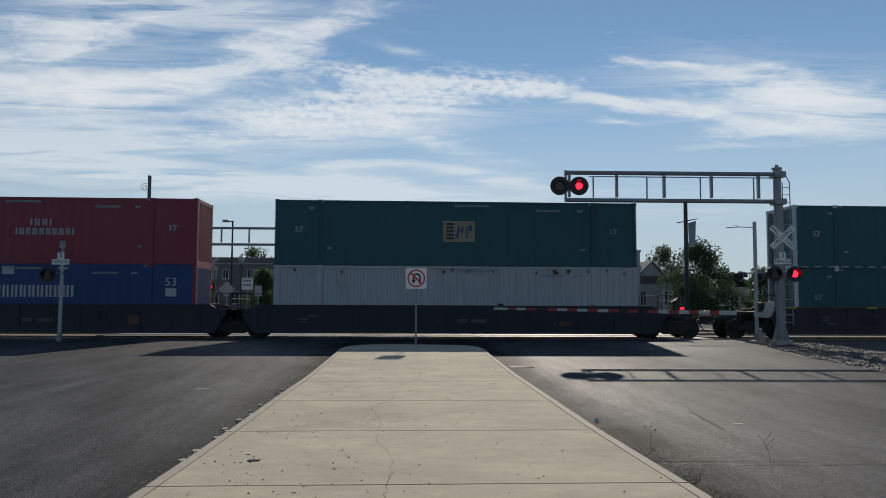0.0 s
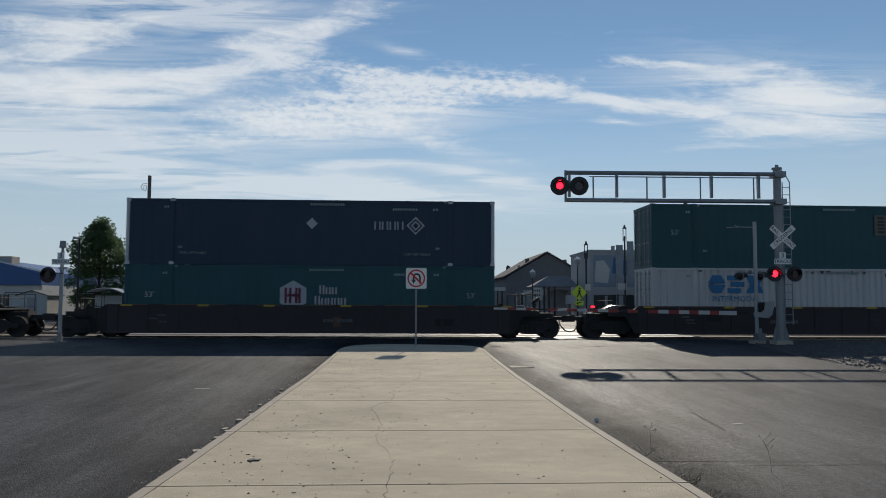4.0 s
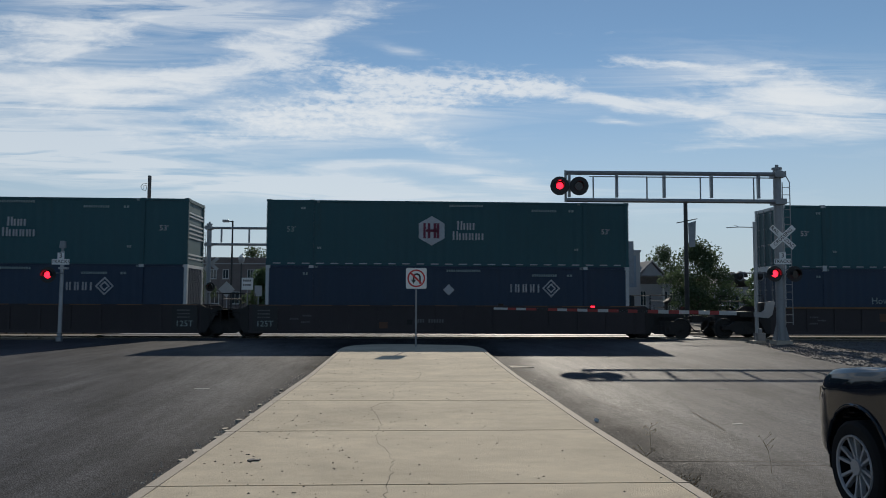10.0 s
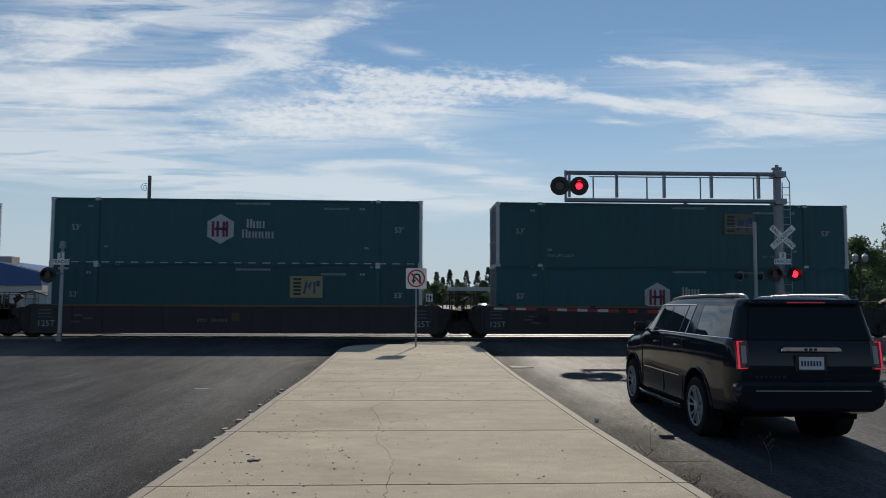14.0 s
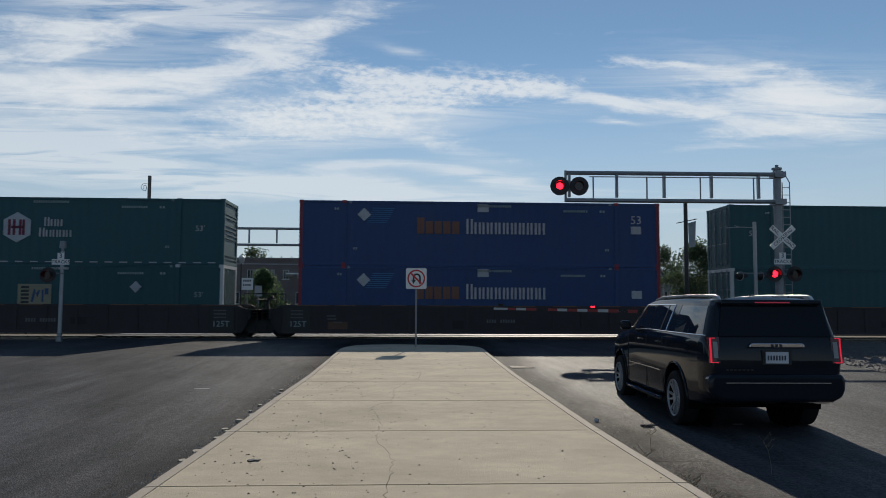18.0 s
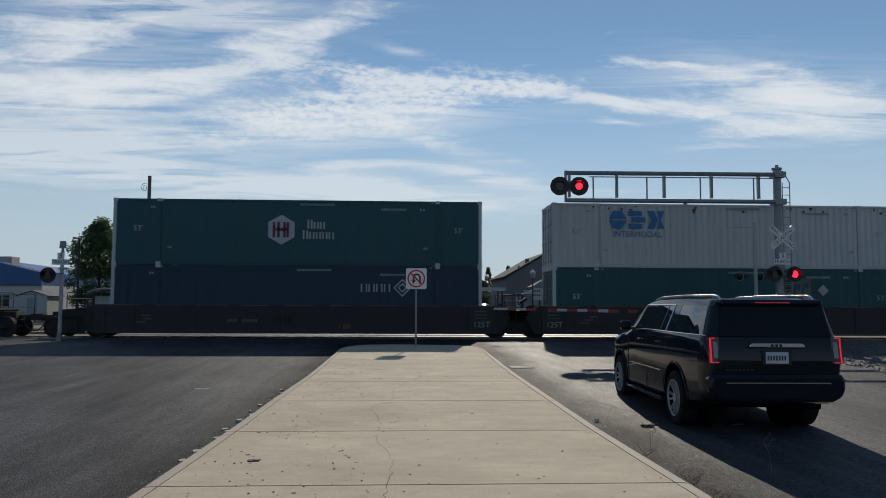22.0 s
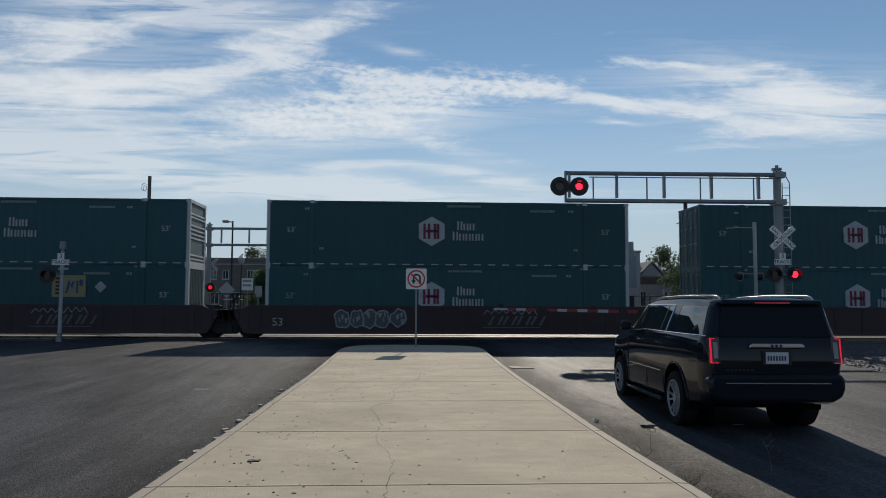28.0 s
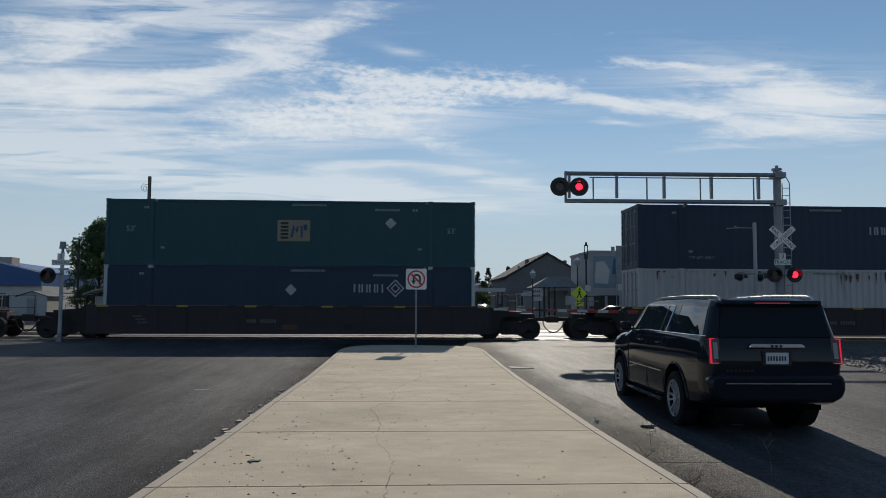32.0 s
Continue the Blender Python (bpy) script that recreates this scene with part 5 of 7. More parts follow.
    part("light_bar", MB().tube((-0.7, 0, 2.82), (0.35, 0, 2.82), 0.03, n=6), M_GALV, g)
    disc_light(g, pose(-0.60, 0.1, 2.70, 0, 0, 112), False, 0.2, M_GALV)
    disc_light(g, pose(0.26, 0.12, 2.70, 0, 0, 112), False, 0.2, M_GALV)
    # small signal left of the street
    s = thing("crossing_signal", (-13.5, 30.5, 0.05), "silver post signal with a bell, track plate and red flasher", "crossing signal", group="railway crossing signals")
    part("post", MB().tube((0, 0, 0), (0, 0, 3.5), 0.075, 0.07, n=12), M_ALU, s)
    part("base", MB().box(-0.10, 0.10, -0.10, 0.10, -0.1, 0.14).box(-0.075, 0.075, -0.075, 0.075, 0.14, 0.3), M_GALV, s)
    part("bell", MB().tube((0.0, 0, 3.5), (0.0, 0, 3.62), 0.05, n=10).tube((0, 0, 3.62), (0, 0, 3.9), 0.13, 0.11, n=14), M_GALV, s, "grey crossing bell")
    tracks_plate(s, pose(-0.02, -0.1, 3.07))
    part("light_bar", MB().tube((-0.5, -0.08, 2.62), (0.1, -0.08, 2.62), 0.03, n=6), M_GALV, s)
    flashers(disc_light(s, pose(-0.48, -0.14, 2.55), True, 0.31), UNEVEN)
    part("base_clamp", MB().box(-0.1, 0.22, -0.1, 0.1, 2.78, 2.86), M_ALU, s)


def build_sign():
    s = thing("road_sign", (0.371, 24.8, 0.152), "square white no U-turn sign on a thin steel post", "sign")
    part("post", MB().box(-0.027, 0.027, -0.013, 0.027, -0.05, 2.553), M_GALV, s)
    z = 2.48
    r = 0.06
    h = 0.385
    small = pose(0, 0, 2.227) @ Matrix.Scale(0.8826, 4) @ pose(0, 0, -z)
    corners = []
    for cx, cz, a0 in ((h - r, h - r, 0), (-h + r, h - r, 90), (-h + r, -h + r, 180), (h - r, -h + r, 270)):
        corners += [(cx + r * math.cos(radians(a0 + k * 30)), z + cz + r * math.sin(radians(a0 + k * 30))) for k in range(4)]
    part("panel", MB().prism(corners, -0.022, -0.016), M_WHITE, s, "white square panel", at=small)
    ring = MB()
    n = 36
    for r0, r1, mb in ((0.33, 0.275, ring),):
        for k in range(n):
            a, b = 2 * math.pi * k / n, 2 * math.pi * (k + 1) / n
            mb.prism([(r0 * math.cos(a), z + r0 * math.sin(a)), (r0 * math.cos(b), z + r0 * math.sin(b)), (r1 * math.cos(b), z + r1 * math.sin(b)), (r1 * math.cos(a), z + r1 * math.sin(a))], -0.026, -0.021)
    ring.prism([(-0.21, z + 0.16), (-0.17, z + 0.21), (0.21, z - 0.16), (0.17, z - 0.21)], -0.0275, -0.024)
    part("prohibition_ring", ring, M_REDPAINT, s, "red ring and slash", at=small)
    u = MB()
    for k in range(10):
        a, b = math.pi * k / 10, math.pi * (k + 1) / 10
        u.prism([(0.02 + 0.15 * math.cos(a), z + 0.04 + 0.15 * math.sin(a)), (0.02 + 0.15 * math.cos(b), z + 0.04 + 0.15 * math.sin(b)), (0.02 + 0.085 * math.cos(b), z + 0.04 + 0.085 * math.sin(b)), (0.02 + 0.085 * math.cos(a), z + 0.04 + 0.085 * math.sin(a))], -0.0245, -0.021)
    u.box(0.105, 0.17, -0.0245, -0.021, z - 0.2, z + 0.04).box(-0.13, -0.065, -0.0245, -0.021, z - 0.06, z + 0.04)
    u.prism([(-0.19, z - 0.05), (-0.1, z - 0.2), (-0.01, z - 0.05)], -0.0245, -0.021)
    part("arrow", u, M_SIGNBLACK, s, "black U-turn arrow", at=small)


build_crossing()
build_sign()


# ---- the black sport utility vehicle ----
M_CARPAINT = mat("black_car_paint", (0.010, 0.0145, 0.022), 0.06, var=0.05, rvar=0.02, coat=0.0, spec=0.26, scale=3)
M_CARGLASS = mat("tinted_car_glass", (0.012, 0.014, 0.016), 0.02, var=0.02, rvar=0.0, spec=0.85)
M_REARGLASS = mat("dark_privacy_glass", (0.008, 0.010, 0.014), 0.03, var=0.02, rvar=0.0, spec=0.22)
M_CHROME = mat("chrome", (0.75, 0.76, 0.78), 0.12, metal=1.0, var=0.05, rvar=0.03)
M_SILVER = mat("satin_silver_trim", (0.55, 0.56, 0.57), 0.3, metal=0.8, var=0.06)
M_TYRE = mat("tyre_rubber", (0.012, 0.012, 0.013), 0.9, var=0.2, scale=8, spec=0.25)
M_RIM = mat("machined_alloy", (0.42, 0.43, 0.45), 0.42, metal=0.35, var=0.08)
M_PLASTIC = mat("black_plastic", (0.016, 0.016, 0.017), 0.6, var=0.1)
M_ARCH = mat("wheel_arch_felt", (0.006, 0.006, 0.0065), 0.95, var=0.1, spec=0.1)
M_TAIL = mat("lit_tail_lamp", (0.85, 0.012, 0.04), 0.3, var=0.02, emit=0.62)
M_TAILDIM = mat("tail_lamp_lens", (0.07, 0.012, 0.016), 0.15, var=0.05)
M_PLATE = mat("plate_face", (0.62, 0.63, 0.66), 0.5, var=0.06)


def loft(stations):
    """Cross-sections of mirrored (x, z) outlines along y."""
    mb = MB()
    vs = []
    n = len(stations[0][1])
    for y, half in stations:
        ring = half + [(-x, z) for x, z in reversed(half)]
        vs += [(x, y, z) for x, z in ring]
    m = 2 * n
    fs = []
    for j in range(len(stations) - 1):
        fs += [(j * m + k, j * m + (k + 1) % m, (j + 1) * m + (k + 1) % m, (j + 1) * m + k) for k in range(m)]
    fs += [tuple(range(m)), tuple(range((len(stations) - 1) * m, len(stations) * m))]
    return mb.add(vs, fs)


def section(bottom, belt, top, w0, w1, w2, crown=0.03):
    """Half outline from the underside to the roof centre."""
    return [(w0 - 0.12, bottom), (w0 - 0.02, bottom + 0.06), (w0, bottom + 0.28), (w1 + 0.012, (bottom + belt) / 2 + 0.12), (w1, belt - 0.10), (w1 - 0.035, belt),
            (w1 - 0.035 + (w2 - w1 + 0.035) * 0.9, belt + (top - belt) * 0.9), (w2 - 0.07, top - 0.015), (w2 * 0.5, top + crown * 0.7), (0.001, top + crown)]


CAR_PARTS = {}


def half_outline(st, y):
    """The smoothed half outline of the body at a place along it: the stations blended, then rounded between their corners."""
    def plain(v):
        v = min(max(v, st[0][0]), st[-1][0])
        for (ya, ha), (yb, hb) in zip(st, st[1:]):
            if v <= yb:
                u = (v - ya) / (yb - ya)
                return [((1 - u) * p[0] + u * q[0], (1 - u) * p[1] + u * q[1]) for p, q in zip(ha, hb)]
    h = 0.14 if y > -0.6 else 0.015
    rows = [plain(y + d * h) for d in (-1, -0.5, 0, 0.5, 1)]
    pts = [(sum(r[k][0] for r in rows) / 5, sum(r[k][1] for r in rows) / 5) for k in range(10)]
    out = []
    for k in range(9):
        p0, p1, p2, p3 = pts[max(k - 1, 0)], pts[k], pts[k + 1], pts[min(k + 2, 9)]
        if k == 4:
            p3 = p2
        if k == 5:
            p0 = p1
        for j in range(9):
            u = j / 9
            c = (-0.5 * u + u * u - 0.5 * u ** 3, 1 - 2.5 * u * u + 1.5 * u ** 3, 0.5 * u + 2 * u * u - 1.5 * u ** 3, -0.5 * u * u + 0.5 * u ** 3)
            out.append(tuple(sum(w * p[i] for w, p in zip(c, (p0, p1, p2, p3))) for i in (0, 1)))
    return out + [pts[9]]


def half_width(st, y, z):
    """Half width of the body at a place along it and a height."""
    o = half_outline(st, y)
    for (xa, za), (xb, zb) in zip(o, o[1:]):
        if za <= z <= zb and zb > za:
            return xa + (xb - xa) * (z - za) / (zb - za)
    return o[45][0] if z < o[45][1] else o[63][0]


ARCH = 0.515          # radius of the wheel arches


def car_body(st):
    """The body as a fine loft, pressed in where the wheels stand."""
    ys = [p[0] for p in st[:5]] + [-0.90 + 0.03 * k for k in range(16)] + [st[5][0] + 0.03 * k for k in range(1, 147)] + [4.0, 4.06, 4.12, 4.17, 4.23, 4.29]
    ys = sorted(set(y for y in ys if y <= 4.29))
    rows = []
    for y in ys:
        row = []
        for x, z in half_outline(st, y):
            py, pz = y, z
            for yw in (0.0, 3.302):
                d = math.hypot(y - yw, z - 0.42)
                if x > 0.6 and z < 1.1 and d < ARCH + 0.018:
                    if d > ARCH - 0.024:
                        py, pz = yw + (y - yw) * ARCH / d, 0.42 + (z - 0.42) * ARCH / d
                    else:
                        x = 0.60
            row.append((x, py, pz))
        rows.append(row)
    n = len(rows[0])
    vs = [p for r in rows for p in r + [(-x, y, z) for x, y, z in reversed(r)]]
    m = 2 * n
    fs = [(j * m + k, j * m + (k + 1) % m, (j + 1) * m + (k + 1) % m, (j + 1) * m + k) for j in range(len(rows) - 1) for k in range(m)]
    return MB().add(vs, fs + [tuple(range(m)), tuple(range((len(rows) - 1) * m, len(rows) * m))])


def build_car():
    car = thing("sport_utility_vehicle", (5.06, 11.43, -0.22), "large black sport utility vehicle with chrome trim, stopped at the crossing", "car")
    CAR_PARTS["car"] = car
    st = [(-1.235, section(0.60, 1.04, 1.06, 0.80, 0.84, 0.74, 0.0)),
          (-1.20, section(0.54, 1.26, 1.30, 0.88, 0.90, 0.78, 0.0)),
          (-1.12, section(0.50, 1.33, 1.63, 0.925, 0.93, 0.75, 0.01)),
          (-1.03, section(0.47, 1.37, 1.872, 0.955, 0.95, 0.745, 0.01)),
          (-0.92, section(0.43, 1.37, 1.895, 0.97, 0.965, 0.765, 0.03)),
          (-0.45, section(0.37, 1.38, 1.905, 1.0, 0.99, 0.765, 0.015)),
          (0.3, section(0.35, 1.385, 1.91, 1.0, 1.0, 0.755, 0.015)),
          (1.6, section(0.33, 1.375, 1.89, 1.0, 1.0, 0.76, 0.02)),
          (2.1, section(0.33, 1.365, 1.83, 1.0, 1.0, 0.79, 0.03)),
          (2.35, section(0.33, 1.355, 1.70, 1.0, 0.995, 0.80, 0.03)),
          (2.72, section(0.33, 1.33, 1.45, 1.0, 0.99, 0.84, 0.02)),
          (2.92, section(0.33, 1.27, 1.31, 1.0, 0.985, 0.88, 0.015)),
          (3.5, section(0.35, 1.21, 1.265, 1.0, 0.985, 0.88, 0.02)),
          (3.95, section(0.38, 1.15, 1.21, 0.975, 0.955, 0.85, 0.02)),
          (4.17, section(0.42, 1.06, 1.13, 0.88, 0.87, 0.74, 0.01)),
          (4.29, section(0.50, 0.92, 0.98, 0.72, 0.72, 0.62, 0.0))]
    body = part("body", car_body(st), M_CARPAINT, car, "glossy black bodywork", smooth=50)
    body.data.set_sharp_from_angle(angle=radians(32))
    side_x = lambda y, z: half_width(st, y, z)
    for s in (-1, 1):
        for y in (0.0, 3.302):
            ring = [radians(-14 + 208 * k / 30) for k in range(31)]
            liner, lip = MB(), []
            vs = [(s * x, y + (ARCH - 0.004) * math.cos(t), 0.42 + (ARCH - 0.004) * math.sin(t)) for t in ring for x in (0.60, 0.975)]
            liner.add(vs, [(2 * k, 2 * k + 1, 2 * k + 3, 2 * k + 2) for k in range(30)])
            liner.tube((s * 0.59, y, 0.42), (s * 0.60, y, 0.42), ARCH, n=30)
            part("arch_liner", liner, M_ARCH, car, "black wheel-arch lining")
            for t in ring[2:-2]:
                py, pz = y + (ARCH + 0.004) * math.cos(t), 0.42 + (ARCH + 0.004) * math.sin(t)
                lip.append((s * (side_x(py, pz) + 0.002), py, pz))
            part("arch_lip", MB().path(lip, 0.019, 6), M_CARPAINT, car, "black wheel-arch lip", smooth=60)
    # side glass, lying on the sloped upper side
    def pane(y0, y1, z0, z1, y0t, y1t, s, name="side_window", skin=M_CARGLASS, out=0.005):
        n, m = 10, 5
        vs = []
        for j in range(m + 1):
            v = j / m
            z, a, b = z0 + (z1 - z0) * v, y0 + (y0t - y0) * v, y1 + (y1t - y1) * v
            for k in range(n + 1):
                y = a + (b - a) * k / n
                vs.append((s * (side_x(y, z) + out), y, z))
        r = n + 1
        back = [(x - s * 0.02, y, z) for x, y, z in vs]
        c = len(vs)
        fs = [(j * r + k, j * r + k + 1, (j + 1) * r + k + 1, (j + 1) * r + k) for j in range(m) for k in range(n)]
        rim = list(range(n)) + [j * r + n for j in range(m)] + [m * r + k for k in range(n, 0, -1)] + [j * r for j in range(m, 0, -1)]
        fs += [(p, q, c + q, c + p) for p, q in zip(rim, rim[1:] + rim[:1])]
        vs = vs + back
        return part(name, MB().add(vs, fs), skin, car, "dark tinted window" if skin is M_CARGLASS else "")
    for s in (-1, 1):
        pane(-0.97, 0.12, 1.40, 1.80, -0.90, 0.17, s)
        pane(0.54, 1.42, 1.40, 1.80, 0.50, 1.40, s)
        pane(1.52, 2.55, 1.395, 1.775, 1.50, 2.05, s)
        pane(0.13, 0.52, 1.39, 1.81, 0.18, 0.48, s, "pillar", M_CARPAINT, 0.007)
        pane(0.80, 0.83, 1.40, 1.80, 0.75, 0.78, s, "window_divider", M_PLASTIC, 0.009)
        # chrome beltline, window frame and rocker trim
        ch = MB()
        on = lambda y, z: (s * (side_x(y, z) + 0.008), y, z)
        ch.path([on(-1.05 + 0.3 * k, 1.39 - 0.012 * max(0, k - 9)) for k in range(13)], 0.009, 6)
        ch.path([on(0.52 - 0.007 * k, 1.39 + 0.06 * k) for k in range(8)], 0.012, 6)
        ch.path([on(0.46 + 0.26 * k, 1.808) for k in range(7)] + [on(2.12, 1.74), on(2.3, 1.62), on(2.46, 1.50), on(2.6, 1.38)], 0.010, 6)
        part("chrome_trim", ch, M_CHROME, car, "chrome window trim")
        part("rocker_trim", MB().path([(s * 1.035, 0.60, 0.34), (s * 1.045, 0.9, 0.335), (s * 1.045, 2.5, 0.335), (s * 1.035, 2.72, 0.34)], 0.016, 6), M_CHROME, car, "chrome rocker strip")
        part("door_moulding", MB().box(min(s * 1.005, s * 1.018), max(s * 1.005, s * 1.018), 0.72, 2.55, 0.752, 0.768), M_CHROME, car, "chrome door strip")
        for y in (0.74, 1.78):
            part("door_handle", MB().box(min(s * 1.0, s * 1.035), max(s * 1.0, s * 1.035), y, y + 0.16, 1.20, 1.226), M_CHROME, car, "chrome door handle")
        part("running_board", MB().box(min(s * 0.86, s * 1.04), max(s * 0.86, s * 1.04), 0.62, 2.7, 0.29, 0.325), M_PLASTIC, car)
        for y in (0.6, 1.5, 2.68):
            part("door_gap", MB().box(min(s * 1.0, s * 1.009), max(s * 1.0, s * 1.009), y - 0.004, y + 0.004, 0.42, 1.3), M_SIGNBLACK, car)
        rail = [(-0.99, 1.885), (-0.90, 1.945), (-0.80, 1.962), (0.5, 1.970), (1.6, 1.950), (1.95, 1.905), (2.05, 1.86), (1.9, 1.875), (1.55, 1.915), (0.5, 1.933), (-0.72, 1.925), (-0.80, 1.885)]
        rk = MB().prism(rail, s * 0.66 - 0.02, s * 0.66 + 0.02, "x")
        part("rail_base", MB().prism([(-0.82, 1.86), (-0.70, 1.915), (0.5, 1.926), (1.55, 1.905), (1.8, 1.85)], s * 0.66 - 0.012, s * 0.66 + 0.012, "x"), M_PLASTIC, car)
        bevel(part("roof_rail", rk, M_SILVER, car, "silver roof rail"), 0.008)
        m_ = part("mirror", MB().box(min(s * 1.02, s * 1.21), max(s * 1.02, s * 1.21), 2.38, 2.50, 1.35, 1.51), M_CARPAINT, car, "black wing mirror")
        bevel(m_, 0.04, 3)
        part("mirror_stalk", MB().box(min(s * 0.95, s * 1.05), max(s * 0.95, s * 1.05), 2.40, 2.48, 1.35, 1.40), M_PLASTIC, car)
        # tail lamp: dark lens with a glowing C-shaped guide and clear centre
        yr = lambda z: -1.242 + max(0.0, z - 1.0) * 0.14
        lamp = part("tail_lamp", MB().prism([(yr(1.02), 1.02), (-1.04, 1.02), (-1.0, 1.372), (yr(1.372), 1.372)], min(s * 0.775, s * 0.915), max(s * 0.775, s * 0.915), "x"), M_TAILDIM, car, "tall tail lamp")
        gl = MB()
        for z0, z1, a, b in ((1.024, 1.034, 0.80, 0.905), (1.354, 1.364, 0.83, 0.905), (1.034, 1.354, 0.887, 0.905)):
            y0, y1 = yr(z0) - 0.006, yr(z1) - 0.006
            gl.add([(s * a, y0, z0), (s * b, y0, z0), (s * (b + 0.006), y1, z1), (s * a, y1, z1), (s * (b + 0.006), y0 + 0.006, z0), (s * (b + 0.006), y1 + 0.006, z1)], [(0, 1, 2, 3), (1, 4, 5, 2)])
        part("light_guide", gl, M_TAIL, lamp, "glowing red light guide", smooth=0)
        part("reverse_lens", MB().prism([(yr(1.09) - 0.005, 1.09), (yr(1.09) + 0.03, 1.09), (yr(1.31) + 0.03, 1.31), (yr(1.31) - 0.005, 1.31)], min(s * 0.80, s * 0.862), max(s * 0.80, s * 0.862), "x"), M_STUCCO0, lamp, "clear reversing lens")
        part("head_lamp", MB().prism([(3.98, 0.90), (4.14, 0.88), (4.12, 1.02), (3.98, 1.06)], min(s * 0.60, s * 0.885), max(s * 0.60, s * 0.885), "x"), M_CARGLASS, car, "clear wrap-around headlamp")
    # tailgate glass, spoiler, chrome bar, number plate, bumper
    part("rear_window", MB().add([(-0.78, -1.207, 1.385), (0.78, -1.207, 1.385), (0.69, -1.075, 1.80), (-0.69, -1.075, 1.80), (-0.78, -1.14, 1.385), (0.78, -1.14, 1.385), (0.69, -1.0, 1.80), (-0.69, -1.0, 1.80)],
         [(0, 1, 2, 3), (4, 7, 6, 5), (0, 4, 5, 1), (1, 5, 6, 2), (2, 6, 7, 3), (3, 7, 4, 0)]), M_REARGLASS, car, "dark rear window")
    bevel(part("spoiler", MB().prism([(-1.15, 1.835), (-1.13, 1.890), (-0.6, 1.914), (-0.6, 1.85), (-1.02, 1.80)], -0.70, 0.70, "x"), M_CARPAINT, car), 0.015)
    part("brake_light", MB().box(-0.24, 0.24, -1.158, -1.12, 1.842, 1.858), M_TAIL2, car, "high red brake light")
    bevel(part("tailgate_bar", MB().prism([(-0.385, 1.235), (0.385, 1.235), (0.375, 1.28), (0.34, 1.295), (-0.34, 1.295), (-0.375, 1.28)], -1.27, -1.17), M_CHROME, car, "chrome tailgate bar"), 0.012)
    w = MB(); word_bars(w, -0.09, 1.247, 0.18, 0.035, 3, -1.277, -1.265)
    part("badge", w, M_SIGNBLACK, car)
    part("plate_recess", MB().box(-0.20, 0.20, -1.25, -1.15, 1.0, 1.19), M_PLASTIC, car)
    pl = part("number_plate", MB().box(-0.155, 0.155, -1.263, -1.25, 1.02, 1.175), M_PLATE, car, "white number plate")
    w = MB(); word_bars(w, -0.135, 1.062, 0.27, 0.065, 7, -1.267, -1.261)
    tagged(part("plate_bars", w, mat("plate_dark_blue", (0.05, 0.055, 0.08), 0.5), pl), kind="stuff")
    part("bumper_strip", MB().box(-0.72, 0.72, -1.295, -1.25, 0.750, 0.764), M_CHROME, car, "chrome bumper strip")
    bevel(part("rear_bumper", MB().prism([(-0.76, 0.49), (0.76, 0.49), (0.90, 0.56), (0.94, 0.67), (0.945, 0.80), (0.90, 0.88), (-0.90, 0.88), (-0.945, 0.80), (-0.94, 0.67), (-0.90, 0.56)], -1.275, -1.06), M_CARPAINT, car, "black rear bumper"), 0.06, 3)
    w = MB(); word_bars(w, -0.70, 0.915, 0.40, 0.026, 7, -1.247, -1.23)
    part("badge", w, M_DARKSTEEL, car)
    part("windscreen", MB().add([(-0.80, 2.78, 1.40), (0.80, 2.78, 1.40), (0.68, 2.22, 1.79), (-0.68, 2.22, 1.79)], [(0, 1, 2, 3)]), M_CARGLASS, car, "windscreen")
    part("underbody", MB().box(-0.55, 0.55, -0.6, 3.9, 0.34, 0.5), M_ARCH, car)
    part("grille", MB().box(-0.55, 0.55, 4.2, 4.31, 0.72, 1.0), M_CHROME, car)
    # wheels
    for y in (0.0, 3.302):
        for s in (-1, 1):
            wh = part("wheel", tyre_mesh(), M_TYRE, car, "low-profile tyre on an alloy rim", at=pose(s * 0.895, y, 0.405, 0, 0, 0 if s < 0 else 180))
            part("rim", rim_mesh(), M_RIM, wh, "machined multi-spoke alloy rim")
            part("brake_disc", shared("brake_disc", lambda: MB().tube((-0.05, 0, 0), (-0.03, 0, 0), 0.19, n=24).tube((0.0, 0, 0), (0.02, 0, 0), 0.27, n=30), M_DARKSTEEL), M_DARKSTEEL, wh)
            CAR_PARTS.setdefault("wheels", []).append((wh, s * 0.895, y, 1 if s < 0 else -1))


M_STUCCO0 = mat("clear_lens", (0.25, 0.25, 0.26), 0.15, var=0.05)
M_TAIL2 = mat("dim_brake_light", (0.45, 0.03, 0.06), 0.3, var=0.02, emit=0.25)


def ring_mesh(prof, n, name, material):
    """A profile of (x, r) turned about the x axis."""
    m = len(prof)
    vs = [(x, r * math.cos(2 * math.pi * k / n), r * math.sin(2 * math.pi * k / n)) for x, r in prof for k in range(n)]
    fs = [(j * n + k, j * n + (k + 1) % n, ((j + 1) % m) * n + (k + 1) % n, ((j + 1) % m) * n + k) for j in range(m) for k in range(n)]
    return MB().add(vs, fs)


def tyre_mesh():
    if "tyre" not in MESHES:
        MESHES["tyre"] = ring_mesh([(-0.125, 0.272), (-0.14, 0.32), (-0.135, 0.37), (-0.11, 0.40), (-0.05, 0.405), (0.05, 0.405), (0.11, 0.40), (0.135, 0.37), (0.135, 0.272)], 40, "tyre", M_TYRE).mesh("wheel", M_TYRE)
    return MESHES["tyre"]


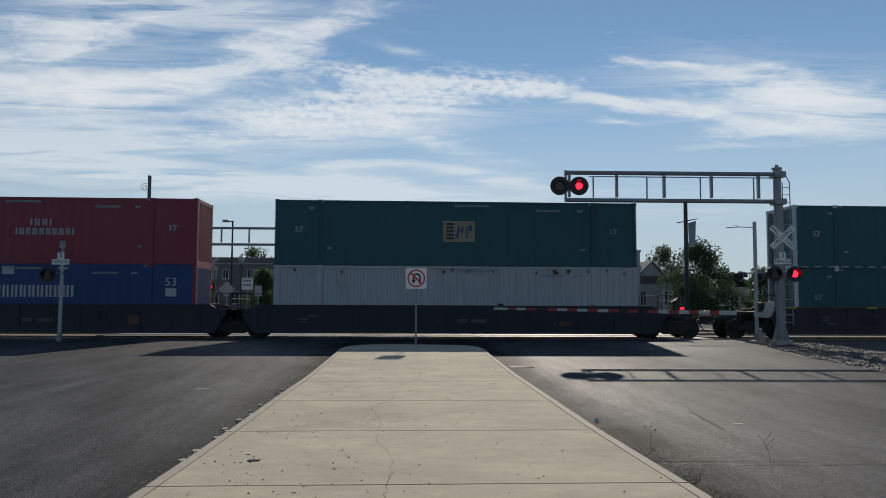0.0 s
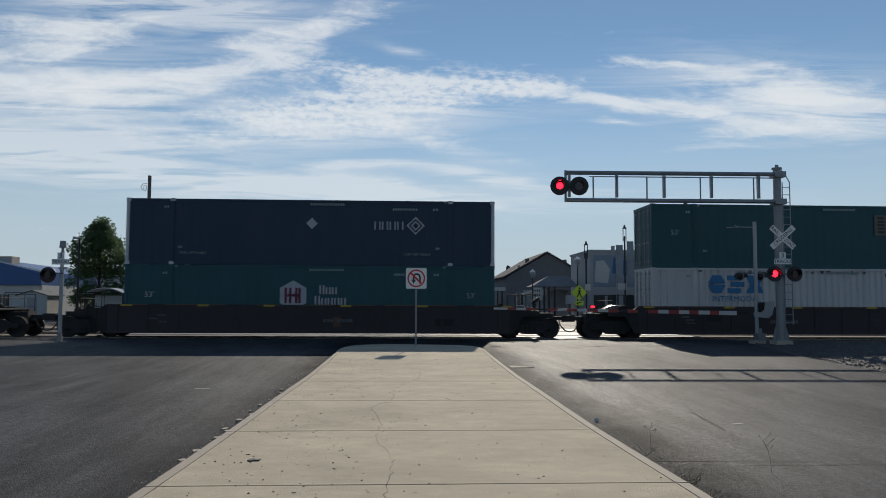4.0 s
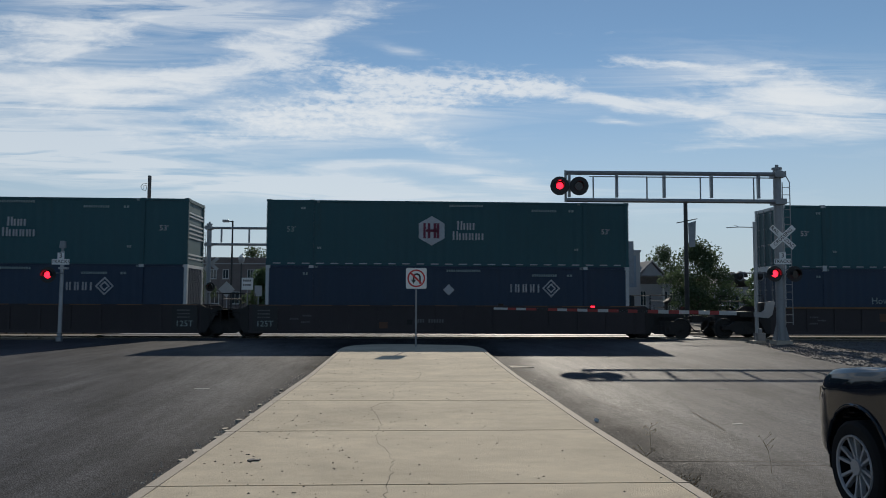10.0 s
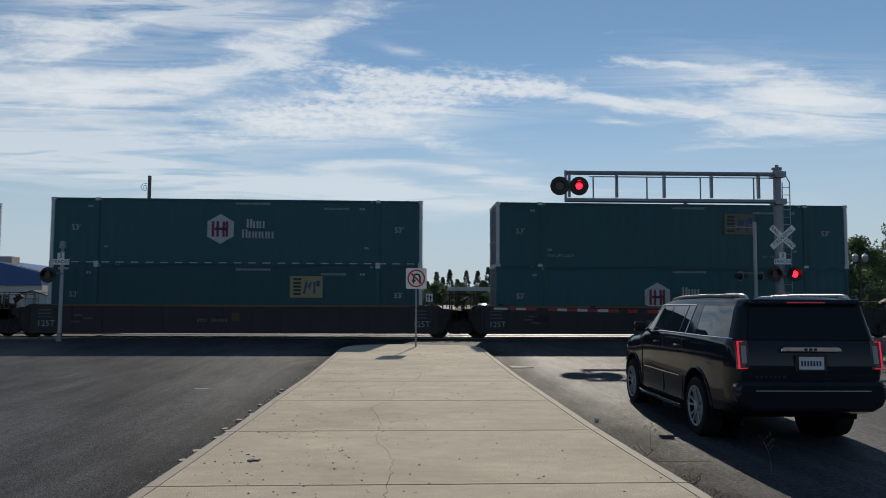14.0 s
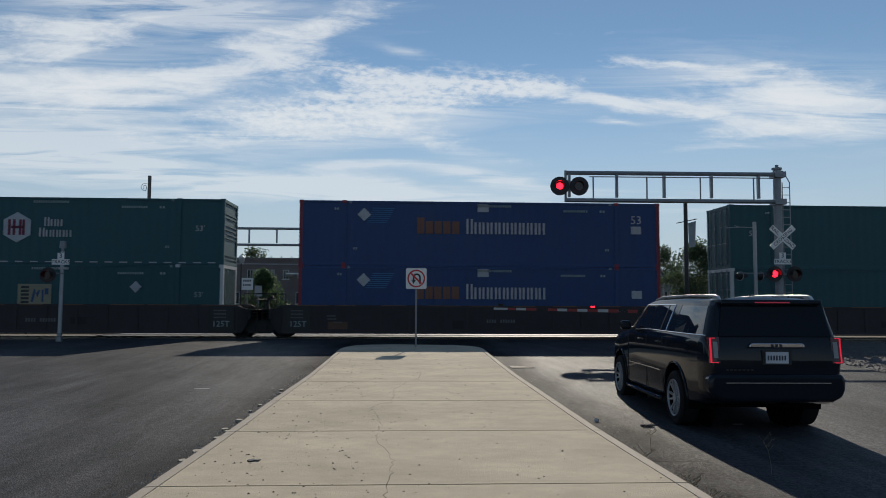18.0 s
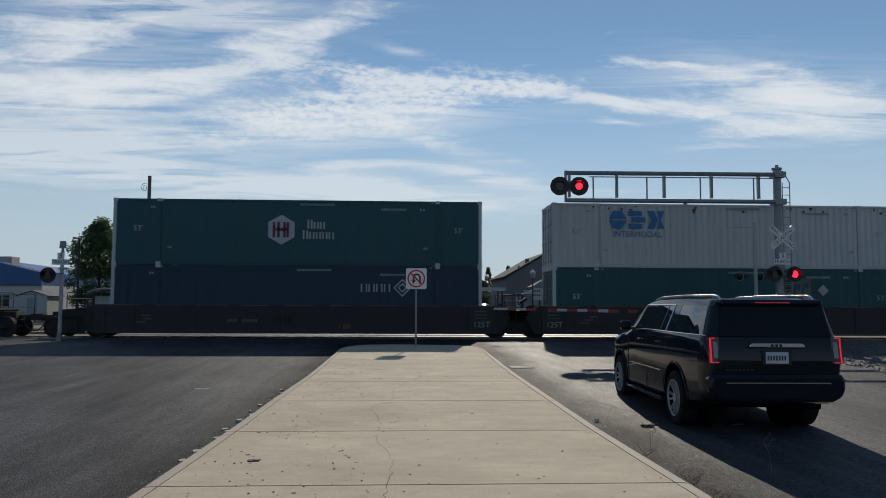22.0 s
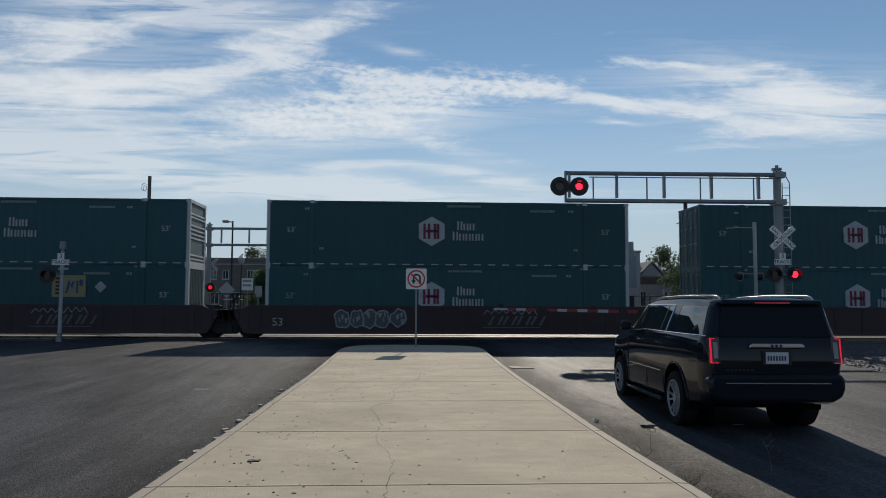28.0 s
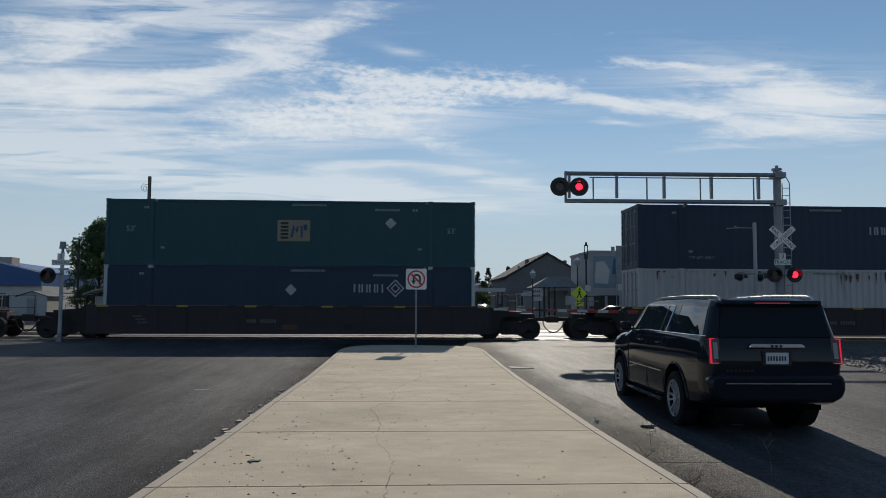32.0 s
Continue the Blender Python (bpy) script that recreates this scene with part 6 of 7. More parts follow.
def rim_mesh():
    if "rim" not in MESHES:
        mb = ring_mesh([(-0.128, 0.300), (-0.142, 0.296), (-0.138, 0.280), (-0.118, 0.276)], 40, "rim", M_RIM)
        for k in range(6):
            for d in (-12, 12):
                a = radians(60 * k + d)
                b = radians(60 * k + d * 1.2)
                c, s = math.cos(a), math.sin(a)
                c2, s2 = math.cos(b), math.sin(b)
                w0, w1 = 0.011, 0.014
                vs = []
                for (cc, ss, r, w, xo) in ((c2, s2, 0.05, w0, -0.10), (c, s, 0.275, w1, -0.128)):
                    for sg in (-1, 1):
                        vs += [(xo, r * cc - sg * w * ss, r * ss + sg * w * cc), (xo + 0.04, r * cc - sg * w * ss, r * ss + sg * w * cc)]
                mb.add(vs, [(0, 2, 6, 4), (0, 4, 5, 1), (2, 3, 7, 6), (1, 5, 7, 3), (0, 1, 3, 2), (4, 6, 7, 5)])
        mb.tube((-0.125, 0, 0), (-0.06, 0, 0), 0.075, n=18)
        mb.v = [(x, y * 0.93, z * 0.93) for x, y, z in mb.v]
        MESHES["rim"] = mb.mesh("rim", M_RIM)
    return MESHES["rim"]


build_car()
# rear axle along the street, time by time: it rolls up behind the viewer and brakes to a stop
CAR_ROWS = [(0, -25.0), (4, -13.6), (8, -2.45), (9, 0.42), (9.5, 1.85), (10, 3.23), (10.5, 4.57), (11, 5.79), (11.5, 6.90), (12, 7.91), (12.5, 8.707), (13, 9.402), (13.5, 9.995), (14, 10.496), (14.5, 10.895), (15, 11.17), (15.5, 11.334), (16, 11.406), (16.5, 11.426), (20, 11.426), (26, 11.426), (32, 11.426)]


def car_at(t):
    for (a, ya), (b, yb) in zip(CAR_ROWS, CAR_ROWS[1:]):
        if t <= b:
            return ya + (yb - ya) * (t - a) / (b - a)
    return CAR_ROWS[-1][1]


def drive_car():
    # the lane draws a little to the right of the street's line
    def lane(y):
        return 5.131 + (y - 11.43) * 0.0314, -1.8
    walk(CAR_PARTS["car"], [(t, pose(lane(y)[0], y, -0.22, 0, 0, lane(y)[1])) for t, y in CAR_ROWS])
    ts = [0.2 * k for k in range(84)] + [20, 26, 32]
    for wh, x, y, side in CAR_PARTS["wheels"]:
        walk(wh, [(t, Matrix.Translation((x, y, 0.405)) @ Matrix.Rotation(-(car_at(t) - CAR_ROWS[-1][1]) / 0.405, 4, "X") @ pose(0, 0, 0, 0, 0, 0 if side > 0 else 180)) for t in ts])


# ---- beyond the railway ----
M_BRICK = mat("dark_brown_brick", (0.165, 0.14, 0.132), 0.85, var=0.3, scale=1.0, fine=9, bump=0.4)
M_STUCCO = mat("grey_stucco", (0.36, 0.36, 0.365), 0.85, var=0.15, scale=0.6, fine=15)
M_PALEWALL = mat("pale_wall", (0.52, 0.52, 0.50), 0.8, var=0.12, scale=0.7, fine=15)
M_TAN = mat("tan_plaster", (0.46, 0.38, 0.31), 0.85, var=0.15, scale=0.7, fine=15)
M_BLUEROOF = mat("blue_metal_cladding", (0.03, 0.10, 0.28), 0.45, var=0.12, scale=0.8)
M_SLATE = mat("dark_grey_render", (0.15, 0.155, 0.165), 0.9, var=0.2, scale=0.6, fine=12, spec=0.2)
M_ROOF = mat("dark_shingle_roof", (0.10, 0.10, 0.105), 0.95, spec=0.1, var=0.3, scale=1.2, fine=14, bump=0.3)
M_GREYROOF = mat("grey_shingle_roof", (0.24, 0.24, 0.245), 0.95, spec=0.1, var=0.3, scale=1.2, fine=14, bump=0.3)
M_WIN = mat("window_glass", (0.04, 0.05, 0.06), 0.08, var=0.05, rvar=0.02, spec=0.7)
M_BLUEGLASS = mat("blue_curtain_glass", (0.07, 0.11, 0.16), 0.12, var=0.12, scale=0.2)
M_WINFRAME = mat("painted_window_frame", (0.5, 0.5, 0.48), 0.6, var=0.1)
M_BARK = mat("bark", (0.085, 0.062, 0.045), 0.95, var=0.35, scale=6, fine=30, bump=0.8)
M_LEAF = mat("green_leaves", (0.095, 0.145, 0.068), 0.6, var=0.45, scale=0.9, fine=5, spec=0.3, leaf=True)
M_LEAFDARK = mat("dark_green_leaves", (0.078, 0.112, 0.060), 0.65, var=0.45, scale=0.9, fine=5, spec=0.3, leaf=True)
M_PINE = mat("pine_needles", (0.07, 0.095, 0.07), 0.75, var=0.45, scale=0.7, fine=4, spec=0.2, leaf=True)
M_WOOD = mat("weathered_pole_wood", (0.14, 0.13, 0.125), 0.9, var=0.3, scale=4, streak=0.2, bump=0.5)
M_IRON = mat("black_iron", (0.018, 0.018, 0.02), 0.5, var=0.15)
M_GLOBE = mat("milky_lamp_globe", (0.30, 0.31, 0.32), 0.3, var=0.04)
M_BANNER = mat("faded_banner_cloth", (0.24, 0.27, 0.30), 0.8, var=0.35, scale=1.5)
M_MURAL = mat("faded_mural_paint", (0.22, 0.27, 0.33), 0.8, var=0.35, scale=0.5, stain=(0.36, 0.33, 0.30), stain_at=0.55)
M_BACK = mat("far_woods", (0.03, 0.04, 0.03), 0.95, var=0.4, scale=0.05, fine=0.6)
M_CLEAR = mat("milky_shelter_panel", (0.5, 0.52, 0.54), 0.3, var=0.08)


def window(parent, x, z, w, h, y, frame_mat=M_WINFRAME, glass=M_WIN):
    """A window on a wall that faces -y at depth y."""
    f = MB()
    t = 0.07
    for a, b, c, d in ((x - w / 2, x + w / 2, z, z + t), (x - w / 2, x + w / 2, z + h - t, z + h), (x - w / 2, x - w / 2 + t, z + t, z + h - t), (x + w / 2 - t, x + w / 2, z + t, z + h - t), (x - 0.03, x + 0.03, z + t, z + h - t)):
        f.box(a, b, y - 0.06, y + 0.03, c, d)
    fr = part("window", f, frame_mat, parent)
    part("pane", MB().box(x - w / 2 + t, x + w / 2 - t, y - 0.02, y + 0.0, z + t, z + h - t), glass, fr)
    part("sill", MB().box(x - w / 2 - 0.08, x + w / 2 + 0.08, y - 0.12, y + 0.0, z - 0.08, z), frame_mat, fr)


def gable_roof(x0, x1, y0, y1, ze, zr, over=0.4, t=0.18):
    xm = (x0 + x1) / 2
    prof = [(x0 - over, ze - 0.1), (xm, zr), (x1 + over, ze - 0.1), (x1 + over, ze - 0.1 + t), (xm, zr + t), (x0 - over, ze - 0.1 + t)]
    return MB().prism(prof, y0 - over, y1 + over)


def leaves(mb, rnd, c, r, n, size):
    n, size = int(n * 1.7), size * 0.72
    for _ in range(n):
        d = Vector((rnd.gauss(0, 1), rnd.gauss(0, 1), rnd.gauss(0, 0.8)))
        d = d.normalized() * r * rnd.random() ** 0.4
        p = Vector(c) + d
        a = Vector((rnd.gauss(0, 1), rnd.gauss(0, 1), rnd.gauss(0, 1))).normalized() * size * rnd.uniform(0.6, 1.3)
        b = a.cross(Vector((rnd.gauss(0, 1), rnd.gauss(0, 1), rnd.gauss(0, 1)))).normalized() * size * rnd.uniform(0.4, 0.8)
        mb.add([p - a, p + b, p + a, p - b], [(0, 1, 2, 3)])


def tree(x, y, h, r, seed, label, low=0.25, leaf=None, clumps=46, per=60, size=0.16, name="tree", group="trees", squash=1.0):
    rnd = random.Random(seed)
    t = thing(name, (x, y, level(y) - 0.05), label, "tree", group=group)
    tr = MB()
    zt = h * low
    tr.tube((0, 0, 0), (0.05, 0, zt), 0.035 * h * 0.7, 0.026 * h * 0.7, n=9)
    tr.tube((0.05, 0, zt), (0.0, 0.05, h * 0.7), 0.026 * h * 0.7, 0.05, n=8)
    cents = []
    cr = MB()
    for k in range(clumps):
        u = rnd.random()
        z = h * (low + (1 - low) * u)
        prof = math.sin(math.pi * min(1, 0.12 + 0.88 * u) ** 0.8) ** 0.75
        rr = r * prof * rnd.uniform(0.3, 1.08)
        a = rnd.uniform(0, 6.283)
        c = (rr * math.cos(a), rr * math.sin(a) * squash, z)
        cents.append(c)
        leaves(cr, rnd, c, r * rnd.uniform(0.18, 0.36), per, size)
    for c in cents[:14]:
        s = (0.03, 0.02, zt + (c[2] - zt) * 0.45)
        if c[2] > zt:
            tr.tube(s, c, 0.05, 0.015, n=5)
    part("trunk", tr, M_BARK, t)
    part("crown", cr, leaf or M_LEAF, t, smooth=0)
    return t


def pine(x, y, h, r, seed):
    rnd = random.Random(seed)
    t = thing("conifer", (x, y, level(y) - 0.05), "tall dark conifer standing in the distance", "tree", group="distant conifers")
    part("trunk", MB().tube((0, 0, 0), (0, 0, h * 0.95), 0.16, 0.03, n=7), M_BARK, t)
    cr = MB()
    n = 26
    for k in range(n):
        u = k / n
        z = h * (0.15 + 0.85 * u)
        rr = r * (1 - u) ** 0.8 + 0.12
        for j in range(6):
            a = rnd.uniform(0, 6.283)
            q = rr * rnd.uniform(0.5, 1.05)
            leaves(cr, rnd, (q * math.cos(a), q * math.sin(a), z + rnd.uniform(-0.15, 0.15)), 0.32, 9, 0.24)
    part("crown", cr, M_PINE, t, smooth=0)


def lantern(x, y, h, double=False):
    l = thing("street_lamp", (x, y, level(y)), "black ornamental street lamp with a white acorn globe", "lamp", group="ornamental street lamps")
    part("post", MB().tube((0, 0, 0), (0, 0, 0.7), 0.13, 0.08, n=10).tube((0, 0, 0.7), (0, 0, h - 0.55), 0.055, 0.045, n=8), M_IRON, l)
    for dx in ((-0.4, 0.4) if double else (0,)):
        if double:
            part("bracket", MB().tube((0, 0, h - 0.75), (dx, 0, h - 0.6), 0.03, n=6), M_IRON, l)
        g = ring_profile([(0.09, -0.55), (0.2, -0.42), (0.24, -0.25), (0.2, -0.08)], 12)
        part("globe", g, M_GLOBE, l, "white acorn globe", at=pose(dx, 0, h))
        part("cap", ring_profile([(0.25, -0.1), (0.16, 0.02), (0.05, 0.08), (0.02, 0.18)], 12), M_WHITE, l, "white metal cap", at=pose(dx, 0, h))


def ring_profile(prof, n):
    m = len(prof)
    vs = [(r * math.cos(2 * math.pi * k / n), r * math.sin(2 * math.pi * k / n), z) for r, z in prof for k in range(n)]
    fs = [(j * n + k, j * n + (k + 1) % n, (j + 1) * n + (k + 1) % n, (j + 1) * n + k) for j in range(m - 1) for k in range(n)]
    return MB().add(vs, fs + [tuple(range(n)), tuple(range((m - 1) * n, m * n))])


def tall_lamp(x, y, h, reach):
    l = thing("street_lamp", (x, y, level(y)), "tall dark street lamp with a flat box head", "lamp", group="tall street lamps")
    part("post", MB().tube((0, 0, 0), (0, 0, h), 0.09, 0.06, n=10), M_IRON, l)
    part("arm", MB().tube((0, 0, h - 0.08), (reach * 0.5, 0, h - 0.04), 0.04, n=6), M_IRON, l)
    bevel(part("head", MB().box(min(reach * 0.4, reach), max(reach * 0.4, reach), -0.16, 0.16, h - 0.13, h + 0.06), M_GALV, l, "grey box lamp head"), 0.03)


def plate_sign(x, y, z, w, h, material, label, post_h, shape="rect", bars=0):
    s = thing("road_sign", (x, y, level(y)), label, "sign", group="signs beyond the railway")
    part("post", MB().tube((0, 0.02, 0), (0, 0.02, post_h), 0.035, n=8), M_GALV, s)
    if shape == "diamond":
        part("panel", MB().prism([(-w / 2, z), (0, z - h / 2), (w / 2, z), (0, z + h / 2)], -0.03, -0.02), material, s)
    else:
        part("panel", MB().box(-w / 2, w / 2, -0.03, -0.02, z - h / 2, z + h / 2), material, s)
    for k in range(bars):
        b = MB(); word_bars(b, -w * 0.36, z + h * 0.18 - k * h * 0.36, w * 0.72, h * 0.16, 4, -0.035, -0.028)
        part("text_bar", b, M_IRON, s)
    return s


def parked_car(x, y, rz, paint, label):
    c = thing("car", (x, y, level(y)), label, "car", group="cars beyond the railway", rz=rz)
    st = [(-2.2, section(0.35, 0.72, 0.75, 0.72, 0.74, 0.6, 0)), (-2.1, section(0.28, 0.9, 0.95, 0.84, 0.84, 0.7, 0)), (-1.6, section(0.25, 0.95, 1.05, 0.88, 0.88, 0.68)), (-0.9, section(0.22, 0.95, 1.42, 0.88, 0.88, 0.62)), (0.4, section(0.22, 0.93, 1.43, 0.88, 0.88, 0.62)), (1.15, section(0.22, 0.92, 1.0, 0.88, 0.87, 0.7)), (1.9, section(0.26, 0.8, 0.86, 0.86, 0.84, 0.7)), (2.2, section(0.34, 0.65, 0.7, 0.7, 0.7, 0.6, 0))]
    part("body", loft(st), paint, c, smooth=45)
    for s in (-1, 1):
        part("side_window", MB().add([(s * 0.856, -1.2, 0.98), (s * 0.856, 0.85, 0.96), (s * 0.68, 0.35, 1.36), (s * 0.68, -0.85, 1.36)], [(0, 1, 2, 3)]), M_CARGLASS, c)
        for yy in (-1.35, 1.35):
            part("wheel", MB().tube((s * 0.72, yy, 0.32), (s * 0.9, yy, 0.32), 0.32, n=16), M_TYRE, c)
        part("tail_lamp", MB().box(min(s * 0.55, s * 0.8), max(s * 0.55, s * 0.8), -2.2, -2.1, 0.72, 0.86), M_TAILDIM, c)


def build_beyond():
    # blue-clad workshop
    b = thing("workshop", (-43.5, 75, -0.06), "low grey workshop with a blue metal gable front", "building")
    part("wall", MB().box(-9.5, 8.5, 0, 14, 0, 3.1), M_PALEWALL, b, "pale grey wall")
    part("roof", MB().prism([(-9.5, 3.1), (8.5, 3.1), (8.5, 4.35), (4.2, 5.35), (-4, 6.4), (-9.5, 5.6)], -0.25, 14), M_BLUEROOF, b, "blue metal gable cladding")
    part("roof_edge", MB().prism([(8.55, 4.38), (4.2, 5.38), (-4, 6.43), (-4, 6.53), (4.2, 5.48), (8.55, 4.48)], -0.3, -0.2), M_PALEWALL, b)
    for x in (-2.5, 1.8, 4.8):
        window(b, x, 1.0, 1.5, 1.2, 0.0)
    u = thing("roof_unit", (-40.0, 78, 5.0), "beige rooftop cooling unit on the workshop", "air conditioner")
    bevel(part("casing", MB().box(-0.8, 0.9, -0.8, 0.8, -0.1, 0.95), M_TAN, u), 0.03)
    part("grille", MB().box(-0.65, 0.75, -0.83, -0.79, 0.1, 0.75), M_STUCCO, u)
    b = thing("warehouse", (-38, 95, -0.05), "long low white warehouse with a shallow roof", "building")
    part("wall", MB().box(-10, 11, 0, 12, 0, 4.5), M_PALEWALL, b)
    part("roof", gable_roof(-10, 11, 0, 12, 4.5, 5.6), M_GALV, b)
    for x in (-3, 1, 5, 9):
        window(b, x, 1.6, 1.6, 1.1, 0.0)
    # trees and hedge left of the street
    tree(-26.9, 68, 8.5, 2.75, 11, "leafy green street tree with an uneven crown", low=0.10, clumps=125, per=90)
    tree(-24.6, 76, 8.7, 2.7, 12, "broad green tree behind the street lamp", low=0.16, clumps=110, per=90)
    tree(-22.6, 70, 6.6, 1.5, 13, "small pale green tree beside the larger ones", low=0.2, clumps=34, per=60)
    tree(-19.2, 64, 5.6, 2.9, 14, "wide dense dark green shrub behind the fence", low=0.02, leaf=M_LEAFDARK, clumps=90, per=80, name="shrub")
    tree(-12.9, 70, 4.4, 2.0, 15, "rounded olive-green shrub in front of the brick building", low=0.05, clumps=50, per=70, name="shrub")
    tree(-22.0, 112, 9.2, 3.6, 16, "dark tree rising behind the brick building", low=0.4, leaf=M_LEAFDARK, clumps=40, per=60, size=0.22)
    tree(-7.2, 86, 3.9, 1.9, 17, "low sunlit bush at the street corner", low=0.1, clumps=30, per=60, name="shrub")
    # low shed, hut roofs and clutter behind the left fence
    b = thing("shed", (-31.6, 66, -0.05), "small pale shed with a shallow gable roof", "shed")
    part("wall", MB().box(-1.25, 1.25, 0, 3, 0, 2.1), M_PALEWALL, b)
    part("gable", MB().prism([(-1.25, 2.1), (1.25, 2.1), (0, 2.45)], 0.0, 3), M_PALEWALL, b)
    part("roof", gable_roof(-1.25, 1.25, 0, 3, 2.1, 2.45, 0.12, 0.06), M_IRON, b)
    part("door", MB().box(-0.4, 0.4, -0.05, -0.01, 0, 1.85), M_STUCCO, b)
    f = thing("fence", (-35.5, 60, -0.03), "dark chain-link fence on thin steel posts", "fence")
    for k in range(8):
        part("post", shared("fence_post", lambda: MB().tube((0, 0, 0), (0, 0, 2.1), 0.035, n=6), M_IRON), M_IRON, f, at=pose(-7 + 2 * k, 0, 0))
    for z in (0.15, 1.1, 2.05):
        part("rail", MB().box(-7, 7, -0.015, 0.015, z, z + 0.03), M_IRON, f)
    # fence
    f = thing("fence", (-19.3, 54, 0), "black iron picket fence beside the railway", "fence")
    for z in (0.35, 1.15):
        part("rail", MB().box(-2.6, 2.6, -0.02, 0.02, z, z + 0.04), M_IRON, f)
    for k in range(27):
        part("picket", shared("picket", lambda: MB().box(-0.012, 0.012, -0.012, 0.012, 0, 1.35), M_IRON), M_IRON, f, at=pose(-2.6 + 0.2 * k, 0, 0))
    # bus shelter
    s = thing("bus_shelter", (-21.8, 57, -0.03), "small shelter with a curved pale roof", "shelter")
    roofp = [(-1.5 + 3.0 * k / 8, 2.15 + 0.42 * math.sin(math.pi * k / 8)) for k in range(9)]
    part("roof", MB().prism(roofp + [(x, z - 0.06) for x, z in reversed(roofp)], -0.9, 0.9), M_CLEAR, s, "curved translucent roof")
    for x in (-1.35, 1.35):
        for y in (-0.8, 0.8):
            part("post", MB().box(x - 0.05, x + 0.05, y - 0.05, y + 0.05, 0, 2.2), M_IRON, s)
    part("back_panel", MB().box(-1.3, 1.3, 0.78, 0.8, 0.3, 2.0), M_CLEAR, s)
    # wooden utility pole
    p = thing("utility_pole", (-18.76, 56, -0.05), "weathered wooden utility pole with a coil of wire", "pole")
    part("pole", MB().tube((0, 0, 0), (0, 0, 10.8), 0.15, 0.125, n=12), M_WOOD, p)
    part("wire_coil", MB().path([(-0.15, 0, 10.2), (-0.45, 0, 10.25), (-0.62, 0, 10.0), (-0.5, 0, 9.75), (-0.25, 0, 9.7), (-0.2, 0, 10.05), (-0.4, 0, 10.1), (-0.42, 0, 9.8)], 0.015, 4), M_IRON, p)
    part("conduit", MB().tube((0.2, -0.05, 0), (0.2, -0.05, 4.5), 0.03, n=6), M_GALV, p)
    p = thing("utility_pole", (21.97, 58, -0.05), "dark banner pole with a short cross arm", "pole")
    part("pole", MB().tube((0, 0, 0), (0, 0, 9.6), 0.19, 0.15, n=12), M_IRON, p)
    part("cross_arm", MB().tube((-0.75, -0.05, 7.9), (0.9, -0.05, 8.25), 0.04, n=6), M_IRON, p)
    part("banner", MB().prism([(0.22, 6.0), (0.72, 6.05), (0.8, 8.1), (0.18, 7.9)], -0.03, -0.01), M_BANNER, p, "faded vertical cloth banner")
    for x, y, h in ((13.8, 57, 6.3), (17.68, 60, 7.9)):
        p = thing("post", (x, y, -0.05), "slim dark ornamental banner post with a finial", "post", group="banner posts")
        part("shaft", MB().tube((0, 0, 0), (0, 0, h - 0.9), 0.07, n=8), M_IRON, p)
        for dx in (-0.12, 0.12):
            part("twin_rod", MB().tube((dx, 0, h - 1.3), (dx, 0, h - 0.25), 0.035, n=6), M_IRON, p)
        part("finial", MB().tube((0, 0, h - 0.28), (0, 0, h - 0.2), 0.17, n=8).tube((0, 0, h - 0.2), (0, 0, h + 0.02), 0.1, 0.06, n=8), M_IRON, p)
        if h > 7:
            for s in (-1, 1):
                part("banner", MB().box(min(s * 0.16, s * 0.72), max(s * 0.16, s * 0.72), -0.02, 0.0, 3.2, 6.6 - (0.3 if s < 0 else 0)), M_BANNER, p, "faded vertical cloth banner")
            part("sign_box", MB().box(-0.6, 0.1, -0.06, -0.03, 2.7, 3.2), M_PALEWALL, p)
        else:
            part("sign_box", MB().box(-0.1, 0.3, -0.1, -0.04, 2.55, 3.05), M_PALEWALL, p)
    # street lamps
    for x, y, h in ((10.2, 60, 4.15), (12.9, 56, 4.95), (-12.4, 58, 5.05), (-10.36, 75, 4.35), (-7.9, 80, 3.6), (-6.2, 92, 3.6), (8.0, 84, 3.7)):
        lantern(x, y, h)
    lantern(35.96, 58, 5.5, True)
    tall_lamp(-13.12, 58, 7.75, -0.75)
    tall_lamp(-26.15, 62, 6.7, -0.5)
    tall_lamp(32.2, 58, 4.85, 0.75)
    # brick block with rows of windows
    b = thing("brick_building", (-16, 95, -0.05), "two-storey dark brown brick building with pale windows", "building")
    part("wall", MB().box(-9.5, 7.4, 0, 16, 0, 6.75), M_BRICK, b)
    part("parapet", MB().box(-9.65, 7.55, -0.15, 16.1, 6.75, 7.05), M_BRICK, b)
    part("cornice", MB().box(-9.7, 7.6, -0.2, 0.0, 6.2, 6.32), M_STUCCO, b)
    for x in (-7.7, -6.2, -3.2, -2.4, -0.6, 1.2, 3.8, 6.0):
        window(b, x, 4.4, 0.75, 1.15, 0.0)
    for x in (-7.5, -5.0, 0.5, 3.0, 5.5):
        window(b, x, 1.3, 1.1, 1.5, 0.0)
    part("awning", MB().prism([(0.0, 5.35), (0.9, 5.0), (0.9, 4.9), (0.0, 5.2)], 1.3, 3.4, "x"), M_WHITE, b, "small white awning", at=pose(0, -0.95, -0.2))
    part("side_wall", MB().box(7.41, 7.6, 0.3, 15.5, 0, 6.7), M_TAN, b)
    for k in range(4):
        part("roof_vent", MB().tube((-1 + 1.3 * k, 2, 7.0), (-1 + 1.3 * k, 2, 7.35), 0.07, n=6), M_GALV, b)
    # office block in the distance
    b = thing("office_tower", (-19, 300, -0.05), "distant grey office block with a blue glass front", "building")
    part("wall", MB().box(-11.7, 11.7, 0, 20, 0, 22.2), M_STUCCO, b)
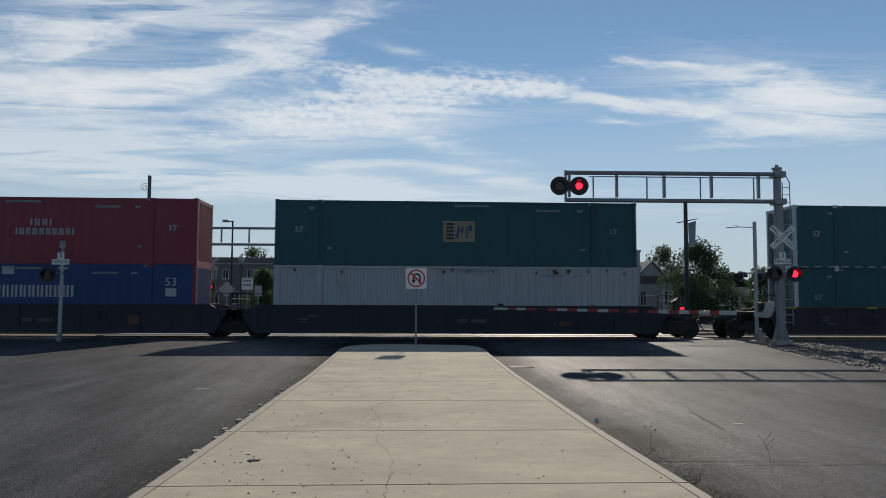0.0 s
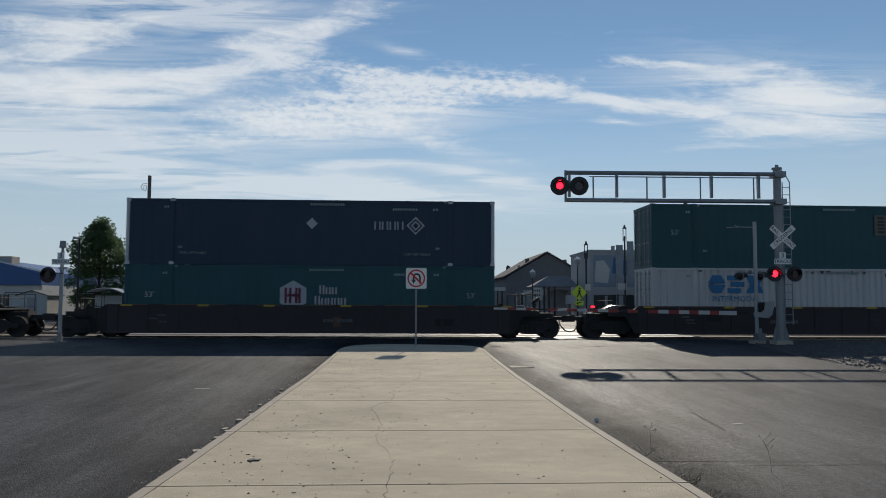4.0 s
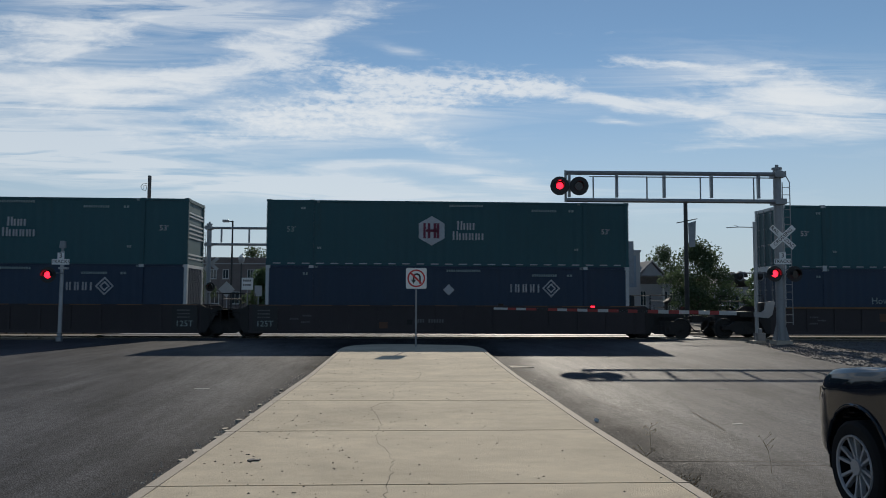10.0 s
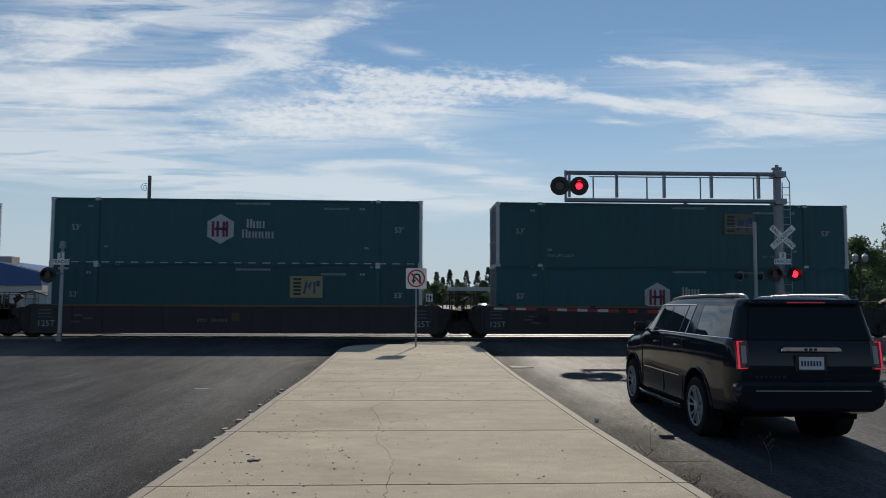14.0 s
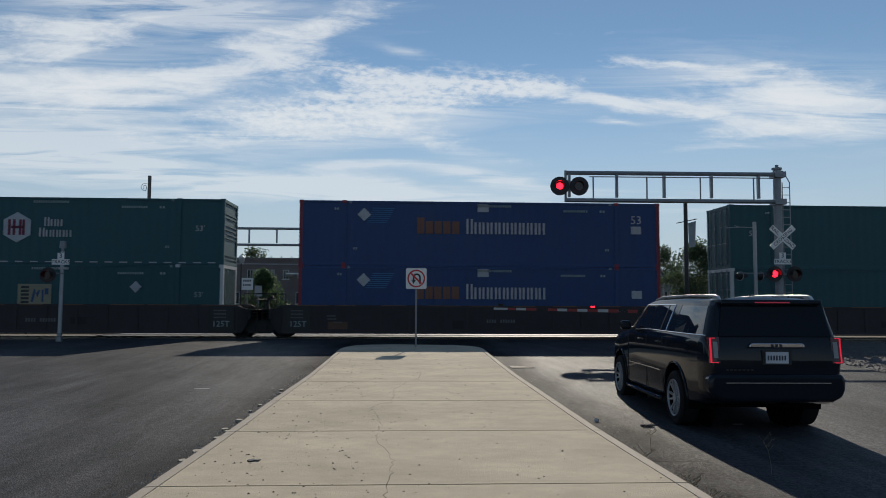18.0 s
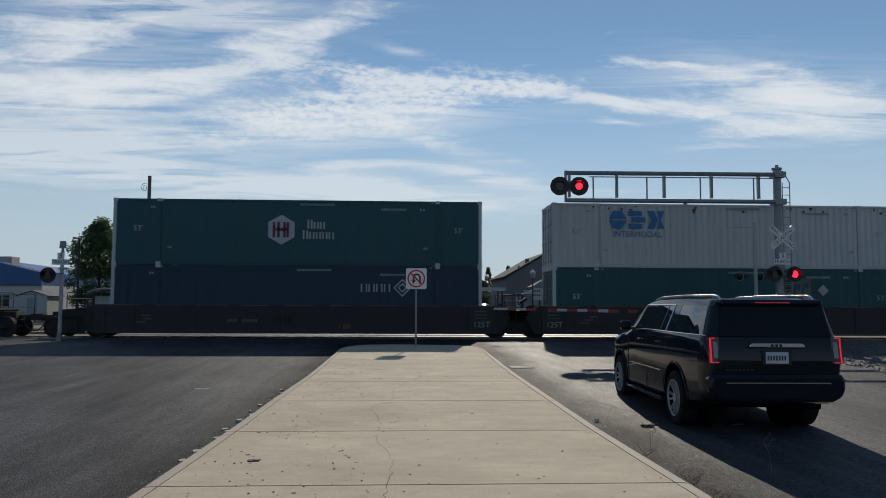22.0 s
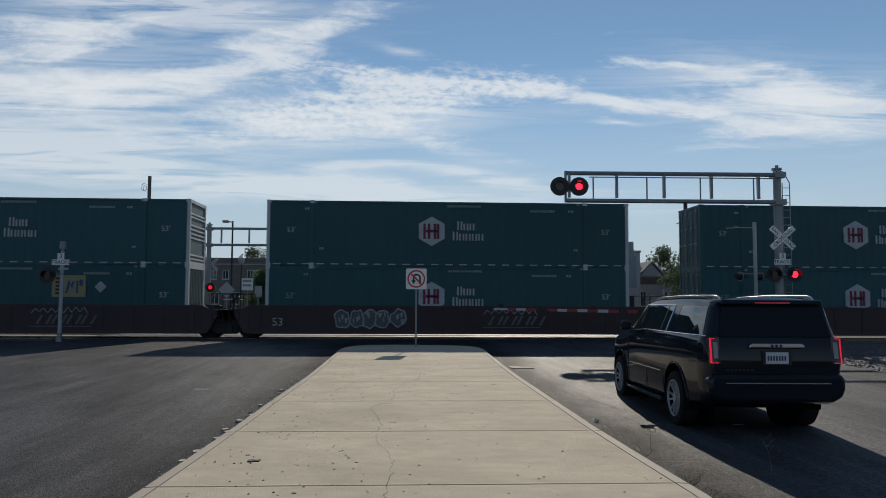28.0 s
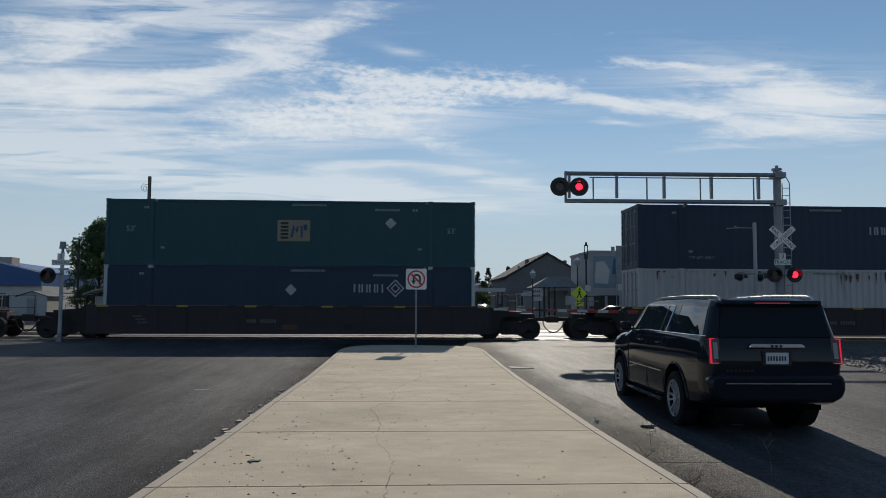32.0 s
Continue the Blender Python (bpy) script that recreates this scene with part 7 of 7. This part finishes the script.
    for j in range(5):
        for k in range(12):
            part("window", shared("office_window", lambda: MB().box(-0.72, 0.72, -0.1, 0.05, -1.35, 1.35), M_BLUEGLASS), M_BLUEGLASS, b, at=pose(-8.8 + k * 1.6, 0, 5.2 + j * 3.0))
    part("roof_plant", MB().box(-2.5, 1.2, 5, 8, 22.2, 22.9).tube((-1.5, 5, 22.9), (-1.5, 5, 24), 0.12, n=5).tube((1.0, 5, 22.9), (1.0, 5, 23.8), 0.12, n=5), M_GALV, b)
    # low shops along the far street
    for x, y, w, h, m, lb in ((-8.2, 130, 5.2, 4.9, M_BRICK, "low brick shop along the far street"), (-3.6, 142, 4.6, 5.6, M_STUCCO, "low grey shop along the far street"), (-11.5, 118, 3.6, 4.2, M_TAN, "low tan shop along the far street")):
        b = thing("shop", (x, y, -0.05), lb, "building", group="far shops")
        part("wall", MB().box(-w / 2, w / 2, 0, 8, 0, h), m, b)
        part("parapet", MB().box(-w / 2 - 0.1, w / 2 + 0.1, -0.15, 8.1, h, h + 0.25), M_STUCCO, b)
        for k in (-0.27, 0.27):
            window(b, k * w, 1.0, w * 0.3, 1.6, 0.0)
        part("awning", MB().box(-w / 2 + 0.2, w / 2 - 0.2, -1.0, 0, 2.9, 3.05), M_TAN, b)
    # landmark sign pylon
    p = thing("sign_pylon", (1.1, 110, -0.05), "tall dark pylon with a vertical white lettered panel", "sign")
    for dx in (-0.62, 0.5):
        part("post", MB().box(dx, dx + 0.12, -0.06, 0.06, 0, 10.6), M_IRON, p)
    part("panel", MB().box(-0.38, 0.38, -0.05, 0.05, 6.2, 10.0), M_WHITE, p, "white vertical panel")
    for k in range(6):
        part("text_bar", MB().box(-0.2, 0.2, -0.07, -0.05, 6.45 + k * 0.58, 6.8 + k * 0.58), M_SIGNBLACK, p)
    part("lantern_box", MB().box(-0.55, 0.55, -0.3, 0.3, 10.1, 10.65), M_CLEAR, p)
    part("cap", MB().prism([(-0.85, 10.65), (0.85, 10.65), (0.1, 11.25), (-0.1, 11.25)], -0.5, 0.5), M_IRON, p)
    # conifers and trees on the skyline
    rnd = random.Random(21)
    for k in range(13):
        x = 6.5 + k * 1.65 + rnd.uniform(-0.5, 0.5)
        pine(x, 200 + rnd.uniform(-12, 14), (7.2, 9.4, 8.2, 9.8, 7.4, 6.6, 10.4, 9.6, 7.2, 10.6, 7.4, 7.0, 10.9)[k], 1.5 + rnd.uniform(-0.2, 0.4), 40 + k)
    for k, (x, y, h, r) in enumerate(((-1.5, 170, 7.2, 3.2), (2.6, 178, 5.6, 3.0), (6.5, 165, 5.2, 3.0), (12, 160, 5.0, 3.4), (17, 165, 4.6, 3.2))):
        tree(x, y, h, r, 60 + k, "distant green street tree", low=0.25, leaf=M_LEAFDARK, clumps=30, per=50, size=0.3, group="distant trees")
    # canopy over a forecourt
    c = thing("canopy", (8.0, 85, -0.05), "flat tan forecourt canopy on slim posts", "canopy")
    part("roof", MB().box(-3.1, 3.1, -1.5, 3, 2.95, 3.25), M_TAN, c)
    part("fascia", MB().box(-3.15, 3.15, -1.55, -1.5, 2.9, 3.3), M_PALEWALL, c)
    for x in (-2.8, 0, 2.8):
        for y in (-1.2, 2.7):
            part("post", MB().box(x - 0.07, x + 0.07, y - 0.07, y + 0.07, 0, 2.95), M_IRON, c)
    # gabled hall
    b = thing("gabled_hall", (18.9, 100, -0.05), "dark grey hall with a steep gable and two chimneys", "building")
    part("wall", MB().box(-5.4, 5.4, 0, 18, 0, 5.0), M_SLATE, b)
    part("gable", MB().prism([(-5.4, 5.0), (5.4, 5.0), (0.2, 8.2)], 0.0, 18), M_SLATE, b)
    part("roof", gable_roof(-5.4, 5.4, 0, 18, 5.0, 8.25), M_ROOF, b)
    for x, z in ((-2.2, 7.6), (3.0, 7.5)):
        part("chimney", MB().box(x - 0.22, x + 0.22, 2.5, 3.1, 5.5, z), M_BRICK, b)
    part("roof_vent", MB().tube((-3.6, 1.2, 5.8), (-3.6, 1.2, 6.6), 0.15, n=7), M_GALV, b)
    for x in (-3.6, -1.2, 1.2):
        window(b, x, 1.2, 1.0, 1.7, 0.0)
    # open pavilion
    c = thing("pavilion", (15.3, 80, -0.05), "small pavilion with a grey hipped roof on dark posts", "pavilion")
    part("roof", MB().add([(-2.0, -1.6, 3.3), (2.9, -1.6, 3.3), (2.9, 2.6, 3.3), (-2.0, 2.6, 3.3), (0.1, 0.5, 4.5), (2.2, 0.5, 4.5)], [(0, 1, 5, 4), (1, 2, 5), (2, 3, 4, 5), (3, 0, 4), (0, 3, 2, 1)]), M_GREYROOF, c)
    for x in (-1.2, -0.7, -0.2, 0.4):
        part("post", MB().box(x - 0.08, x + 0.08, -1.3, -1.14, 0, 3.3), M_IRON, c)
    part("back_wall", MB().box(-2.3, 2.6, 2.2, 2.5, 0, 3.0), M_STUCCO, c)
    part("wall_vault", MB().prism([(-2.6, 2.4), (0.2, 2.4), (0.2, 3.15), (-1.4, 3.0), (-2.6, 2.6)], 2.0, 2.19), M_WHITE, c, "sunlit white canvas panel")
    part("notice_board", MB().box(1.5, 2.8, -1.5, -1.4, 1.5, 2.4), M_PALEWALL, c)
    # building with the faded mural
    b = thing("mural_building", (20.25, 75, -0.05), "flat-roofed grey building with a faded painted mural", "building")
    part("wall", MB().box(-1.65, 3.4, 0, 9, 0, 6.75), M_STUCCO, b)
    part("parapet", MB().box(-1.75, 3.5, -0.1, 9.1, 6.75, 6.95), M_STUCCO, b)
    part("mural", MB().box(-1.4, 3.0, -0.03, -0.004, 3.2, 6.4), M_MURAL, b, "faded blue and grey mural")
    part("mural_patch", MB().prism([(-1.25, 3.7), (0.1, 3.6), (0.3, 5.0), (-0.3, 5.9), (-1.1, 5.8)], -0.045, -0.031), M_PALEWALL, b, "pale painted shape")
    part("mural_patch", MB().prism([(0.5, 4.6), (2.1, 4.4), (2.3, 5.8), (0.7, 6.2)], -0.045, -0.031), mat("mural_blue", (0.06, 0.14, 0.27), 0.8, var=0.3, scale=1.5), b, "blue painted shape")
    for x in (-0.8, 0.6, 2.2):
        window(b, x, 0.9, 1.1, 1.5, 0.0, M_IRON)
    part("roof_hood", MB().tube((1.2, 2, 6.9), (1.2, 2, 7.5), 0.2, n=8), M_GALV, b)
    part("downpipe", MB().tube((0.95, -0.08, 0), (0.95, -0.08, 6.9), 0.06, n=6), M_ALU, b)
    # house with a hipped porch
    b = thing("house", (29.0, 85, -0.05), "single-storey house with a grey gable roof and porch", "house")
    part("wall", MB().box(-3.0, 3.2, 0, 9, 0, 3.9), M_STUCCO, b)
    part("gable", MB().prism([(-3.0, 3.9), (1.2, 3.9), (-0.9, 6.2)], 0.0, 9), M_STUCCO, b)
    part("roof", gable_roof(-3.0, 1.2, 0, 9, 3.9, 6.3), M_GREYROOF, b)
    part("porch_roof", MB().prism([(-0.5, 4.75), (2.2, 3.6), (2.2, 3.45), (-0.5, 4.6)], -3.2, 3.6, "x"), M_GREYROOF, b, at=pose(0, -1.4, 0))
    part("chimney", MB().box(-1.9, -1.3, 3, 3.6, 5.0, 6.9), M_BRICK, b)
    for x in (-1.9, 0.6, 1.5):
        window(b, x, 1.3, 0.7, 1.7, 0.0)
    for x in (-3.0, 0.0, 3.0):
        part("porch_post", MB().box(x - 0.08, x + 0.08, -1.45, -1.3, 0, 3.7), M_PALEWALL, b)
    tree(26.0, 66, 6.9, 2.9, 71, "dense dark green tree beside the crossing", low=0.06, leaf=M_LEAFDARK, clumps=90, per=90)
    tree(33.0, 95, 8.4, 3.6, 72, "broad open-crowned tree behind the house", low=0.3, leaf=M_LEAFDARK, clumps=50, per=60, size=0.2)
    # right of the crossing: boundary wall, shrubs and tall trees
    b = thing("shed", (46.0, 75, -0.05), "long plain grey-brown shed with a flat roof", "building")
    part("wall", MB().box(-5.5, 9, 0, 10, 0, 4.75), M_STUCCO, b)
    part("roof", MB().box(-5.7, 9.2, -0.2, 10.2, 4.75, 5.0), M_GALV, b)
    for x in (-3, 1, 5):
        window(b, x, 1.5, 1.2, 1.2, 0.0, M_IRON)
    b = thing("house", (36.2, 82, -0.05), "small grey house half hidden behind the signals", "house")
    part("wall", MB().box(-2.2, 2.2, 0, 8, 0, 3.4), M_STUCCO, b)
    part("roof", gable_roof(-2.2, 2.2, 0, 8, 3.4, 4.9), M_GREYROOF, b)
    window(b, 0.2, 1.1, 1.0, 1.3, 0.0)
    tree(33.6, 70, 4.9, 2.1, 73, "pale green shrub behind the crossing signal", low=0.05, clumps=50, per=60, name="shrub")
    tree(37.2, 68, 4.2, 2.2, 74, "sunlit green shrub beside the shed", low=0.05, clumps=50, per=60, name="shrub")
    tree(38.9, 63, 7.0, 2.6, 75, "tall green tree beside the railway crossing", low=0.15, clumps=80, per=80)
    tree(49.2, 70, 11.6, 3.6, 76, "very tall broad-leaved tree near the railway", low=0.18, leaf=M_LEAFDARK, clumps=90, per=80, size=0.2)
    tree(42.6, 66, 6.2, 2.6, 77, "dark green tree beside the tall ones", low=0.1, leaf=M_LEAFDARK, clumps=60, per=70)
    # signs
    s = plate_sign(12.08, 52, 2.3, 1.1, 1.1, M_FLUO, "fluorescent yellow-green pedestrian crossing sign with an arrow plate", 2.6, "diamond")
    part("symbol", MB().tube((0.03, -0.04, 2.6), (0.03, -0.03, 2.6), 0.07, n=10).prism([(-0.06, 2.5), (0.1, 2.5), (0.08, 2.25), (-0.06, 2.25)], -0.04, -0.03).prism([(-0.06, 2.26), (0.03, 2.26), (-0.12, 1.98), (-0.2, 1.98)], -0.04, -0.03).prism([(0.0, 2.26), (0.08, 2.26), (0.2, 1.98), (0.11, 1.98)], -0.04, -0.03), M_SIGNBLACK, s, "black walking symbol")
    part("arrow_plate", MB().box(-0.3, 0.3, -0.03, -0.02, 1.42, 1.72), M_FLUO, s, "small arrow plate")
    part("arrow", MB().prism([(-0.2, 1.5), (-0.02, 1.48), (-0.08, 1.56), (0.2, 1.63), (0.16, 1.68), (-0.12, 1.61), (-0.16, 1.66)], -0.036, -0.03), M_SIGNBLACK, s)
    plate_sign(-12.53, 54, 2.45, 1.15, 1.15, M_ALU, "grey back of a diamond warning sign", 2.6, "diamond")
    plate_sign(-11.09, 54, 2.85, 0.8, 0.85, M_WHITE, "white square street sign with unreadable lines", 3.0, bars=2)
    plate_sign(-10.33, 54, 2.35, 0.5, 0.75, M_ALU, "grey back of a rectangular sign", 2.6)
    plate_sign(-7.6, 76, 2.4, 0.75, 0.9, M_WHITE, "pale rectangular sign on a steel post", 2.6, bars=2)
    plate_sign(11.6, 66, 2.4, 0.9, 1.1, M_PALEWALL, "pale rectangular notice on a steel post", 2.7, bars=2)
    s = plate_sign(2.0, 62, 2.0, 0.55, 0.65, M_WHITE, "white keep-lane arrow sign on a post", 2.2)
    part("arrow", MB().prism([(-0.15, 1.75), (-0.07, 1.75), (-0.07, 2.08), (0.0, 2.08), (-0.11, 2.26), (-0.22, 2.08), (-0.15, 2.08)], -0.04, -0.03).prism([(0.06, 1.75), (0.14, 1.75), (0.14, 2.0), (0.2, 2.0), (0.1, 2.2), (0.0, 2.0), (0.06, 2.0)], -0.04, -0.03), M_SIGNBLACK, s)
    # cars in the streets beyond
    silver = mat("silver_car_paint", (0.5, 0.51, 0.52), 0.25, metal=0.5, var=0.05, coat=0.6)
    white = mat("white_car_paint", (0.75, 0.75, 0.74), 0.25, var=0.04, coat=0.6)
    dark = mat("dark_grey_car_paint", (0.03, 0.032, 0.036), 0.2, var=0.05, coat=0.8)
    parked_car(-5.4, 116, 4, white, "white car coming down the far street")
    parked_car(-13.2, 80, 85, silver, "silver car standing by the far corner")
    parked_car(11.6, 112, 8, white, "white car parked near the canopy")
    parked_car(31.0, 73, 90, silver, "silver car parked beside the trees")
    parked_car(17.5, 63, 90, dark, "dark car parked before the mural building")
    # opposite crossing signal, facing this way as well
    c, tip = cantilever(pose(-13.06, 51, -0.22), True, 8.3, "galvanised cantilever crossing signal on the far side of the tracks", True)
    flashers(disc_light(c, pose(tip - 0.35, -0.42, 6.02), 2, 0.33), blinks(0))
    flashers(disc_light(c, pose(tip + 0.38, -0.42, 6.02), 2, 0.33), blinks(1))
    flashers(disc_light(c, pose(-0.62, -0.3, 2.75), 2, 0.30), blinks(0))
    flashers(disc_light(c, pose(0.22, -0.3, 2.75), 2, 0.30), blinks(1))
    for k, a in enumerate((-42, 42)):
        part("crossbuck_blade", MB().box(-0.6, 0.6, 0.24 + 0.012 * k, 0.248 + 0.012 * k, -0.11, 0.11), M_ALU, c, "bare metal back of a blade", at=pose(0.1, 0, 4.3) @ Matrix.Rotation(radians(a), 4, "Y"))
    # woods on the horizon; the unseen part behind is added to darken car reflections
    ring = MB()
    n = 240
    vs, fs = [], []
    for k in range(n):
        a = 2 * math.pi * k / n
        back = math.cos(a) < -0.2
        R = 160 if back else 420
        h = (9 if back else 7) + 3.2 * noise.noise((k * 0.35, 1.0, 0)) + 1.6 * noise.noise((k * 1.3, 5.0, 0))
        vs += [(R * math.sin(a), R * math.cos(a), -0.3), (R * math.sin(a), R * math.cos(a), h)]
    fs = [(2 * k, (2 * k + 2) % (2 * n), (2 * k + 3) % (2 * n), 2 * k + 1) for k in range(n)]
    single("backdrop", ring.add(vs, fs), M_BACK, "low dark line of woods, added unseen behind the viewer too", "woods", kind="structure")


build_beyond()

# ---- weeds and small things near the median ----
M_WEED = mat("dry_weed_stalk", (0.34, 0.29, 0.20), 0.9, var=0.3, scale=10, leaf=True)
M_WEEDDARK = mat("dark_weed_seed", (0.06, 0.045, 0.035), 0.9, var=0.3, scale=10)


def weed(x, y, h, lean, seed, bunch):
    rnd = random.Random(seed)
    w = thing("weed", (x, y, level(y)), "dry thin weed growing at the kerb", "weed", group="weeds at the kerb")
    st = MB()
    for k in range(bunch):
        hh = h * rnd.uniform(0.55, 1.0)
        a = rnd.uniform(-0.6, 0.6)
        pts = [(0.02 * k, 0, 0)]
        for j in range(1, 7):
            u = j / 6
            pts.append((0.02 * k + lean * u ** 2 * hh + a * 0.12 * u, rnd.uniform(-0.01, 0.01) + a * 0.1 * u, hh * u * (1 - 0.12 * u)))
        st.path(pts, 0.0018, 4)
        top = pts[-1]
        hd = []
        for j in range(9):
            q = pts[4] if j < 3 else pts[5] if j < 6 else top
            e = (q[0] + rnd.uniform(-0.12, 0.12), q[1] + rnd.uniform(-0.05, 0.05), q[2] + rnd.uniform(0.0, 0.09))
            st.tube(q, e, 0.0012, n=3)
            hd.append(e)
        for e in hd:
            st.tube((e[0] - 0.008, e[1], e[2]), (e[0] + 0.008, e[1], e[2] + 0.012), 0.0045, 0.002, n=5)
    part("stalk", st, M_WEED, w, smooth=0)


def build_small():
    weed(3.98, 8.14, 0.60, -0.22, 3, 1)
    weed(3.08, 9.42, 0.50, 0.10, 4, 1)
    weed(2.72, 8.55, 0.18, -0.1, 5, 2)
    weed(2.70, 7.3, 0.14, -0.3, 6, 5)
    weed(2.74, 6.9, 0.10, 0.2, 7, 4)
    weed(-2.26, 11.6, 0.06, 0.1, 9, 4)
    weed(-2.15, 18.4, 0.14, 0.1, 10, 1)
    # broken asphalt edge by the left kerb
    rnd = random.Random(31)
    for k in range(13):
        x, y, _ = climb((sides(9.2 + 0.55 * k)[0], 9.2 + 0.55 * k + rnd.uniform(-0.2, 0.2), 0))
        x -= 0.27 + abs(rnd.gauss(0, 0.06))
        r = rnd.uniform(0.02, 0.07)
        pts = [(x + r * rnd.uniform(.6, 1.1) * math.cos(a) , y + r * 1.5 * rnd.uniform(.6, 1.1) * math.sin(a)) for a in (0.2, 1.3, 2.4, 3.5, 4.6, 5.6)]
        single("concrete_chip", MB().prism(pts, level(y) - 0.01, level(y) + rnd.uniform(0.01, 0.03), "z"), M_KERB, "broken chip of pale concrete by the kerb", "debris", group="chips along the kerb")
    # pale grit and crumbs along both kerbs
    mb = MB()
    for k in range(340):
        u, side = 6.0 + 13 * rnd.random() ** 1.3, 0 if rnd.random() < 0.92 else 1
        x, y, _ = climb((sides(u)[side], u, 0))
        x += (0.26 + abs(rnd.gauss(0, 0.10))) * (1 if side else -1)
        r, z = rnd.uniform(0.006, 0.02), level(y)
        mb.add([(x - r, y, z), (x, y - r * rnd.uniform(.6, 1.6), z), (x + r, y, z), (x, y + r * rnd.uniform(.6, 1.6), z), (x, y, z + r * rnd.uniform(.5, 1.0))], [(0, 1, 4), (1, 2, 4), (2, 3, 4), (3, 0, 4)])
    single("gravel", mb, M_KERB, "pale crumbs of concrete and grit along the kerbs", "gravel", kind="stuff", smooth=0)
    # sealed cracks and scars in the street
    def seam(pts, w, label):
        mb = MB()
        for (ax, ay), (bx, by) in zip(pts, pts[1:]):
            dx, dy = bx - ax, by - ay
            L = math.hypot(dx, dy); ox, oy = -dy / L * w, dx / L * w
            mb.add([(ax - ox, ay - oy, level(ay) + 0.003), (bx - ox, by - oy, level(by) + 0.003), (bx + ox, by + oy, level(by) + 0.003), (ax + ox, ay + oy, level(ay) + 0.003)], [(0, 1, 2, 3)])
        single("road_crack", mb, M_CRACK, label, "crack", group="cracks in the street")
    seam([(2.9, 8.8), (3.4, 8.78), (4.0, 8.74), (4.8, 8.72)], 0.012, "dark open crack across the asphalt")
    seam([(4.0, 8.55), (4.7, 8.5), (5.3, 8.58), (6.2, 8.62), (7.4, 8.7)], 0.008, "dark open crack across the asphalt")
    seam([(4.82, 12.6), (4.76, 11.9), (4.7, 11.3), (4.63, 10.84)], 0.02, "short dark scar in the asphalt")
    seam([(3.4, 14.6), (3.55, 13.6), (3.7, 12.9)], 0.008, "thin crack in the asphalt")
    seam([(-14, 13.2), (-11, 13.5), (-8.6, 13.9), (-6.1, 14.8)], 0.012, "thin crack in the asphalt")
    for x, y, w in ((6.35, 15.3, 0.3), (5.0, 11.4, 0.16), (6.9, 10.2, 0.14), (-4.2, 15.5, 0.3), (4.6, 16.6, 0.2)):
        single("paint_mark", MB().box(x, x + w, y, y + 0.06, level(y) - 0.01, level(y) + 0.004), M_FAINT2, "worn white paint mark on the asphalt", "road marking", group="worn paint marks")
    for pts, lb in (([(-9.6, 9.9), (-8.6, 9.7), (-8.5, 10.7), (-9.3, 10.9)], "pale patch of worn asphalt"), ([(-7.4, 10.6), (-6.9, 10.4), (-6.6, 10.9), (-7.2, 11.2)], "pale patch of worn asphalt")):
        single("road_patch", MB().prism(pts, level(10) - 0.02, level(10) + 0.003, "z"), M_PATCH, lb, "road patch", kind="structure")
    # litter by the kerb
    single("litter", MB().box(-0.03, 0.03, -0.02, 0.02, 0, 0.05), M_WHITE, "small white scrap of litter in the gutter", "litter", at=pose(2.97, 11.72, level(11.72), 10, 20, 30))
    ch = MB().prism([(2.72, 19.2), (3.3, 19.25), (3.1, 19.6), (2.72, 19.8)], level(19.5) - 0.02, level(19.5) + 0.012, "z")
    single("concrete_patch", ch, M_KERB, "broken pale concrete patch beside the kerb", "debris")


M_FAINT2 = mat("worn_white_road_paint", (0.42, 0.42, 0.40), 0.8, var=0.3, scale=8)
M_PATCH = mat("worn_pale_asphalt", (0.12, 0.12, 0.12), 0.75, var=0.35, scale=1.5, fine=40, bump=0.6)
build_small()



def motions():
    times = [2.0 * k for k in range(17)]
    for ob, x, y, z in MOVING:
        walk(ob, [(t, pose(x - travelled(t), y, z)) for t in times])
    drive_car()
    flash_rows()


motions()
